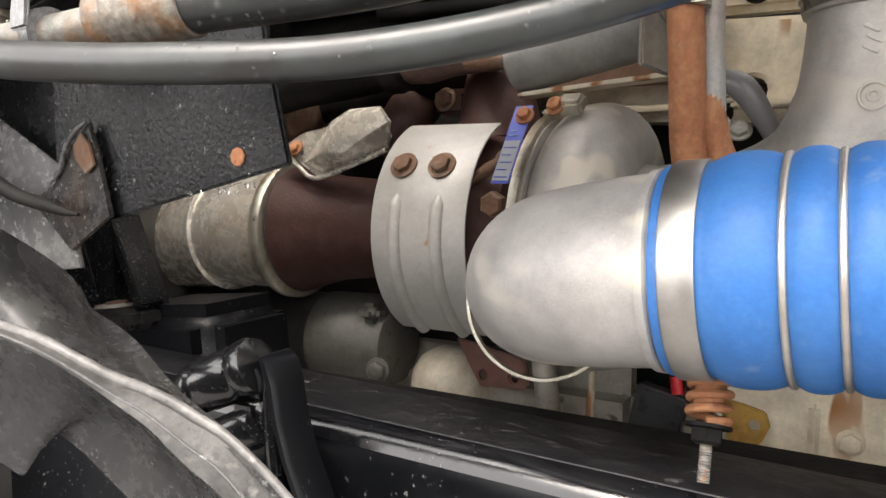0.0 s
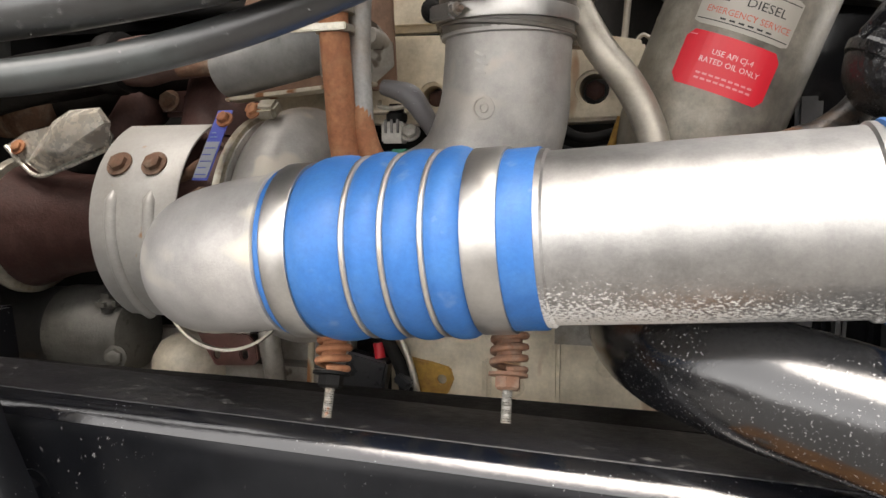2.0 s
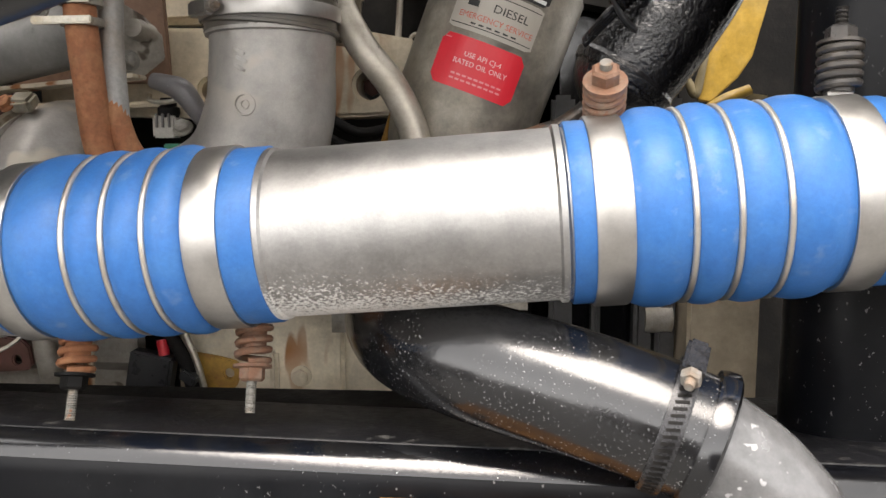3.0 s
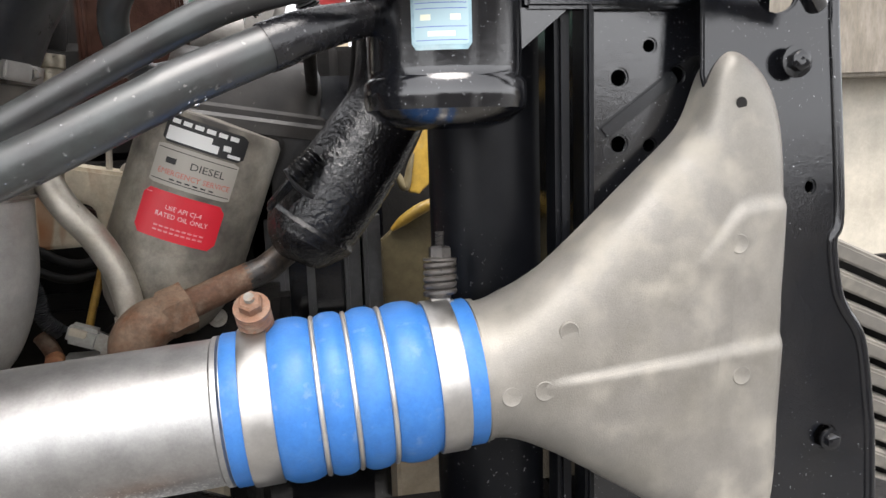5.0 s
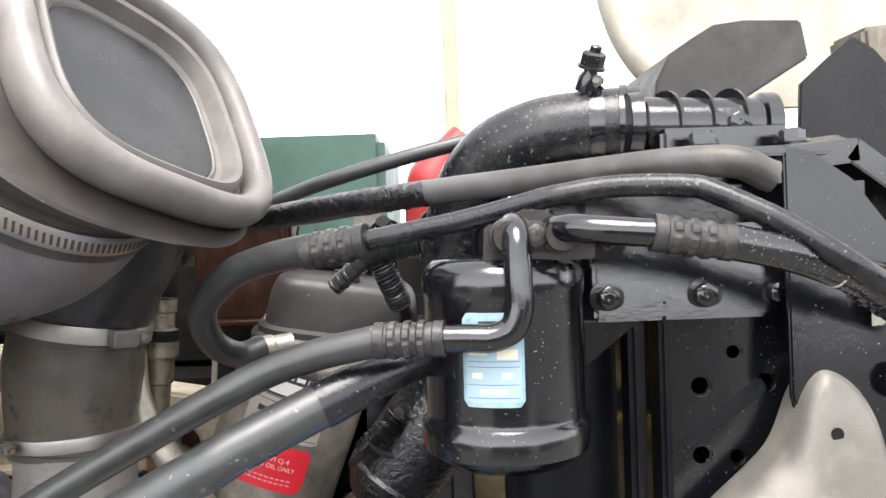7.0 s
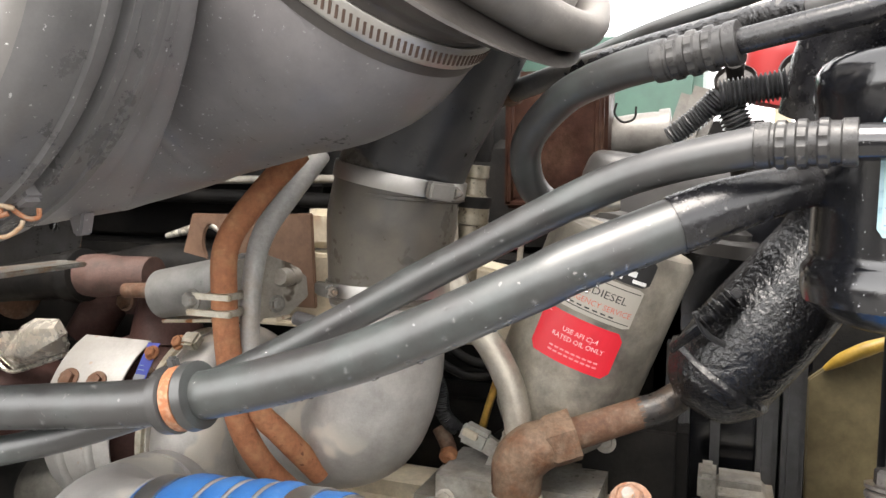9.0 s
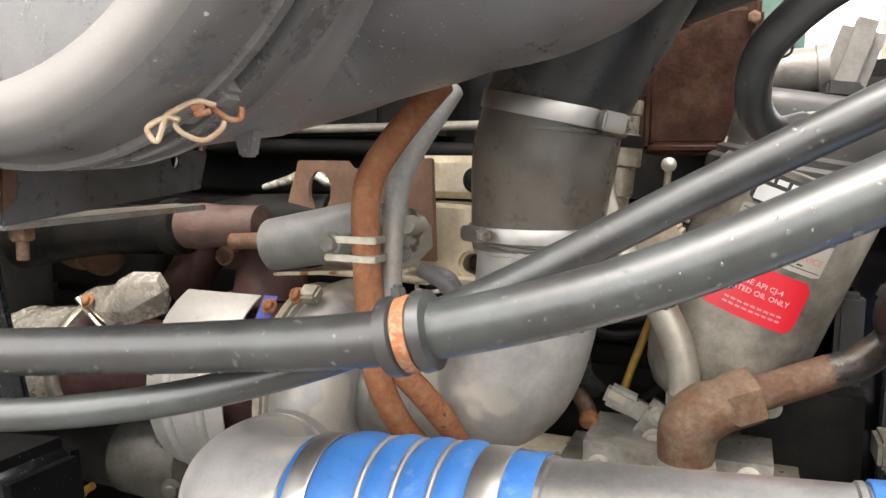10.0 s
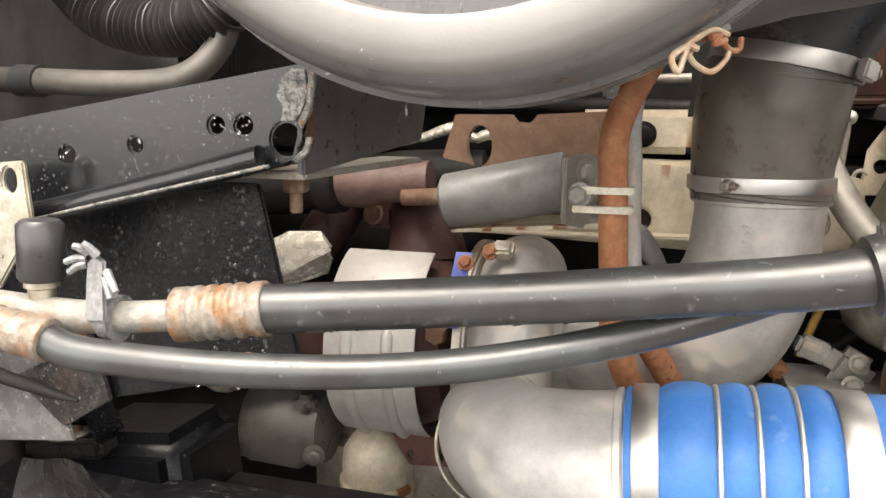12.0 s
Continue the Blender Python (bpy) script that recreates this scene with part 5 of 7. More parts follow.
part("brace", box((0.588, 0.4238, 1.492), (0.075, 0.004, 0.012), Euler((0, -0.62, 0)).to_matrix(), 0.0018), ARM_BLACK, shroud)
lower_box = part("lower_bracket", box((0.62, 0.47, 1.11), (0.10, 0.08, 0.14), bevel=0.01), BLACK)
tagged(lower_box, "black steel bracket below the cooler tank", "bracket")

POST_BLACK = stuff("post_paint", (0.0045, 0.005, 0.0065), 0.10, 0, (0.008, 0.008, 0.009), 0.5, 25, 0.1, 300, 0.03, (0.30, 0.31, 0.32), 600, 0.71, 0.35, 0.05, uneven=0.035, spec=0.60)
post = thing("radiator_post", (0.70, 0.38, 1.1), "glossy black steel radiator side post with bolt holes", "radiator post")
POST_EDGE = [(0.766, 1.02), (0.766, 1.20), (0.764, 1.243), (0.757, 1.300), (0.742, 1.327), (0.735, 1.345), (0.731, 1.382), (0.737, 1.401), (0.735, 1.48), (0.732, 1.554), (0.733, 1.590)]
part("post", plate([(0.680, 1.02)] + POST_EDGE + [(0.722, 1.588), (0.712, 1.606), (0.673, 1.660), (0.643, 1.682), (0.626, 1.686), (0.6225, 1.512), (0.632, 1.47), (0.65, 1.30)],
                   (0, 0.388 - 0.0999, 0.003), (1, 0, 0), (0, 0.0665, 0.9978), 0.006, [(0.712, 1.425, 0.004, 0.005), (0.725, 1.225, 0.009, 0.009), (0.684, 1.579, 0.020, 0.022)]), POST_BLACK, post)
part("edge", tube([(x, 0.389 + (z - 1.5) * 0.0665, z) for x, z in POST_EDGE], 0.005, 10), POST_BLACK, post)
part("return_flange", skin(bmesh.new(), [[(x - 0.001, y, z), (x + 0.002, y, z), (x + 0.002, 0.44, z), (x - 0.001, 0.44, z)] for x, y, z in ((x, 0.387 + (z - 1.5) * 0.0665, z) for x, z in POST_EDGE)]), POST_BLACK, post)
part("bolt", bolt((0.694, 0.381, 1.520), (0, -1, 0), 0.008, 0.006, 0.0125), POST_BLACK, post)
part("bolt", bolt((0.725, 0.364, 1.225), (0, -1, 0), 0.006, 0.005, 0.009), POST_BLACK, post)
strap = thing("stay_bar", (0.7, 0.45, 1.69), "black steel angle stay from the radiator top", "bar")
for (x0, z0), (x1, z1) in (((0.625, 1.683), (0.697, 1.690)), ((0.695, 1.690), (0.90, 1.535))):
    a_ = math.atan2(z1 - z0, x1 - x0)
    part("leg", box(((x0 + x1) / 2, 0.45, (z0 + z1) / 2), (math.hypot(x1 - x0, z1 - z0) + 0.004, 0.030, 0.004), Euler((0.35, -a_, 0)).to_matrix(), 0.001), BLACK, strap)
    part("web", box(((x0 + x1) / 2, 0.436, (z0 + z1) / 2 - 0.008), (math.hypot(x1 - x0, z1 - z0) + 0.004, 0.004, 0.018), Euler((0, -a_, 0)).to_matrix(), 0.001), BLACK, strap)
upper = thing("upper_mount", (0.62, 0.47, 1.68), "black radiator top mount with bolted flange plate", "bracket")
part("flange", plate([(0.55, 0.40), (0.66, 0.40), (0.67, 0.50), (0.56, 0.52)], (0, 0, 1.684), (1, 0, 0), (0, 1, 0), 0.007), BLACK, upper)
part("housing", lathe([(0, 0.022), (0, 0.0275), (0.010, 0.0285), (0.014, 0.0245), (0.105, 0.0235), (0.107, 0.0275), (0.118, 0.0275), (0.118, 0.02)], (0.540, 0.492, 1.711), (1, -0.02, -0.03), 32), BLACK, upper)
part("seat", box((0.605, 0.470, 1.694), (0.10, 0.05, 0.020), bevel=0.004), BLACK, upper)
for bx in (0.578, 0.644):
    part("bolt", bolt((bx, 0.425, 1.688), (0, 0, 1), 0.009, 0.008, 0.012), BLACK, upper)
part("bolt", bolt((0.585, 0.44, 1.685), (0, 0, 1), 0.010, 0.010, 0.014), BLACK, upper)
part("bolt", bolt((0.622, 0.47, 1.710), (0, -1, 0), 0.008, 0.006, 0.011), BLACK, upper)
for k in range(3):
    part("fin", lathe([(0, 0.026), (0, 0.030), (0.003, 0.030), (0.003, 0.026)], (0.570 + 0.026 * k, 0.492, 1.710), (1, 0.25, -0.03), 24), BLACK, upper)
top_tank = part("radiator_top_tank", box((0.60, 0.60, 1.642), (0.25, 0.32, 0.075), bevel=0.02), BLACK)
tagged(top_tank, "black radiator top tank", "radiator")
top_hose = thing("upper_radiator_hose", (0.47, 0.54, 1.65), "fat glossy black radiator hose curving down", "hose")
part("hose", tube([(0.40, 0.60, 1.60), (0.412, 0.585, 1.655), (0.436, 0.565, 1.694), (0.475, 0.545, 1.712), (0.52, 0.53, 1.716), (0.56, 0.52, 1.716)], 0.033, 28), TUBE_DUSTY, top_hose)
part("end_bead", lathe([(-0.004, 0.032), (-0.003, 0.0355), (0.003, 0.0355), (0.004, 0.032)], (0.547, 0.524, 1.716), (1, -0.25, 0), 28), BLACK, top_hose)
worm_clamp("hose_clamp", (0.525, 0.528, 1.716), (1, -0.2, 0), 0.0335, 0.15, "black painted worm-drive clamp on the radiator hose", BLACK)
tb = thing("radiator_hose_bolt", (0.515, 0.528, 1.75), "black painted clamp bolt standing on the radiator hose", "bolt")
part("stem", lathe([(0, 0.010), (0.012, 0.009), (0.016, 0.006), (0.02, 0.006)], (0.515, 0.52, 1.747), (0.2, -0.5, 1), 14), BLACK, tb)
part("nut", bolt((0.518, 0.511, 1.764), (0.2, -0.5, 1), 0.010, 0.012, 0.012, 0.004), BLACK, tb)

tank = thing("charge_cooler_tank", (0.56, 0.40, 1.2), "cast aluminium charge air cooler side tank flaring from the pipe", "tank")
rings = []
SEC = [(0.425, 1.345, 1.241, 0.052), (0.448, 1.3475, 1.2425, 0.0525), (0.466, 1.352, 1.243, 0.053), (0.485, 1.363, 1.237, 0.053), (0.51, 1.382, 1.224, 0.052), (0.542, 1.410, 1.204, 0.051), (0.575, 1.440, 1.183, 0.050),
       (0.60, 1.4625, 1.167, 0.049), (0.611, 1.4745, 1.156, 0.048), (0.6175, 1.486, 1.147, 0.047), (0.6225, 1.499, 1.138, 0.046), (0.628, 1.513, 1.128, 0.045), (0.635, 1.524, 1.115, 0.044), (0.644, 1.530, 1.10, 0.044),
       (0.655, 1.527, 1.08, 0.043), (0.667, 1.517, 1.07, 0.042), (0.676, 1.503, 1.065, 0.040), (0.6815, 1.488, 1.07, 0.036), (0.6845, 1.47, 1.08, 0.028), (0.6865, 1.44, 1.10, 0.016)]
CREASES = [((0.485, 1.2965), (0.549, 1.301), (0.594, 1.304), (0.64, 1.307), (0.69, 1.310)), ((0.603, 1.374), (0.621, 1.391), (0.634, 1.407), (0.643, 1.4135), (0.655, 1.4155), (0.69, 1.4165))]
def crease(x, z):
    """How far the pressed steps of the casting stand out: a shelf below each line, fading away from it."""
    out = 0.0
    for line in CREASES:
        for (x0, z0), (x1, z1) in zip(line, line[1:]):
            if x0 <= x < x1:
                d = (z0 + (z1 - z0) * (x - x0) / (x1 - x0) - z) * (x1 - x0) / math.hypot(x1 - x0, z1 - z0)
                start = min(1.0, (x - line[0][0]) / 0.03)
                u = max(0.0, min(1.0, (d + 0.0045) / 0.008))
                out += 0.0042 * start * u * u * (3 - 2 * u) * max(0.0, 1 - max(0.0, d) / 0.07)
    return out
def swell(x):
    return 2.0 + 2.0 * min(1, max(0, (x - 0.455) / 0.12))
rings = []
for a, hh in zip(spline([(x, zt, zb) for x, zt, zb, hy in SEC], 5), spline([(x, hy, 0) for x, zt, zb, hy in SEC], 5)):
    x, zt, zb, hy, e = a.x, a.y, a.z, hh.y, swell(a.x)
    zc, hz = (zt + zb) / 2, (zt - zb) / 2
    ring = []
    for k in range(121):
        q = math.sin(math.pi * (k / 120 - 0.5))
        q = 0.5 * q + 0.5 * (2 * k / 120 - 1)
        z = zc + hz * q
        ring.append((x, 0.406 - hy * max(0.0, 1 - abs(q) ** e) ** (1 / e) - crease(x, z), z))
    for k in range(1, 20):
        w = math.pi * k / 20
        c, s = math.cos(w), math.sin(w)
        ring.append((x, 0.406 + (hy if x < 0.47 else max(0.008, hy - (x - 0.47) * 1.6)) * s ** (2 / e), zc + hz * math.copysign(abs(c) ** (2 / e), c)))
    rings.append(ring)
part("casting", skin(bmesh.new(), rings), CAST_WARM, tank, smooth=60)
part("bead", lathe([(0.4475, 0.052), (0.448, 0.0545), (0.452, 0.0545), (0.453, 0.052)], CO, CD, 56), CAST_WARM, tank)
def on_tank(x, z, out=0.0):
    """A point of the tank's near face."""
    for (x0, t0, b0, h0), (x1, t1, b1, h1) in zip(SEC, SEC[1:]):
        if x0 <= x <= x1:
            f = (x - x0) / (x1 - x0)
            zt, zb, hy = t0 + (t1 - t0) * f, b0 + (b1 - b0) * f, h0 + (h1 - h0) * f
            e = swell(x)
            q = min(0.999, abs(z - (zt + zb) / 2) / ((zt - zb) / 2))
            return V((x, 0.406 - hy * (1 - q ** e) ** (1 / e) - crease(x, z) - out, z))
for bx, bz in ((0.4615, 1.290), (0.4855, 1.292), (0.638, 1.388), (0.643, 1.287), (0.505, 1.333)):
    part("boss", lathe([(-0.002, 0.0078), (0.0002, 0.0074), (0.0005, 0.0068), (0.0002, 0.0060), (0.0001, 0.0005)], on_tank(bx, bz), (0, -1, 0), 22), CAST_WARM, tank)
part("dent", lathe([(0.0002, 0.0045), (0.0004, 0.003), (0.0003, 0.0005)], on_tank(0.642, 1.490), (0, -1, 0.1), 14), GRIME_SHADE, tank, "small dark dent")
# ---- silver filter tank with labels ----
filt = thing("oil_separator", (0.19, 0.74, 1.3), "silver-painted engine canister carrying red and white labels", "canister")
FB, FT = V((0.166, 0.733, 1.305)), V((0.38, 0.0, 1)).normalized()
part("shell", lathe([(-0.035, 0.030), (-0.028, 0.048), (-0.012, 0.060), (0.01, 0.068), (0.035, 0.0735), (0.06, 0.0748), (0.195, 0.0748), (0.203, 0.070), (0.206, 0.001)], FB, FT, 56), stuff("canister_paint", (0.33, 0.30, 0.25), 0.42, 0.25, (0.21, 0.185, 0.145), 0.6, 10, 0.2, 500, 0.08, (0.035, 0.031, 0.027), 14, 0.46, mottle=0.45, spot_soft=0.22), filt)
FR = 0.0750
def print_on(name, bm, material, parent, label="", lift=0.0004):
    return part(name, wrap(bm, FB, FT, FR + lift, 0.0), material, parent, label, smooth=0)
LABEL_PALE = plain("label_pale_print", (0.70, 0.50, 0.50), 0.4)
red = print_on("red_label", sheet(-0.043, 0.043, 0.0735, 0.1215, corner=0.007), RED, filt, "red oil grade label", 0.0)
print_on("lettering", words("USE API CJ-4", 0.0068, 0.003, 0.1060, 0.0), LABEL_PALE, red)
print_on("lettering", words("RATED OIL ONLY", 0.0068, 0.003, 0.0980, 0.0), LABEL_PALE, red)
PINK = plain("label_fine_print", (0.68, 0.25, 0.26), 0.4)
for k in range(2):
    for u in range(9):
        print_on("print_bar", sheet(-0.022 + 0.0058 * u, -0.0178 + 0.0058 * u, 0.0855 - 0.0045 * k, 0.0873 - 0.0045 * k, 2), PINK, red)
print_on("print_bar", sheet(-0.040, -0.033, 0.1165, 0.1175, 2), PINK, red)
white = print_on("silver_label", sheet(-0.042, 0.044, 0.127, 0.168, corner=0.002), plain("label_silver", (0.38, 0.355, 0.31), 0.4), filt, "worn silver printed label", 0.0)
for v in (0.163, 0.131):
    print_on("print_bar", sheet(-0.040, 0.042, v, v + 0.0008, 10), INK, white)
print_on("lettering", words("DIESEL", 0.0105, 0.014, 0.1525, 0.0, stretch=1.15), INK, white)
print_on("print_bar", sheet(-0.029, -0.018, 0.1495, 0.1555, 3), INK, white)
print_on("lettering", words("EMERGENCY SERVICE", 0.0078, 0.003, 0.1405, 0.0), plain("label_red_ink", (0.50, 0.11, 0.07), 0.5), white)
for u in range(6):
    print_on("print_bar", sheet(-0.020 + 0.008 * u, -0.015 + 0.008 * u, 0.1335, 0.1350, 2), INK, white)
dark = print_on("black_label", sheet(-0.040, 0.046, 0.170, 0.198, corner=0.004), INK, filt, "black data plate with white fields", 0.0)
print_on("print_bar", sheet(-0.036, 0.018, 0.1725, 0.1805, 6), WHITE, dark)
print_on("print_bar", sheet(-0.036, 0.010, 0.1805, 0.1865, 6), WHITE, dark)
print_on("print_bar", sheet(0.022, 0.030, 0.178, 0.1835, 3), WHITE, dark)
print_on("print_bar", sheet(0.028, 0.042, 0.1725, 0.176, 3), WHITE, dark)
for u in range(6):
    print_on("print_bar", sheet(-0.034 + 0.012 * u, -0.025 + 0.012 * u, 0.190, 0.1945, 2), WHITE, dark)
silver = thing("silver_pipe", (0.13, 0.66, 1.28), "bent silver-painted steel pipe with bracket foot", "pipe")
part("pipe", tube([(0.055, 0.690, 1.52), (0.066, 0.672, 1.47), (0.092, 0.66, 1.42), (0.121, 0.657, 1.382), (0.140, 0.658, 1.343), (0.148, 0.66, 1.30), (0.150, 0.66, 1.265)], 0.0142, 20), stuff("pipe_silver", (0.48, 0.44, 0.37), 0.4, 0.6, (0.38, 0.34, 0.27), 0.5, 14, 0.15, 400, 0.08), silver)
part("collar", lathe([(0, 0.014), (0, 0.018), (0.01, 0.018), (0.01, 0.014)], (0.149, 0.66, 1.290), (0, 0, 1), 24), ENGINE_GREY, silver)
FLAKY = stuff("flaking_rust", (0.20, 0.135, 0.092), 0.7, 0.0, (0.15, 0.065, 0.032), 0.55, 40, 0.3, 220, 0.5, (0.30, 0.25, 0.19), 90, 0.62, mottle=0.4, spot_soft=0.15, spec=0.25)
rusty = thing("rusty_coolant_elbow", (0.2, 0.65, 1.25), "heavily rusted coolant pipe with elbow and hex union", "pipe")
part("pipe", tube([(0.335, 0.72, 1.40), (0.315, 0.70, 1.362), (0.285, 0.682, 1.338), (0.262, 0.6735, 1.3295)], [0.0145, 0.0145, 0.0150, 0.0152], 18), stuff("tarred_pipe", (0.03, 0.028, 0.027), 0.35, 0.1, (0.10, 0.07, 0.05), 0.5, 50, 0.3, 300, 0.3), rusty, "dark oily upper end")
part("pipe", tube([(0.266, 0.675, 1.331), (0.245, 0.6672, 1.3233), (0.225, 0.660, 1.316), (0.185, 0.645, 1.302)], [0.0151, 0.0154, 0.0155, 0.016], 18), RUST_BROWN, rusty, "brown rusted middle")
part("union", bolt((0.205, 0.651, 1.309), (-1, -0.4, -0.35), 0.0265, 0.030), FLAKY, rusty)
part("elbow", tube([(0.19, 0.646, 1.303), (0.168, 0.638, 1.294), (0.155, 0.636, 1.28), (0.152, 0.637, 1.262), (0.152, 0.638, 1.24)], [0.022, 0.0255, 0.026, 0.025, 0.023], 22), FLAKY, rusty)
part("base_collar", lathe([(0, 0.031), (0.006, 0.031), (0.010, 0.027), (0.02, 0.025)], (0.152, 0.638, 1.228), (0, 0, 1), 24), CAST_GREY, rusty)
foot = thing("water_pump_casting", (0.15, 0.70, 1.1), "grey cast pump housing under the rusty elbow", "engine part")
part("casting", box((0.14, 0.715, 1.19), (0.22, 0.14, 0.10), bevel=0.025), CAST_GREY, foot)
# Near-black box put where the gap beside the pump lies in shade.
part("recess", box((0.245, 0.775, 1.245), (0.12, 0.06, 0.11), bevel=0.012), GRIME_SHADE, foot, "dark box standing in for a shaded gap")
for bx, by, bz in ((0.222, 0.743, 1.272), (0.205, 0.662, 1.228), (0.075, 0.646, 1.225)):
    part("bolt", bolt((bx, by, bz), (0, -0.9, 0.35), 0.0075, 0.006, 0.011), ENGINE_GREY, foot)

sensor = thing("pressure_sensor", (0.10, 0.72, 1.25), "grey plastic sensor plug with a bolted metal body", "sensor")
part("plug", box((0.083, 0.722, 1.268), (0.034, 0.02, 0.022), Euler((0, 0.35, 0)).to_matrix(), 0.004), stuff("plug_grey", (0.42, 0.41, 0.37), 0.5, 0, (0.33, 0.32, 0.28), 0.5, 30, 0.1, 300, 0.05), sensor)
part("latch", box((0.080, 0.710, 1.274), (0.018, 0.006, 0.008), Euler((0, 0.35, 0)).to_matrix(), 0.001), ENGINE, sensor)
part("body", box((0.117, 0.718, 1.252), (0.046, 0.026, 0.040), Euler((0, 0.5, 0)).to_matrix(), 0.010), CAST_GREY, sensor)
part("bolt", bolt((0.118, 0.700, 1.238), (0, -1, 0.3), 0.008, 0.007, 0.011), CAST_GREY, sensor)
part("bolt", bolt((0.122, 0.702, 1.262), (0, -1, 0.3), 0.007, 0.006, 0.010), CAST_GREY, sensor)
loom = part("wiring_loom", tube([(0.06, 0.725, 1.272), (0.045, 0.72, 1.29), (0.04, 0.72, 1.32), (0.02, 0.73, 1.36)], 0.008, 14, 30, wave=lambda s: 0.0012 * math.sin(s * 2600)), PLASTIC_DARK)
tagged(loom, "black corrugated wiring loom", "wire loom")
stud = thing("rusty_stud", (0.05, 0.725, 1.24), "rust-orange pipe plug on a stub", "plug")
part("stub", tube([(0.035, 0.735, 1.268), (0.045, 0.730, 1.255), (0.05, 0.727, 1.245)], 0.009, 14), RUST_BROWN, stud)
part("plug", lathe([(0, 0.004), (0.001, 0.010), (0.010, 0.010), (0.014, 0.006), (0.014, 0.001)], (0.05, 0.727, 1.245), (0.1, -0.8, -0.4), 16), RUST, stud)
dip = part("dipstick_tube", tube([(0.11, 0.745, 1.36), (0.09, 0.75, 1.30), (0.075, 0.755, 1.25)], 0.0045, 12), YELLOW)
tagged(dip, "thin yellow-brown dipstick tube", "pipe")
for pts, r in (([(0.16, 0.74, 1.32), (0.13, 0.745, 1.285), (0.10, 0.75, 1.26)], 0.006), ([(0.03, 0.76, 1.36), (0.07, 0.765, 1.34), (0.12, 0.77, 1.35)], 0.006), ([(0.02, 0.75, 1.345), (0.06, 0.76, 1.325), (0.10, 0.77, 1.33)], 0.005)):
    w = part("small_line", tube(pts, r, 12), GRIME_SHADE)
    tagged(w, "thin dark engine line", "pipe", "small engine lines")
fitv = thing("vertical_fitting", (0.075, 0.72, 1.5), "dull brass and steel vertical coolant fitting", "fitting")
BRASS = stuff("dull_brass", (0.36, 0.32, 0.25), 0.35, 0.6, (0.22, 0.18, 0.12), 0.5, 30, 0.2, 300, 0.1)
part("elbow", tube([(0.077, 0.725, 1.572), (0.079, 0.724, 1.596), (0.074, 0.728, 1.615), (0.055, 0.74, 1.622)], [0.017, 0.0185, 0.0195, 0.018], 22), GRIME_SHADE, fitv)
part("body", lathe([(0, 0.0145), (0.045, 0.0145), (0.047, 0.017), (0.075, 0.017), (0.077, 0.0215), (0.105, 0.0215), (0.108, 0.016), (0.125, 0.0155), (0.127, 0.0175), (0.140, 0.0175)], (0.064, 0.725, 1.428), (0.085, 0, 1), 26), BRASS, fitv)
part("collar", lathe([(0, 0.0222), (0.006, 0.0228), (0.012, 0.0222)], (0.072, 0.725, 1.522), (0.085, 0, 1), 26), GRIME_SHADE, fitv)
# ---- radiator hoses ----
low_hose = thing("tarred_coolant_hose", (0.36, 0.6, 1.36), "tarry black coolant hose rising behind the canister", "hose")
part("hose", tube([(0.311, 0.64, 1.3515), (0.3125, 0.64, 1.3545), (0.317, 0.64, 1.361), (0.326, 0.64, 1.374), (0.340, 0.64, 1.393), (0.365, 0.64, 1.428), (0.392, 0.642, 1.465), (0.42, 0.645, 1.515), (0.43, 0.645, 1.60)], [0.006, 0.022, 0.034, 0.044, 0.047, 0.048, 0.045, 0.040, 0.038], 40, 14), TAR, low_hose)
part("end_ring", lathe([(-0.005, 0.040), (-0.004, 0.0475), (0.004, 0.0495), (0.008, 0.047)], (0.331, 0.64, 1.381), (0.57, 0, 0.82), 36), TAR, low_hose)
plug3 = thing("loom_plug", (0.31, 0.59, 1.43), "black ribbed wiring plug strapped to the tarry hose", "connector")
part("ribbed_boot", tube([(0.340, 0.592, 1.459), (0.329, 0.589, 1.449), (0.316, 0.586, 1.437)], 0.0085, 16, 24, wave=lambda s: 0.0016 * math.sin(s * 1500)), TAR, plug3)
part("tip", box((0.343, 0.592, 1.462), (0.008, 0.010, 0.008), Euler((0, -0.75, 0)).to_matrix(), 0.0015), PLASTIC_DARK, plug3)
for k in range(3):
    part("wire", tube([(0.318, 0.585 + 0.003 * k, 1.439 - 0.004 * k), (0.306, 0.589 + 0.003 * k, 1.426 - 0.003 * k), (0.294, 0.605, 1.412 - 0.002 * k)], 0.0027, 8), TAR, plug3)
part("strap", tube([(0.312, 0.582, 1.446), (0.322, 0.586, 1.428), (0.338, 0.600, 1.416)], 0.0026, 8), PLASTIC_DARK, plug3)
fan = thing("yellow_fan", (0.46, 0.75, 1.3), "yellow plastic fan blades behind the shroud", "fan")
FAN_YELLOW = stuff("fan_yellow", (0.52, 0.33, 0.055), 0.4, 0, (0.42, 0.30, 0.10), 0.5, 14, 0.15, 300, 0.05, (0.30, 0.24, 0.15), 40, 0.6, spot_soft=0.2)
# Dimmer beige copy of the fan yellow, with the blade's shade in it.
FAN_SHADED = stuff("fan_shaded_beige", (0.20, 0.165, 0.09), 0.45, 0, (0.15, 0.12, 0.065), 0.5, 14, 0.15, 300, 0.05)
part("blade", plate([(0.537, 1.515), (0.512, 1.476), (0.495, 1.443), (0.485, 1.385), (0.503, 1.382), (0.538, 1.415), (0.555, 1.442), (0.573, 1.514), (0.58, 1.561), (0.562, 1.562)], (0, 1.0, 0), (1, 0, 0), (0, 0, 1), 0.008, bevel=0.002), FAN_YELLOW, fan, "yellow moulded blade")
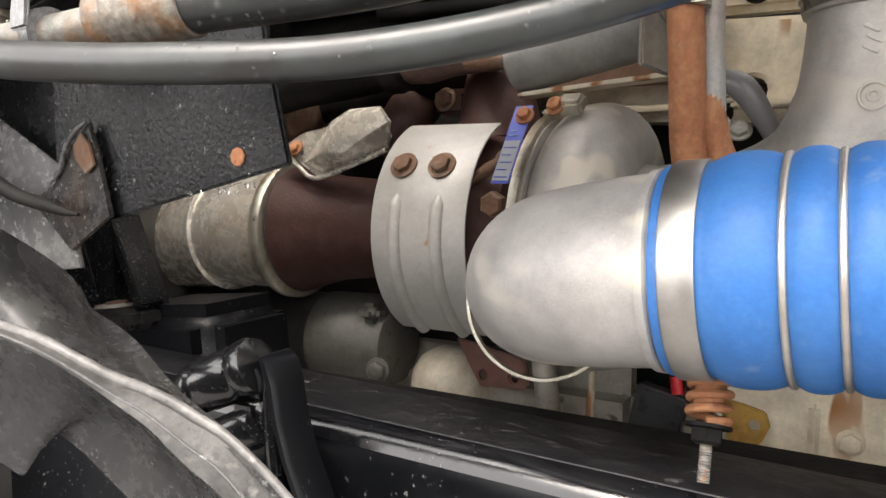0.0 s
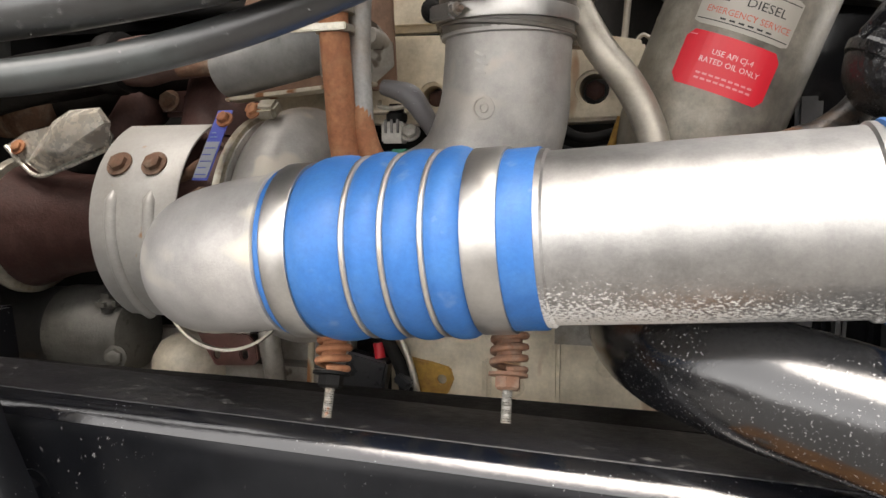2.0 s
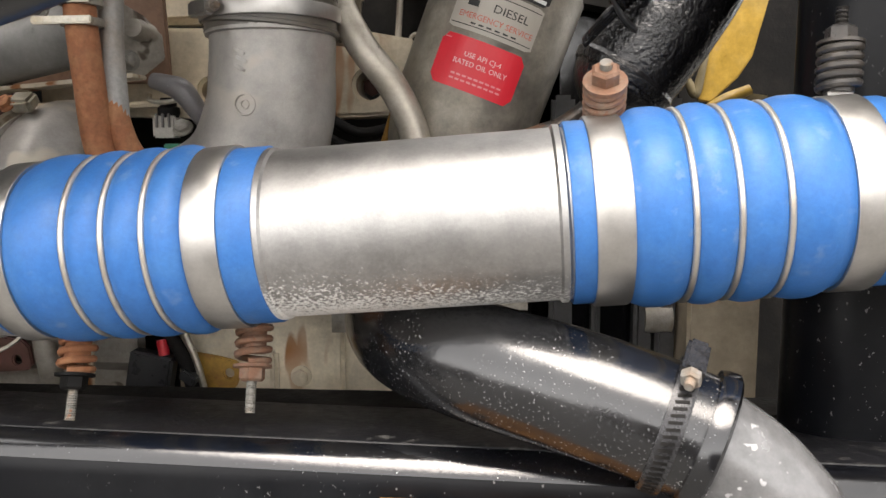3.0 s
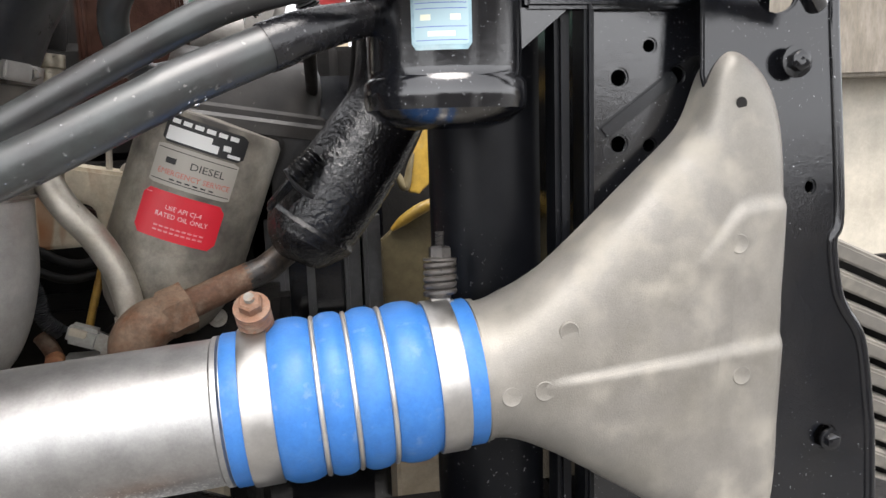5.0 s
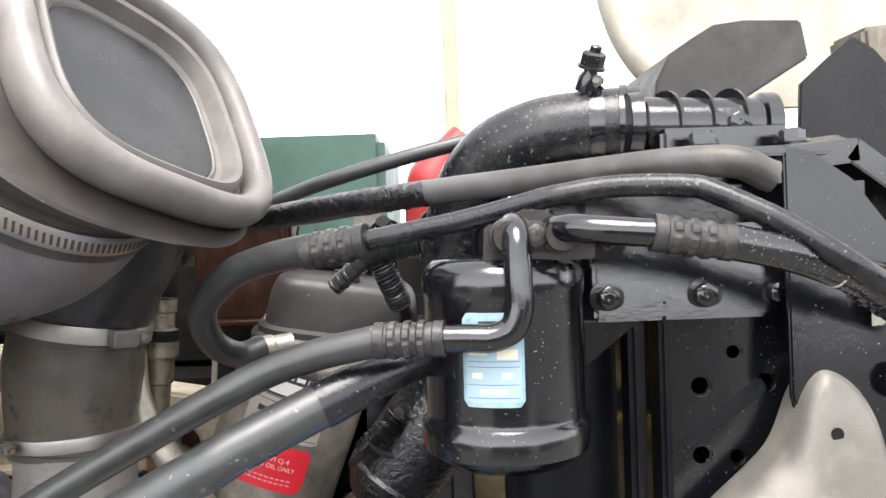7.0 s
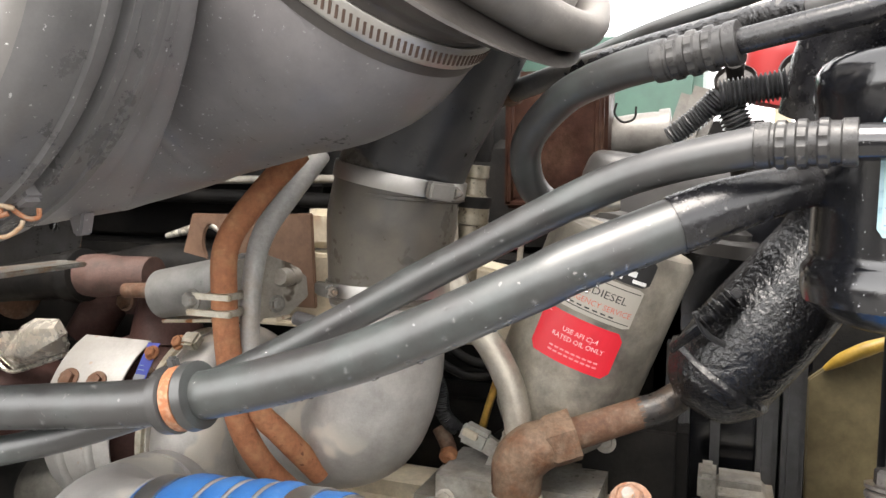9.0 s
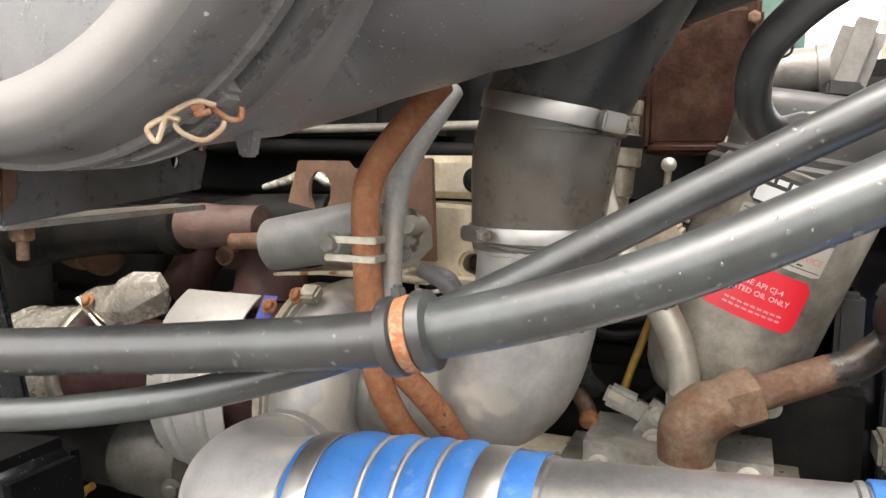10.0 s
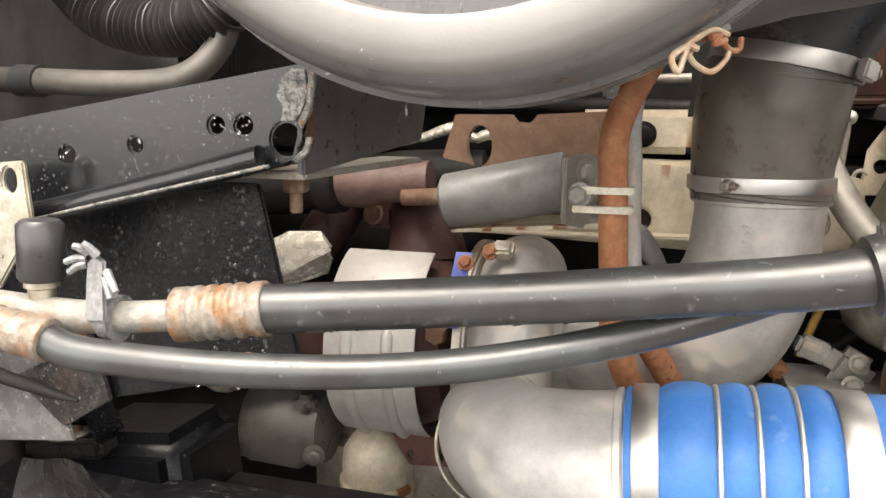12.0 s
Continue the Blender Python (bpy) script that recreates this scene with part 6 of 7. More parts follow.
part("blade_root", tube([(0.465, 0.994, 1.422), (0.472, 0.994, 1.407), (0.481, 0.994, 1.394), (0.489, 0.994, 1.425), (0.495, 0.994, 1.444)], [0.004, 0.006, 0.007, 0.005, 0.002], 10), FAN_SHADED, fan)
part("blade", plate([(0.424, 1.335), (0.450, 1.358), (0.50, 1.385), (0.53, 1.38), (0.53, 1.10), (0.428, 1.10)], (0, 0.85, 0), (1, 0, 0), (0, 0, 1), 0.008, bevel=0.002), FAN_SHADED, fan, "shaded yellow-beige blade")
part("blade_tip", tube([(0.440, 0.846, 1.349), (0.455, 0.844, 1.361), (0.478, 0.842, 1.375), (0.505, 0.842, 1.387)], [0.003, 0.007, 0.008, 0.006], 12), FAN_YELLOW, fan)
part("blade", plate([(0.388, 1.554), (0.429, 1.554), (0.425, 1.502), (0.384, 1.458), (0.376, 1.525)], (0, 1.0, 0), (1, 0, 0), (0, 0, 1), 0.008, bevel=0.002), FAN_YELLOW, fan)
fan_hub = thing("fan_drive", (0.42, 0.93, 0.9), "dark fan drive with grey belt guards behind the hoses", "fan drive")
# Hub and backing are dark boxes added to fill the space behind the hoses.
part("hub", box((0.345, 0.93, 1.22), (0.17, 0.20, 0.66), bevel=0.03), BLACK, fan_hub)
part("dark_backing", box((0.45, 1.20, 1.22), (0.60, 0.12, 0.80), bevel=0.03), GRIME_SHADE, fan_hub)
GUARD = stuff("guard_grey", (0.085, 0.085, 0.087), 0.45, 0.1, (0.06, 0.06, 0.06), 0.5, 20, 0.2, 300, 0.1)
for gx, gw in ((0.291, 0.026), (0.331, 0.010), (0.383, 0.020), (0.408, 0.022)):
    part("guard", box((gx, 0.805, 1.23), (gw, 0.03, 0.30), bevel=0.005), GUARD, fan_hub)
alt = thing("alternator_mount", (0.38, 0.84, 1.1), "pale grey accessory drive bracket", "bracket")
part("body", box((0.357, 0.77, 1.225), (0.065, 0.06, 0.04), bevel=0.012, seg=3), CAST_GREY, alt)
part("lug", box((0.325, 0.765, 1.238), (0.018, 0.05, 0.028), bevel=0.004), CAST_GREY, alt)
part("boss", lathe([(0, 0.017), (0.03, 0.017), (0.032, 0.012)], (0.385, 0.80, 1.13), (1, 0, 0), 20), CAST_GREY, alt)
tanp = part("rear_tan_panel", box((0.46, 0.79, 1.08), (0.075, 0.08, 0.26), bevel=0.004), stuff("tan_panel", (0.42, 0.36, 0.27), 0.6, 0, (0.34, 0.285, 0.21), 0.5, 10, 0.15, 300, 0.1))
tagged(tanp, "tan painted panel behind the charge pipe", "panel")

drain_pipe = thing("lower_radiator_pipe", (0.27, 0.38, 1.05), "fat glossy black coolant elbow spattered with drops", "pipe")
part("elbow", tube([(0.13, 0.62, 1.185), (0.14, 0.52, 1.19), (0.165, 0.455, 1.19), (0.21, 0.412, 1.186), (0.262, 0.388, 1.178), (0.305, 0.373, 1.168), (0.338, 0.364, 1.157)], [0.038, 0.038, 0.039, 0.039, 0.038, 0.037, 0.037], 34), ELBOW_BLACK, drain_pipe)
part("bare_pipe", tube([(0.318, 0.370, 1.165), (0.345, 0.362, 1.152), (0.372, 0.356, 1.130), (0.390, 0.353, 1.10), (0.398, 0.352, 1.04), (0.398, 0.352, 0.95)], 0.034, 30), stuff("wet_pipe", (0.24, 0.24, 0.245), 0.16, 0.3, (0.13, 0.13, 0.132), 0.4, 14, 0.1, 300, 0.04, (0.6, 0.6, 0.6), 130, 0.66, 0.4), drain_pipe)
part("lip", lathe([(-0.004, 0.037), (-0.004, 0.0405), (0.0, 0.042), (0.006, 0.042), (0.008, 0.039), (0.008, 0.034)], (0.340, 0.3635, 1.1565), (0.92, -0.24, -0.34), 36), BLACK, drain_pipe)
WET_CLAMP = stuff("wet_clamp", (0.045, 0.045, 0.048), 0.26, 0.3, (0.028, 0.028, 0.03), 0.5, 60, 0.2, 300, 0.1)
wet = worm_clamp("hose_clamp", (0.322, 0.368, 1.1628), (0.92, -0.24, -0.30), 0.0388, 0.35, "wet slotted worm-drive clamp on the coolant elbow", WET_CLAMP, 0.012)
slots(wet, (0.322, 0.368, 1.1628), (0.92, -0.24, -0.30), 0.0405, 64, 0.012, GRIME_SHADE)

# ---- chassis rail and what hangs on it ----
rail = thing("chassis_rail", (0.0, 0.40, 1.0), "glossy black chassis rail splashed with grey road salt", "chassis rail")
prof = [(0.52, 1.119), (0.46, 1.129), (0.418, 1.1335), (0.4085, 1.1325), (0.400, 1.1285), (0.3945, 1.121), (0.392, 1.110), (0.392, 0.90), (0.395, 0.888), (0.405, 0.884), (0.52, 0.884), (0.52, 0.894), (0.405, 0.894), (0.400, 0.90), (0.400, 1.108), (0.404, 1.117), (0.412, 1.1225), (0.52, 1.111)]
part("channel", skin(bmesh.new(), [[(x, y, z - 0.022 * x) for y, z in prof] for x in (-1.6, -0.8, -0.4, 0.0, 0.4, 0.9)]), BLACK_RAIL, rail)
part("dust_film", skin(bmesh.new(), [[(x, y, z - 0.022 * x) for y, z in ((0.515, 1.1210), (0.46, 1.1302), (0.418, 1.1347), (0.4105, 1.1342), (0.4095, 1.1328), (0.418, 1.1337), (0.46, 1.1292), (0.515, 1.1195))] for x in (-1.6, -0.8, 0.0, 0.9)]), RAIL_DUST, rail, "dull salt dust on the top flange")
for bx, bz in ((-0.34, 1.02), (-0.30, 1.07), (-0.26, 1.02), (0.02, 1.0), (0.06, 1.0)):
    part("bolt", bolt((bx, 0.392, bz), (0, -1, 0), 0.011, 0.009, 0.016), BLACK_RAIL, rail)
# Glossier strip added over the fold so that it shows a reflected streak.
part("gloss_edge", skin(bmesh.new(), [[(x, y, z - 0.022 * x) for y, z in ((0.4095, 1.1336), (0.4025, 1.1308), (0.3965, 1.1255), (0.3932, 1.1195), (0.3938, 1.1190), (0.3990, 1.1260), (0.4095, 1.1326))] for x in (-1.6, -0.8, 0.0, 0.9)]), BLACK, rail, "glossy strip added on the rounded edge for a bright streak")
liner_panel = part("inner_rail_liner", box((-0.3, 0.56, 0.98), (2.4, 0.05, 0.26), bevel=0.004), GRIME_SHADE)
tagged(liner_panel, "dark inner flange liner behind the chassis rail", "chassis rail")
ob_plate = thing("rusty_bracket", (0.22, 0.42, 1.09), "flat orange-rusted bracket with holes", "bracket")
part("plate", plate([(0.145, 0.345), (0.315, 0.345), (0.315, 0.391), (0.148, 0.391)], (0, 0, 1.103), (1, 0, 0), (0, 1, 0), 0.005, [(0.18, 0.38, 0.009, 0.008), (0.28, 0.38, 0.007, 0.006)]), stuff("orange_rust", (0.34, 0.16, 0.05), 0.7, 0, (0.15, 0.07, 0.035), 0.5, 60, 0.3, 260, 0.3, (0.03, 0.025, 0.02), 70, 0.58, spot_soft=0.12), ob_plate)

damper = thing("mount_bushing", (-0.34, 0.35, 1.0), "wet black suspension bushing on a cast bracket", "bushing")
BA = V((0.065, 0.004, 0.028)).normalized()
part("bush", lathe([(-0.030, 0.006), (-0.030, 0.0165), (-0.024, 0.0175), (-0.021, 0.0175), (-0.019, 0.0160), (-0.016, 0.0160), (-0.014, 0.0180), (0.012, 0.0185), (0.014, 0.0170), (0.017, 0.0170), (0.019, 0.0190), (0.026, 0.0195), (0.030, 0.0180), (0.032, 0.010)], (-0.358, 0.350, 1.172), BA, 32), ELBOW_BLACK, damper)
part("stud", lathe([(0, 0.008), (0.006, 0.012), (0.014, 0.0125), (0.016, 0.010), (0.026, 0.0105), (0.028, 0.006)], V((-0.358, 0.350, 1.172)) - BA * 0.030, -BA, 16), BLACK, damper)
part("web", skin(bmesh.new(), [[(x + w * 0.5, 0.340 + d, z) for w, d in ((-t, 0.004), (-t * 0.5, 0), (t * 0.4, 0), (t, 0.004), (t, 0.028), (-t, 0.028))] for x, z, t in ((-0.318, 1.193, 0.004), (-0.315, 1.188, 0.008), (-0.311, 1.176, 0.009), (-0.307, 1.154, 0.008), (-0.299, 1.129, 0.008), (-0.289, 1.107, 0.009), (-0.27, 1.06, 0.011), (-0.245, 0.99, 0.014))]), BLACK_RAIL, damper, smooth=50)
part("rib", tube([(-0.322, 0.355, 1.184), (-0.319, 0.352, 1.150), (-0.316, 0.352, 1.10), (-0.310, 0.354, 1.0)], 0.006, 10), ELBOW_BLACK, damper)
part("lower_bush", lathe([(-0.028, 0.006), (-0.028, 0.011), (-0.02, 0.013), (0.02, 0.0145), (0.026, 0.012)], (-0.350, 0.346, 1.136), BA, 24), ELBOW_BLACK, damper)
part("bolt", bolt((-0.305, 0.341, 1.08), (0, -1, 0), 0.008, 0.007, 0.012), BLACK, damper)
part("link", box((-0.335, 0.352, 1.152), (0.03, 0.02, 0.03), bevel=0.008, seg=3), ELBOW_BLACK, damper)
cradle = thing("cab_mount_bracket", (-0.6, 0.47, 1.15), "black bracket with a rusted bolt hole", "bracket")
part("base", box((-0.652, 0.505, 1.160), (0.10, 0.06, 0.022), Euler((0, -0.12, 0)).to_matrix(), 0.006), stuff("cradle_grey", (0.022, 0.021, 0.021), 0.35, 0.1, (0.04, 0.037, 0.034), 0.5, 25, 0.3, 300, 0.15), cradle)
part("side", plate([(-0.735, 1.235), (-0.728, 1.240), (-0.698, 1.170), (-0.705, 1.160)], (0, 0.475, 0), (1, 0, 0), (0, 0, 1), 0.03), BLACK_DUSTY, cradle)
part("side", plate([(-0.650, 1.265), (-0.636, 1.262), (-0.598, 1.182), (-0.606, 1.172)], (0, 0.475, 0), (1, 0, 0), (0, 0, 1), 0.03), BLACK_DUSTY, cradle)
part("back", plate([(-0.73, 1.25), (-0.645, 1.265), (-0.602, 1.175), (-0.70, 1.165)], (0, 0.505, 0), (1, 0, 0), (0, 0, 1), 0.01), BLACK_DUSTY, cradle)
part("rib", box((-0.662, 0.500, 1.215), (0.006, 0.012, 0.07), bevel=0.002), BLACK, cradle)
part("washer", lathe([(0, 0.010), (0, 0.022), (0.003, 0.022), (0.003, 0.010)], (-0.650, 0.490, 1.1725), (-0.12, 0, 1), 22), RUST_PALE, cradle, "pale washer")
part("rust_ring", lathe([(0, 0.004), (0, 0.012), (0.004, 0.012), (0.005, 0.004)], (-0.650, 0.490, 1.1735), (-0.12, 0, 1), 20), RUST_BROWN, cradle)
part("block", box((-0.588, 0.545, 1.110), (0.155, 0.13, 0.135), Euler((0, -0.1, 0)).to_matrix(), 0.022, seg=3), BLACK_RAIL, cradle)

STARTER_NOSE = stuff("starter_nose", (0.13, 0.125, 0.11), 0.5, 0.1, (0.08, 0.075, 0.065), 0.5, 16, 0.3, 300, 0.15, (0.05, 0.045, 0.04), 60, 0.6)
starter = thing("starter_motor", (-0.6, 0.70, 1.05), "dark starter motor with a grey cast nose", "starter")
part("nose", lathe([(-0.05, 0.05), (-0.045, 0.056), (0.02, 0.058), (0.03, 0.05), (0.055, 0.046), (0.06, 0.03)], (-0.53, 0.74, 1.105), (1, 0, 0), 32), STARTER_NOSE, starter)
part("body", lathe([(-0.30, 0.05), (-0.29, 0.053), (0, 0.053)], (-0.575, 0.74, 1.105), (1, 0, 0), 32), stuff("starter_body", (0.022, 0.022, 0.022), 0.45, 0.0, (0.05, 0.046, 0.04), 0.4, 14, 0.2, 300, 0.1), starter)
part("terminal", tube([(-0.627, 0.69, 1.05), (-0.615, 0.688, 1.062), (-0.605, 0.69, 1.069)], 0.005, 10), YELLOW, starter, "yellow terminal boot")
part("lug", box((-0.49, 0.705, 1.148), (0.03, 0.03, 0.024), bevel=0.009, seg=3), STARTER_NOSE, starter)
part("bolt", bolt((-0.475, 0.695, 1.085), (0.3, -1, 0), 0.010, 0.008, 0.014), STARTER_NOSE, starter)
dome = thing("oil_filter_dome", (-0.40, 0.775, 0.98), "cream-painted rounded filter housing", "filter")
part("housing", lathe([(0.047, 0.002), (0.045, 0.018), (0.036, 0.034), (0.020, 0.044), (0.0, 0.047), (-0.10, 0.048)], (-0.413, 0.755, 1.060), (0, -0.1, 1), 32), stuff("dome_cream", (0.58, 0.52, 0.41), 0.45, 0, (0.50, 0.44, 0.34), 0.5, 20, 0.15, 300, 0.08), dome)
part("collar", lathe([(0, 0.046), (0.002, 0.051), (0.012, 0.051), (0.014, 0.046)], (-0.413, 0.757, 1.028), (0, -0.1, 1), 32), ENGINE, dome)
pl = thing("maroon_bracket", (-0.34, 0.72, 1.09), "dark red bracket strap with two holes", "bracket")
part("plate", plate([(-0.392, 1.125), (-0.314, 1.112), (-0.306, 1.104), (-0.303, 1.084), (-0.310, 1.077), (-0.361, 1.073), (-0.372, 1.090)], (0, 0.729, 0), (1, 0, 0), (0, 0, 1), 0.006, [(-0.321, 1.089, 0.005, 0.006), (-0.359, 1.087, 0.005, 0.006)]), stuff("dull_maroon", (0.17, 0.075, 0.06), 0.5, 0.1, (0.13, 0.065, 0.05), 0.5, 30, 0.2, 300, 0.1), pl)
ecu = thing("black_relay_box", (-0.18, 0.76, 1.03), "small black plastic box with a red cable end", "box")
part("box", box((-0.1685, 0.735, 1.066), (0.050, 0.02, 0.066), Euler((0, 0.20, 0)).to_matrix(), 0.003), PLASTIC_DARK, ecu)
part("boot", tube([(-0.150, 0.728, 1.115), (-0.147, 0.726, 1.098)], 0.006, 12), RED, ecu)
gask = thing("yellow_gasket_plate", (-0.11, 0.79, 1.03), "yellow-brown zinc bracket plate with bolt holes", "bracket")
part("plate", plate([(-0.139, 1.085), (-0.121, 1.098), (-0.09, 1.093), (-0.070, 1.088), (-0.066, 1.075), (-0.072, 1.060), (-0.085, 1.045), (-0.078, 1.0), (-0.146, 0.99), (-0.146, 1.025), (-0.134, 1.046), (-0.128, 1.065)], (0, 0.741, 0), (1, 0, 0), (0, 0, 1), 0.005, [(-0.128, 1.028, 0.006, 0.006), (-0.080, 1.074, 0.0055, 0.0055)]), YELLOW, gask)
harness = thing("cable_harness", (-0.12, 0.74, 1.05), "dark wiring harness with pale connectors", "wire loom")
part("cable", tube([(-0.15, 0.735, 1.13), (-0.125, 0.730, 1.09), (-0.115, 0.728, 1.05), (-0.105, 0.730, 1.0)], 0.008, 12), GRIME_SHADE, harness)
part("cable", tube([(-0.13, 0.735, 1.13), (-0.112, 0.730, 1.09), (-0.10, 0.728, 1.04), (-0.09, 0.730, 1.0)], 0.004, 10), ZINC, harness)
part("connector", box((-0.118, 0.722, 1.075), (0.02, 0.014, 0.012), Euler((0, 0.6, 0)).to_matrix(), 0.002), PLASTIC_DARK, harness)
part("connector", box((-0.11, 0.722, 1.035), (0.018, 0.014, 0.02), Euler((0, 0.3, 0)).to_matrix(), 0.002), PLASTIC, harness)
plug2 = thing("grey_sensor", (-0.05, 0.66, 1.34), "grey wiring plug with frayed foil sleeve beside the elbow", "sensor")
part("plug", box((-0.1155, 0.695, 1.346), (0.024, 0.018, 0.022), bevel=0.002), stuff("plug_pale", (0.50, 0.48, 0.43), 0.5, 0, (0.36, 0.34, 0.29), 0.5, 30, 0.1, 300, 0.05), plug2)
for k in range(3):
    part("rib", box((-0.122 + 0.0065 * k, 0.685, 1.352), (0.002, 0.004, 0.014), bevel=0.0005), PLASTIC_PALE, plug2)
part("collar", lathe([(0, 0.009), (0.004, 0.011), (0.010, 0.011), (0.012, 0.008), (0.02, 0.008)], (-0.114, 0.697, 1.355), (0, 0, 1), 18), GRIME_SHADE, plug2)
part("wire_bail", tube([(-0.130, 0.69, 1.378), (-0.128, 0.686, 1.372), (-0.114, 0.684, 1.370), (-0.102, 0.688, 1.372)], 0.0025, 8), ZINC, plug2)
part("sleeve", tube([(-0.126, 0.69, 1.392), (-0.110, 0.688, 1.388), (-0.095, 0.688, 1.381), (-0.080, 0.69, 1.360), (-0.066, 0.70, 1.334)], [0.008, 0.010, 0.012, 0.010, 0.008], 12), PLASTIC, plug2, "split grey cable sleeve")
part("flange", plate([(-0.108, 1.330), (-0.084, 1.328), (-0.082, 1.340), (-0.090, 1.352), (-0.102, 1.350)], (0, 0.695, 0), (1, 0, 0), (0, 0.3, 1), 0.005), CAST_GREY, plug2)
part("bolt", bolt((-0.095, 0.686, 1.344), (0, -0.8, 0.6), 0.008, 0.006, 0.010), CAST_GREY, plug2)
part("green_tag", box((-0.108, 0.69, 1.326), (0.016, 0.01, 0.006), bevel=0.001), plain("tag_green", (0.03, 0.22, 0.13), 0.5), plug2, "small green seal")

# ---- cab side: rails, plates and the wheel-arch liner ----
arm = thing("support_arm", (-0.4, 0.34, 1.45), "black-painted pressed steel arm with drilled holes, wet", "bracket")
part("face", plate([(x, z - 1.47) for x, z in ((-0.287, 1.526), (-0.30, 1.530), (-0.56, 1.490), (-0.66, 1.47), (-0.66, 1.40), (-0.53, 1.418), (-0.318, 1.464), (-0.302, 1.470))], (0, 0.334, 1.47), (1, 0, 0), (0, 0.02, 1), 0.005,
                   [(x, z - 1.47, r, r) for x, z, r in ((-0.339, 1.491, 0.0065), (-0.36, 1.491, 0.006), (-0.425, 1.477, 0.0055), (-0.484, 1.469, 0.0065), (-0.308, 1.482, 0.011))]), ARM_BLACK, arm)
part("flange", plate([(-0.66, 1.398), (-0.53, 1.418), (-0.318, 1.464), (-0.318, 1.470), (-0.53, 1.424), (-0.66, 1.404)], (0, 0.322, 0), (1, 0, 0), (0, 0, 1), 0.04), ARM_BLACK, arm)
part("lower_fold", tube([(-0.66, 0.326, 1.403), (-0.53, 0.326, 1.422), (-0.42, 0.327, 1.446), (-0.322, 0.327, 1.470)], 0.0088, 14), ARM_BLACK, arm, "rolled lower edge")
CRUST = stuff("chipped_zinc", (0.34, 0.33, 0.31), 0.3, 0.4, (0.09, 0.085, 0.08), 0.5, 120, 0.3, 330, 0.9, (0.26, 0.13, 0.06), 150, 0.63, mottle=0.6, uneven=0.3)
part("chipped_end", plate([(x, z - 1.47) for x, z in ((-0.311, 1.520), (-0.303, 1.5275), (-0.293, 1.5265), (-0.291, 1.512), (-0.296, 1.500), (-0.300, 1.494), (-0.311, 1.494), (-0.309, 1.503), (-0.314, 1.510))], (0, 0.3325, 1.47), (1, 0, 0), (0, 0.02, 1), 0.003, bevel=0.0005), CRUST, arm, "flaked zinc patch")
part("chipped_end", plate([(x, z - 1.47) for x, z in ((-0.290, 1.527), (-0.285, 1.524), (-0.289, 1.500), (-0.296, 1.489), (-0.298, 1.493), (-0.292, 1.506))], (0, 0.3315, 1.47), (1, 0, 0), (0, 0.02, 1), 0.004, bevel=0.0006), CRUST, arm, "flaked zinc edge")
part("chipped_end", plate([(x, z - 1.47) for x, z in ((-0.288, 1.484), (-0.291, 1.474), (-0.300, 1.467), (-0.303, 1.470), (-0.295, 1.476), (-0.292, 1.484))], (0, 0.3320, 1.47), (1, 0, 0), (0, 0.02, 1), 0.003, bevel=0.0006), CRUST, arm, "flaked zinc edge")
part("bare_edge", tube([(-0.66, 0.319, 1.3985), (-0.53, 0.319, 1.4185), (-0.42, 0.319, 1.442), (-0.312, 0.319, 1.4655)], 0.0013, 8), CRUST, arm, "bare worn lower edge")
part("bolt", bolt((-0.325, 0.379, 1.4555), (0, 0, -1), 0.0095, 0.010, 0.0125, 0.014), RUST_BROWN, arm)
cross = thing("cross_channel", (-0.33, 0.45, 1.48), "dark grey pressed channel behind the arm", "bracket")
part("face", plate([(0, 0), (0.20, -0.01), (0.19, -0.045), (0, -0.07)], (-0.30, 0.345, 1.528), (0.1, 0.99, -0.02), (0, 0, 1), 0.006, [(0.16, -0.018, 0.004, 0.008)]), stuff("channel_grey", (0.09, 0.09, 0.092), 0.35, 0.2, (0.06, 0.058, 0.055), 0.5, 16, 0.2, 300, 0.08), cross)
part("edge", tube([(-0.283, 0.54, 1.52), (-0.287, 0.535, 1.48)], 0.003, 8), RUST_BROWN, cross)
part("lower_flange", plate([(0, 0), (0.20, 0.004), (0.20, 0.045), (0, 0.06)], (-0.300, 0.345, 1.460), (0.1, 0.99, 0.02), (-1, 0.1, 0), 0.005), RUST_PALE, cross, "rust-stained lower flange")
part("rusty_fold", plate([(0, 0.002), (0.014, 0.0), (0.012, -0.05), (0.0, -0.062)], (-0.2985, 0.343, 1.529), (0.22, 0.97, 0), (0, 0, 1), 0.003), RUST_BROWN, cross, "rusted front fold")
PLATE_ROUGH = stuff("rough_plate", (0.0045, 0.005, 0.0062), 0.24, 0, (0.010, 0.0105, 0.012), 0.5, 22, 0.2, 300, 0.35, (0.16, 0.165, 0.165), 420, 0.66, 0.4, spot_soft=0.12, rough_var=0.12, spec=0.24)
pb = thing("black_side_plate", (-0.42, 0.37, 1.3), "rough black textured steel plate with white flecks", "plate")
part("sheet", plate([(-0.56, 1.45), (-0.56, 1.26), (-0.49, 1.272), (-0.318, 1.312), (-0.332, 1.37), (-0.35, 1.45)], (0, 0.370, 0), (1, 0, 0), (0, 0, 1), 0.005), PLATE_ROUGH, pb)
part("sheet", plate([(-0.664, 1.45), (-0.664, 1.24), (-0.562, 1.262), (-0.562, 1.45)], (0, 0.385, 0), (1, 0, 0), (0, 0, 1), 0.005), PLATE_ROUGH, pb)
part("chip", lathe([(0, 0.0065), (0.001, 0.006), (0.001, 0.001)], (-0.362, 0.3695, 1.317), (0, -1, 0), 9), RUST, pb)
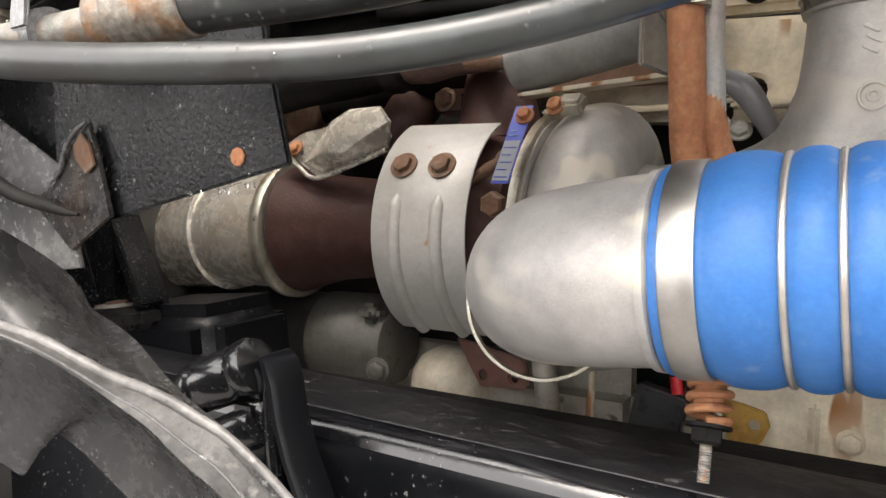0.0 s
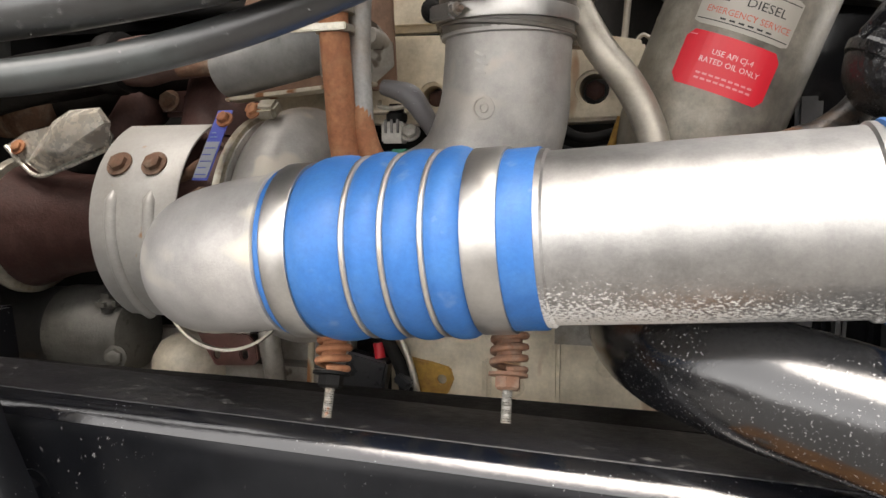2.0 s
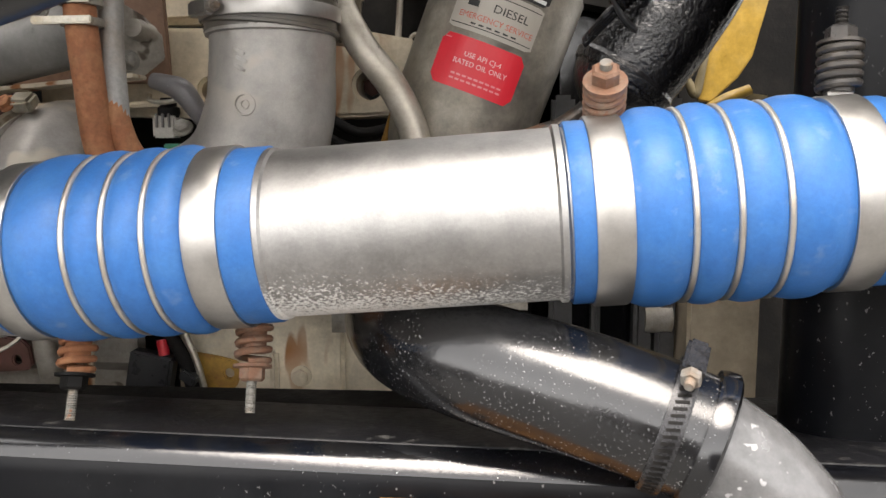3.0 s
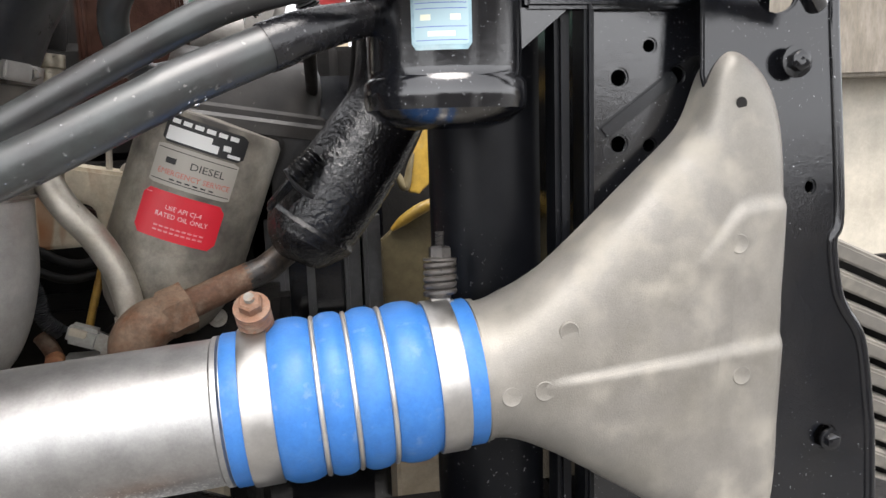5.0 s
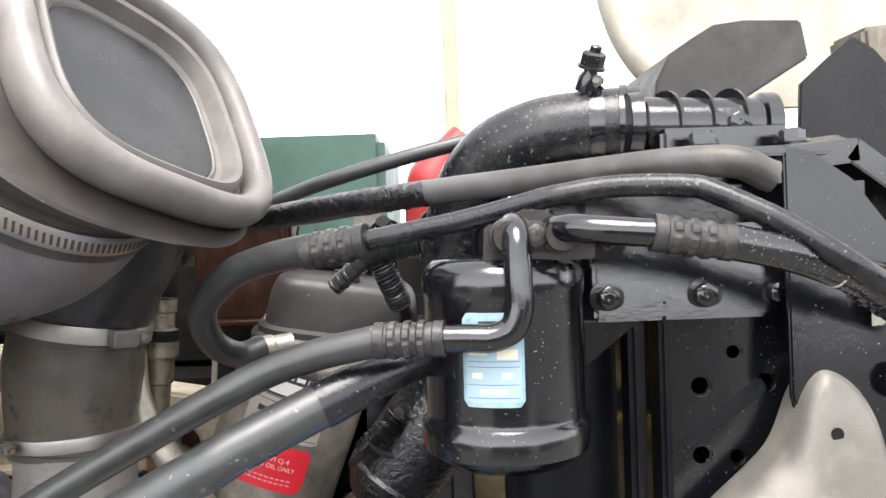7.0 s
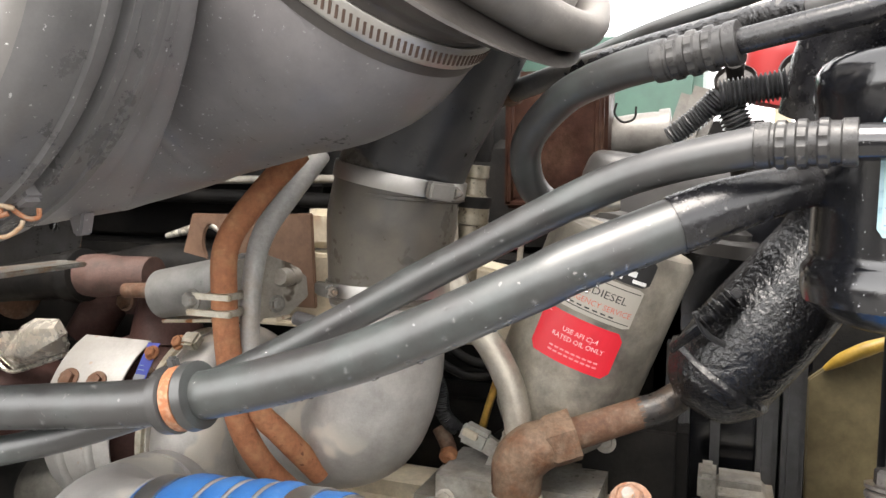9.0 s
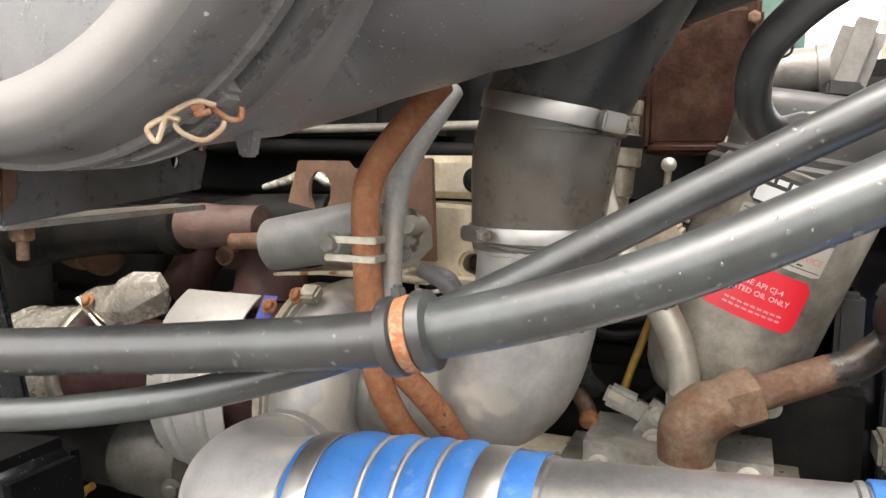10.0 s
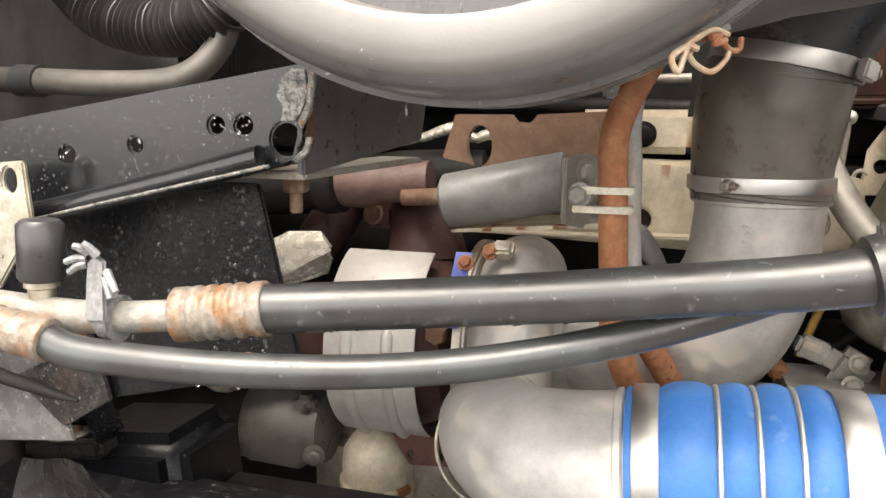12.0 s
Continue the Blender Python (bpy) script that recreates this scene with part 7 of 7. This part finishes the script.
zb = thing("zinc_bracket", (-0.5, 0.30, 1.42), "dull zinc bracket plate with a hole", "bracket")
part("plate", plate([(-0.56, 1.46), (-0.49, 1.466), (-0.486, 1.42), (-0.52, 1.375), (-0.56, 1.37)], (0, 0.300, 0), (1, 0, 0), (0, 0, 1), 0.005, [(-0.503, 1.452, 0.006, 0.009)]), ZINC, zb)
CLEAR = stuff("frayed_plastic", (0.22, 0.22, 0.225), 0.25, 0, (0.13, 0.13, 0.13), 0.5, 60, 0.1, 300, 0.05)
torn = thing("cable_tie", (-0.40, 0.24, 1.38), "black cable tie with frayed plastic end", "cable tie")
part("loop", lathe([(-0.004, 0.0125), (-0.004, 0.014), (0.004, 0.014), (0.004, 0.0125)], (-0.376, 0.248, 1.378), (1, 0, 0), 24), CLEAR, torn)
part("strap", plate([(-0.007, 0.0), (0.008, 0.001), (0.007, 0.036), (0.001, 0.040), (-0.006, 0.035)], (-0.378, 0.232, 1.378), (1, 0, 0), (0, 0.1, 1), 0.003), CLEAR, torn, "frayed clear plastic strap")
for (sx, sz), (ex, ez) in (((-0.370, 1.408), (-0.360, 1.398)), ((-0.371, 1.404), (-0.364, 1.394)), ((-0.384, 1.412), (-0.392, 1.407)), ((-0.384, 1.415), (-0.394, 1.413)), ((-0.382, 1.418), (-0.388, 1.423)), ((-0.376, 1.417), (-0.381, 1.425))):
    part("strand", tube([(sx, 0.236, sz), ((sx + ex) / 2, 0.233, (sz + ez) / 2 + 0.001), (ex, 0.231, ez)], [0.0028, 0.0024, 0.0018], 8), CLEAR, torn)

firewall = part("firewall", plate([(-0.5, 0.6), (0.85, 0.6), (0.85, 2.3), (-0.5, 2.3)], (-0.98, 1.1, 0), (0.35, -0.93, 0), (0, 0, 1), 0.03), stuff("firewall_grey", (0.12, 0.113, 0.107), 0.55, 0.0, (0.05, 0.046, 0.043), 0.5, 8, 0.2, 200, 0.15))
tagged(firewall, "dusty dark grey steel firewall of the cab", "panel", kind="structure")
studs = thing("firewall_fitting", (-0.65, 0.66, 1.6), "rusty grommet ring and nut on the grey firewall", "fitting")
for fx, fz, fr_ in ((-0.788, 1.576, 0.020), (-0.870, 1.587, 0.017)):
    k_ = (fx + 0.98) / 0.35
    part("ring", lathe([(-0.004, 0.004), (0.0, fr_), (0.005, fr_), (0.008, fr_ * 0.6), (0.004, 0.003)], (fx, 1.1 - 0.93 * k_, fz), (-0.93, -0.35, 0), 20), RUST_BROWN, studs)
hv = thing("heater_hose", (-0.55, 0.45, 1.58), "black corrugated plastic hose by the firewall", "hose")
part("hose", tube([(-0.582, 0.460, 1.614), (-0.554, 0.460, 1.589), (-0.519, 0.460, 1.576), (-0.479, 0.460, 1.573), (-0.440, 0.460, 1.583), (-0.418, 0.460, 1.602)], 0.0225, 26, 34, wave=lambda s: 0.0024 * math.sin(s * 1080)), COVER, hv)
sp = part("steel_pipe", tube([(-0.75, 0.44, 1.535), (-0.62, 0.45, 1.529), (-0.51, 0.45, 1.526), (-0.46, 0.45, 1.533), (-0.435, 0.46, 1.56), (-0.43, 0.47, 1.60)], 0.0115, 18), stuff("dull_pipe", (0.13, 0.12, 0.108), 0.45, 0.3, (0.09, 0.08, 0.07), 0.5, 14, 0.2, 300, 0.1))
tagged(sp, "dull steel pipe beside the firewall", "pipe")
clipb = part("pipe_band", lathe([(-0.012, 0.012), (-0.012, 0.0145), (0.012, 0.0145), (0.012, 0.012)], (-0.628, 0.45, 1.529), (1, 0.05, -0.04), 22), PLASTIC_DARK)
tagged(clipb, "black rubber band on the steel pipe", "clamp")

# Near-black panel with ribs, added to block sky through a gap.
backm = thing("bay_filler", (-0.50, 0.95, 1.5), "dark filler panel added behind the engine", "panel")
part("panel", box((-0.50, 0.95, 1.66), (0.62, 0.12, 0.30), bevel=0.03), GRIME_SHADE, backm)
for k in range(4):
    part("rib", box((-0.70 + 0.14 * k, 0.889, 1.66), (0.016, 0.01, 0.24), bevel=0.004), GRIME_SHADE, backm)

liner = thing("wheel_arch_liner", (-0.3, 0.2, 1.15), "torn dark grey plastic wheel-arch liner with a folded lip", "liner")
lip = [(-0.454, 0.24, 1.221), (-0.428, 0.245, 1.218), (-0.396, 0.25, 1.212), (-0.371, 0.255, 1.203), (-0.349, 0.26, 1.195), (-0.324, 0.262, 1.191), (-0.305, 0.264, 1.186), (-0.293, 0.266, 1.181), (-0.269, 0.268, 1.172), (-0.237, 0.27, 1.151), (-0.200, 0.272, 1.118), (-0.165, 0.274, 1.075)]
up = [(-0.444, 0.238, 1.285), (-0.453, 0.262, 1.272), (-0.473, 0.295, 1.256), (-0.484, 0.322, 1.239), (-0.49, 0.338, 1.225), (-0.485, 0.345, 1.207), (-0.444, 0.333, 1.202), (-0.391, 0.31, 1.199), (-0.327, 0.285, 1.185), (-0.261, 0.272, 1.166), (-0.215, 0.273, 1.128), (-0.170, 0.275, 1.076)]
mid = [(-0.431, 0.228, 1.219), (-0.408, 0.233, 1.215), (-0.377, 0.238, 1.207), (-0.354, 0.243, 1.197), (-0.334, 0.248, 1.186), (-0.31, 0.25, 1.176), (-0.292, 0.252, 1.164), (-0.28, 0.254, 1.156), (-0.265, 0.256, 1.147), (-0.249, 0.258, 1.127), (-0.228, 0.260, 1.095), (-0.205, 0.262, 1.055)]
low = [(-0.485, 0.252, 1.129), (-0.457, 0.257, 1.126), (-0.442, 0.262, 1.119), (-0.439, 0.267, 1.129), (-0.436, 0.272, 1.14), (-0.419, 0.274, 1.144), (-0.40, 0.276, 1.136), (-0.377, 0.278, 1.122), (-0.351, 0.28, 1.107), (-0.321, 0.282, 1.088), (-0.29, 0.284, 1.06), (-0.26, 0.286, 1.03)]
def ribbon(a, b, thick=0.004, n=8, bow=0.0):
    pa, pb_ = spline(a, n), spline(b, n)
    rows = []
    for p, q in zip(pa, pb_):
        rows.append([p.lerp(q, k / 5) + V((0, -bow * math.sin(math.pi * k / 5), 0)) for k in range(6)])
    bm = bmesh.new()
    skin(bm, rows, closed=False)
    bmesh.ops.solidify(bm, geom=bm.faces[:], thickness=thick)
    return bm
LIP = stuff("lip_plastic", (0.20, 0.195, 0.19), 0.38, 0, (0.12, 0.117, 0.113), 0.55, 34, 0.3, 300, 0.2, (0.32, 0.315, 0.30), 110, 0.56, mottle=0.45, spot_soft=0.15, spec=0.35)
part("upper_sheet", ribbon(lip, up, bow=0.008), LINER, liner)
part("lower_sheet", ribbon(low, mid, bow=-0.010), LINER, liner)
part("fold", ribbon(mid, lip, 0.003, bow=0.003), LIP, liner, "scuffed pale folded edge")
part("crease", tube([V(a).lerp(V(b), 0.45) + V((0, -0.003, 0)) for a, b in zip(mid, lip)], 0.0009, 8), LINER, liner)
part("rolled_lip", tube([V(p) + V((0, -0.001, 0)) for p in lip], [0.003, 0.003, 0.0035, 0.0035, 0.0035, 0.003, 0.003, 0.003, 0.0025, 0.0025, 0.0025, 0.0025], 14), LIP, liner, "scuffed pale folded lip")
inner = thing("inner_wing", (-0.5, 0.33, 1.3), "creased dark plastic inner wing panel with a glossy flap", "panel")
part("panel", plate([(-0.80, 1.275), (-0.681, 1.262), (-0.626, 1.262), (-0.638, 1.241), (-0.684, 1.226), (-0.72, 1.20), (-0.80, 1.18)], (0, 0.44, 0), (1, 0, 0), (0, 0, 1), 0.004, bevel=0.001), LINER, inner)
part("rust_patch", plate([(-0.70, 1.25), (-0.685, 1.245), (-0.678, 1.238), (-0.69, 1.232), (-0.705, 1.238)], (0, 0.437, 0), (1, 0, 0), (0, 0, 1), 0.003, bevel=0.0005), RUST_BROWN, inner)
part("flap", plate([(-0.641, 1.355), (-0.603, 1.337), (-0.539, 1.306), (-0.541, 1.278), (-0.527, 1.232), (-0.655, 1.216)], (0, 0.366, 0), (1, 0, 0), (0, 0, 1), 0.004, bevel=0.001), LINER, inner)
TORN = stuff("torn_steel", (0.028, 0.027, 0.027), 0.25, 0.0, (0.06, 0.043, 0.034), 0.5, 30, 0.3, 300, 0.2, (0.35, 0.35, 0.34), 330, 0.66, mottle=0.4, spec=0.2)
torn_plate = thing("torn_bracket", (-0.53, 0.36, 1.25), "dark bent bracket corner with a pale torn edge", "bracket")
part("sheet", plate([(-0.506, 1.344), (-0.497, 1.320), (-0.484, 1.274), (-0.533, 1.245), (-0.560, 1.266), (-0.583, 1.282), (-0.551, 1.298), (-0.531, 1.325)], (0, 0.362, 0), (1, 0, 0), (0, 0, 1), 0.004, bevel=0.001), TORN, torn_plate)
part("torn_edge", tube([(-0.506, 0.360, 1.344), (-0.519, 0.359, 1.336), (-0.531, 0.359, 1.324), (-0.540, 0.360, 1.308), (-0.553, 0.360, 1.297)], [0.0012, 0.0022, 0.0018, 0.0022, 0.0010], 8), LINER, torn_plate)
part("rust", plate([(-0.512, 1.336), (-0.502, 1.327), (-0.497, 1.312), (-0.507, 1.305), (-0.519, 1.315), (-0.522, 1.326)], (0, 0.359, 0), (1, 0, 0), (0, 0, 1), 0.002, bevel=0.0006), RUST_BROWN, torn_plate)
strip = part("rubber_strip", tube([(-0.662, 0.35, 1.317), (-0.629, 0.35, 1.306), (-0.585, 0.35, 1.289), (-0.543, 0.35, 1.281), (-0.521, 0.35, 1.277), (-0.505, 0.35, 1.275)], [0.0065, 0.0065, 0.0060, 0.0052, 0.0034, 0.0014], 10), GRIME_SHADE)
tagged(strip, "thin black rubber strip with a pointed end", "seal")
spring_cup = thing("spring_cup", (-0.35, 0.28, 1.05), "wet black cast part behind the liner", "bracket")
part("cup", lathe([(-0.04, 0.03), (-0.03, 0.05), (0.03, 0.055), (0.05, 0.04)], (-0.36, 0.36, 1.06), (0.3, -1, 0.2), 24), BLACK, spring_cup)

# ---- beyond the engine ----
hood = thing("tilted_hood", (1.15, 1.0, 1.0), "beige fibreglass inside of the tilted hood", "hood")
part("inner_panel", plate([(0.98, 0.0), (1.9, 0.0), (1.9, 1.56), (0.98, 1.56)], (0, 0.965, 0), (1, 0, 0), (0, 0, 1), 0.01), FIBRE, hood)
part("edge", tube([(0.70, 1.25, 2.25), (0.72, 1.22, 2.02), (0.775, 1.2, 1.90), (0.86, 1.2, 1.84)], 0.03, 16), FIBRE, hood)
part("roof_panel", plate([(0.72, 2.4), (0.735, 2.0), (0.79, 1.88), (0.90, 1.83), (2.2, 1.83), (2.2, 2.4)], (0, 1.22, 0), (1, 0, 0), (0, 0, 1), 0.02), FIBRE, hood)
QUILT = stuff("quilted_pad", (0.19, 0.165, 0.13), 0.7, 0, (0.26, 0.23, 0.19), 0.5, 50, 0.3, 160, 0.5, streak=(1.0, 1.0, 0.3))
pad = thing("hood_insulation", (1.1, 0.88, 1.5), "wrinkled grey-brown insulation pad on the hood", "insulation")
part("pad", plate([(0.965, 1.885), (1.5, 1.93), (1.5, 1.54), (1.0, 1.535), (0.985, 1.65)], (0, 0.885, 0), (1, 0, 0), (0, 0, 1), 0.09, bevel=0.006), QUILT, pad)
flapd = part("rubber_flap", plate([(0.688, 1.800), (0.690, 1.822), (0.709, 1.86), (0.740, 1.880), (0.771, 1.898), (0.812, 1.903), (0.890, 1.901), (0.900, 1.850), (0.80, 1.79)], (0, 0.9, 0), (1, 0, 0), (0, 0, 1), 0.32, bevel=0.003), stuff("flap_rubber", (0.05, 0.048, 0.046), 0.5, 0, (0.08, 0.075, 0.07), 0.5, 9, 0.2, 300, 0.1, spec=0.3))
tagged(flapd, "dark grey rubber seal flap on the hood", "flap")
FLAP = stuff("flap_plastic", (0.012, 0.012, 0.013), 0.42, 0, (0.022, 0.021, 0.021), 0.5, 10, 0.15, 400, 0.08, (0.12, 0.12, 0.12), 260, 0.68, spec=0.3)
blade = part("deflector_flap", plate([(0.735, 1.700), (0.738, 1.761), (0.765, 1.785), (0.790, 1.805), (0.810, 1.793), (0.832, 1.768), (0.852, 1.742), (0.870, 1.708), (0.882, 1.677), (0.848, 1.668), (0.79, 1.690)], (0, 0.6, 0), (1, 0, 0), (0, 0, 1), 0.006), FLAP)
tagged(blade, "black plastic air deflector beside the radiator", "flap")
blade2 = part("deflector_flap", plate([(0.672, 1.676), (0.708, 1.689), (0.774, 1.656), (0.777, 1.636), (0.771, 1.601), (0.752, 1.584), (0.735, 1.598), (0.714, 1.606), (0.69, 1.64)], (0, 0.46, 0), (1, 0, 0), (0, 0, 1), 0.006), FLAP)
tagged(blade2, "black plastic air deflector beside the radiator", "flap")
grille = thing("front_grille", (1.2, 0.9, 0.9), "dusty silver grille with slanted slats", "grille")
for k in range(9):
    part("slat", box((1.28, 0.90, 1.215 - k * 0.045), (0.40, 0.03, 0.026), Euler((0.3, 0.42, 0)).to_matrix(), 0.004), CAST_WARM, grille)
part("frame", box((1.30, 0.94, 1.03), (0.46, 0.02, 0.44), bevel=0.004), GRIME_SHADE, grille)
green = thing("green_container", (-0.37, 2.0, 0.0), "dull green steel container in the yard", "container")
part("body", box((-0.37, 2.0, 0.93), (1.30, 0.8, 1.86), bevel=0.02), stuff("green_paint", (0.05, 0.11, 0.085), 0.5, 0, (0.065, 0.13, 0.10), 0.5, 3, 0.1, 60, 0.05), green)
redb = part("red_pipe_cap", tube([(0.37, 0.90, 1.64), (0.385, 0.90, 1.70), (0.43, 0.90, 1.76)], [0.025, 0.035, 0.02], 18), plain("red_paint", (0.32, 0.03, 0.03), 0.4))
tagged(redb, "red-painted coolant filler pipe", "pipe")
poleb = part("roof_post", box((0.44, 1.7, 1.5), (0.034, 0.034, 3.0), bevel=0.004), stuff("post_cream", (0.55, 0.47, 0.33), 0.5, 0, (0.48, 0.41, 0.29), 0.5, 4, 0.1, 100, 0.05))
tagged(poleb, "cream-painted steel post in the yard", "post")
engb = part("bell_housing", box((-1.05, 1.0, 1.0), (0.3, 0.6, 0.6), bevel=0.05), GRIME_SHADE)
tagged(engb, "grimy gearbox bell housing", "engine part")
# wiring near the cover
lw = thing("corrugated_harness", (0.33, 0.6, 1.58), "black corrugated wiring harness beside the canister", "wire loom")
part("sleeve", tube([(0.29, 0.56, 1.585), (0.312, 0.555, 1.602), (0.325, 0.55, 1.615)], 0.008, 12, 30, wave=lambda s: 0.0015 * math.sin(s * 2400)), PLASTIC_DARK, lw)
part("sleeve", tube([(0.325, 0.55, 1.615), (0.345, 0.55, 1.618), (0.37, 0.55, 1.622)], 0.010, 12, 30, wave=lambda s: 0.0018 * math.sin(s * 2000)), PLASTIC_DARK, lw)
part("sleeve", tube([(0.33, 0.555, 1.612), (0.34, 0.56, 1.59), (0.35, 0.57, 1.565)], 0.010, 12, 30, wave=lambda s: 0.0018 * math.sin(s * 2000)), PLASTIC_DARK, lw)

# ---- rain drops on the hoses ----
WATER = bpy.data.materials.new("water")
WATER.use_nodes = True
wb = WATER.node_tree.nodes["Principled BSDF"]
wb.inputs["Base Color"].default_value, wb.inputs["Roughness"].default_value = (1, 1, 1, 1), 0.03
wb.inputs["Transmission Weight"].default_value, wb.inputs["IOR"].default_value = 0.96, 1.33
rng = random.Random(5)
def drops(name, path, r, count, lo, hi, size):
    pts = spline(path, 12)
    fr = carried_axes(pts)
    bm = bmesh.new()
    for _ in range(count):
        p, t, _, _ = fr[rng.randrange(3, len(fr) - 3)]
        p = p + t * rng.uniform(-0.006, 0.006)
        side = V((0, -1, 0))
        side = (side - t * side.dot(t)).normalized()
        upv = t.cross(side) if t.cross(side).z > 0 else side.cross(t)
        w = radians(rng.uniform(lo, hi))
        d = side * math.cos(w) + upv * math.sin(w)
        k = size * rng.uniform(0.5, 1.3)
        m = Matrix((t, d.cross(t), d)).transposed().to_4x4()
        m.translation = p + d * (r - k * 0.15)
        bmesh.ops.create_uvsphere(bm, u_segments=7, v_segments=5, radius=k, matrix=m @ Matrix.Diagonal((1, 1.25, 0.6, 1)))
    ob = part(name, bm, WATER)
    return tagged(ob, "clear rain drops clinging to the hose", "water drops", kind="stuff")
drops("water_drops", [(-0.287, 0.262, 1.387), (-0.186, 0.283, 1.394), (-0.075, 0.292, 1.406), (0.035, 0.295, 1.422), (0.143, 0.303, 1.453), (0.235, 0.315, 1.495), (0.30, 0.335, 1.527)], 0.0142, 170, -75, 60, 0.0008)
drops("hanging_drops", [(-0.287, 0.262, 1.387), (-0.186, 0.283, 1.394), (-0.075, 0.292, 1.406), (0.035, 0.295, 1.422), (0.143, 0.303, 1.453), (0.235, 0.315, 1.495), (0.30, 0.335, 1.527)], 0.0142, 70, -80, -25, 0.0016)
drops("water_drops", [(-0.375, 0.225, 1.362), (-0.287, 0.243, 1.3565), (-0.193, 0.272, 1.358), (-0.10, 0.30, 1.373), (-0.008, 0.322, 1.403), (0.08, 0.337, 1.445), (0.17, 0.345, 1.495), (0.259, 0.343, 1.542)], 0.0098, 80, -70, 50, 0.0009)

def beads(name, spots_at, size, label):
    """Small flattened drops at (place, normal)."""
    bm = bmesh.new()
    for p, d in spots_at:
        k = size * rng.uniform(0.45, 1.3)
        t, a, b = basis(d)
        m = Matrix((a, b, t)).transposed().to_4x4()
        m.translation = p - t * k * 0.15
        bmesh.ops.create_uvsphere(bm, u_segments=6, v_segments=4, radius=k, matrix=m @ Matrix.Diagonal((1.25, 1, 0.55, 1)))
    return tagged(part(name, bm, WATER), label, "water drops", kind="stuff")
fr = carried_axes(spline(BODY, 10))
at = []
while len(at) < 520:
    i = int(rng.triangular(12, 58, 42))
    p, t, n, b = fr[i]
    f = i * (len(BODY_R) - 1) / (len(fr) - 1)
    k = min(int(f), len(BODY_R) - 2)
    r = BODY_R[k] + (BODY_R[k + 1] - BODY_R[k]) * (f - k)
    side = (V((0.1, -1, -0.35)) - t * V((0.1, -1, -0.35)).dot(t)).normalized()
    w = rng.gauss(0, 0.55)
    d = side * math.cos(w) + t.cross(side) * math.sin(w)
    at.append((p + d * r, d))
beads("water_drops", at, 0.0012, "clear rain drops on the air cleaner body")
at = []
while len(at) < 560:
    x = rng.uniform(-0.60, -0.315)
    top, foot_z = 1.527 + (x + 0.30) * 0.152, 1.466 + (x + 0.318) * 0.215
    z = foot_z + (top - foot_z) * rng.random() ** 1.4
    at.append((V((x, 0.334 + (z - 1.47) * 0.02, z)), V((0, -1, 0.02))))
beads("water_drops", at, 0.00105, "clear rain drops on the black steel arm")
at = []
while len(at) < 260:
    x, z = rng.uniform(-0.55, -0.345), rng.uniform(1.29, 1.445)
    at.append((V((x, 0.370, z)), V((0, -1, 0))))
beads("water_drops", at, 0.0017, "clear rain drops on the rough black plate")
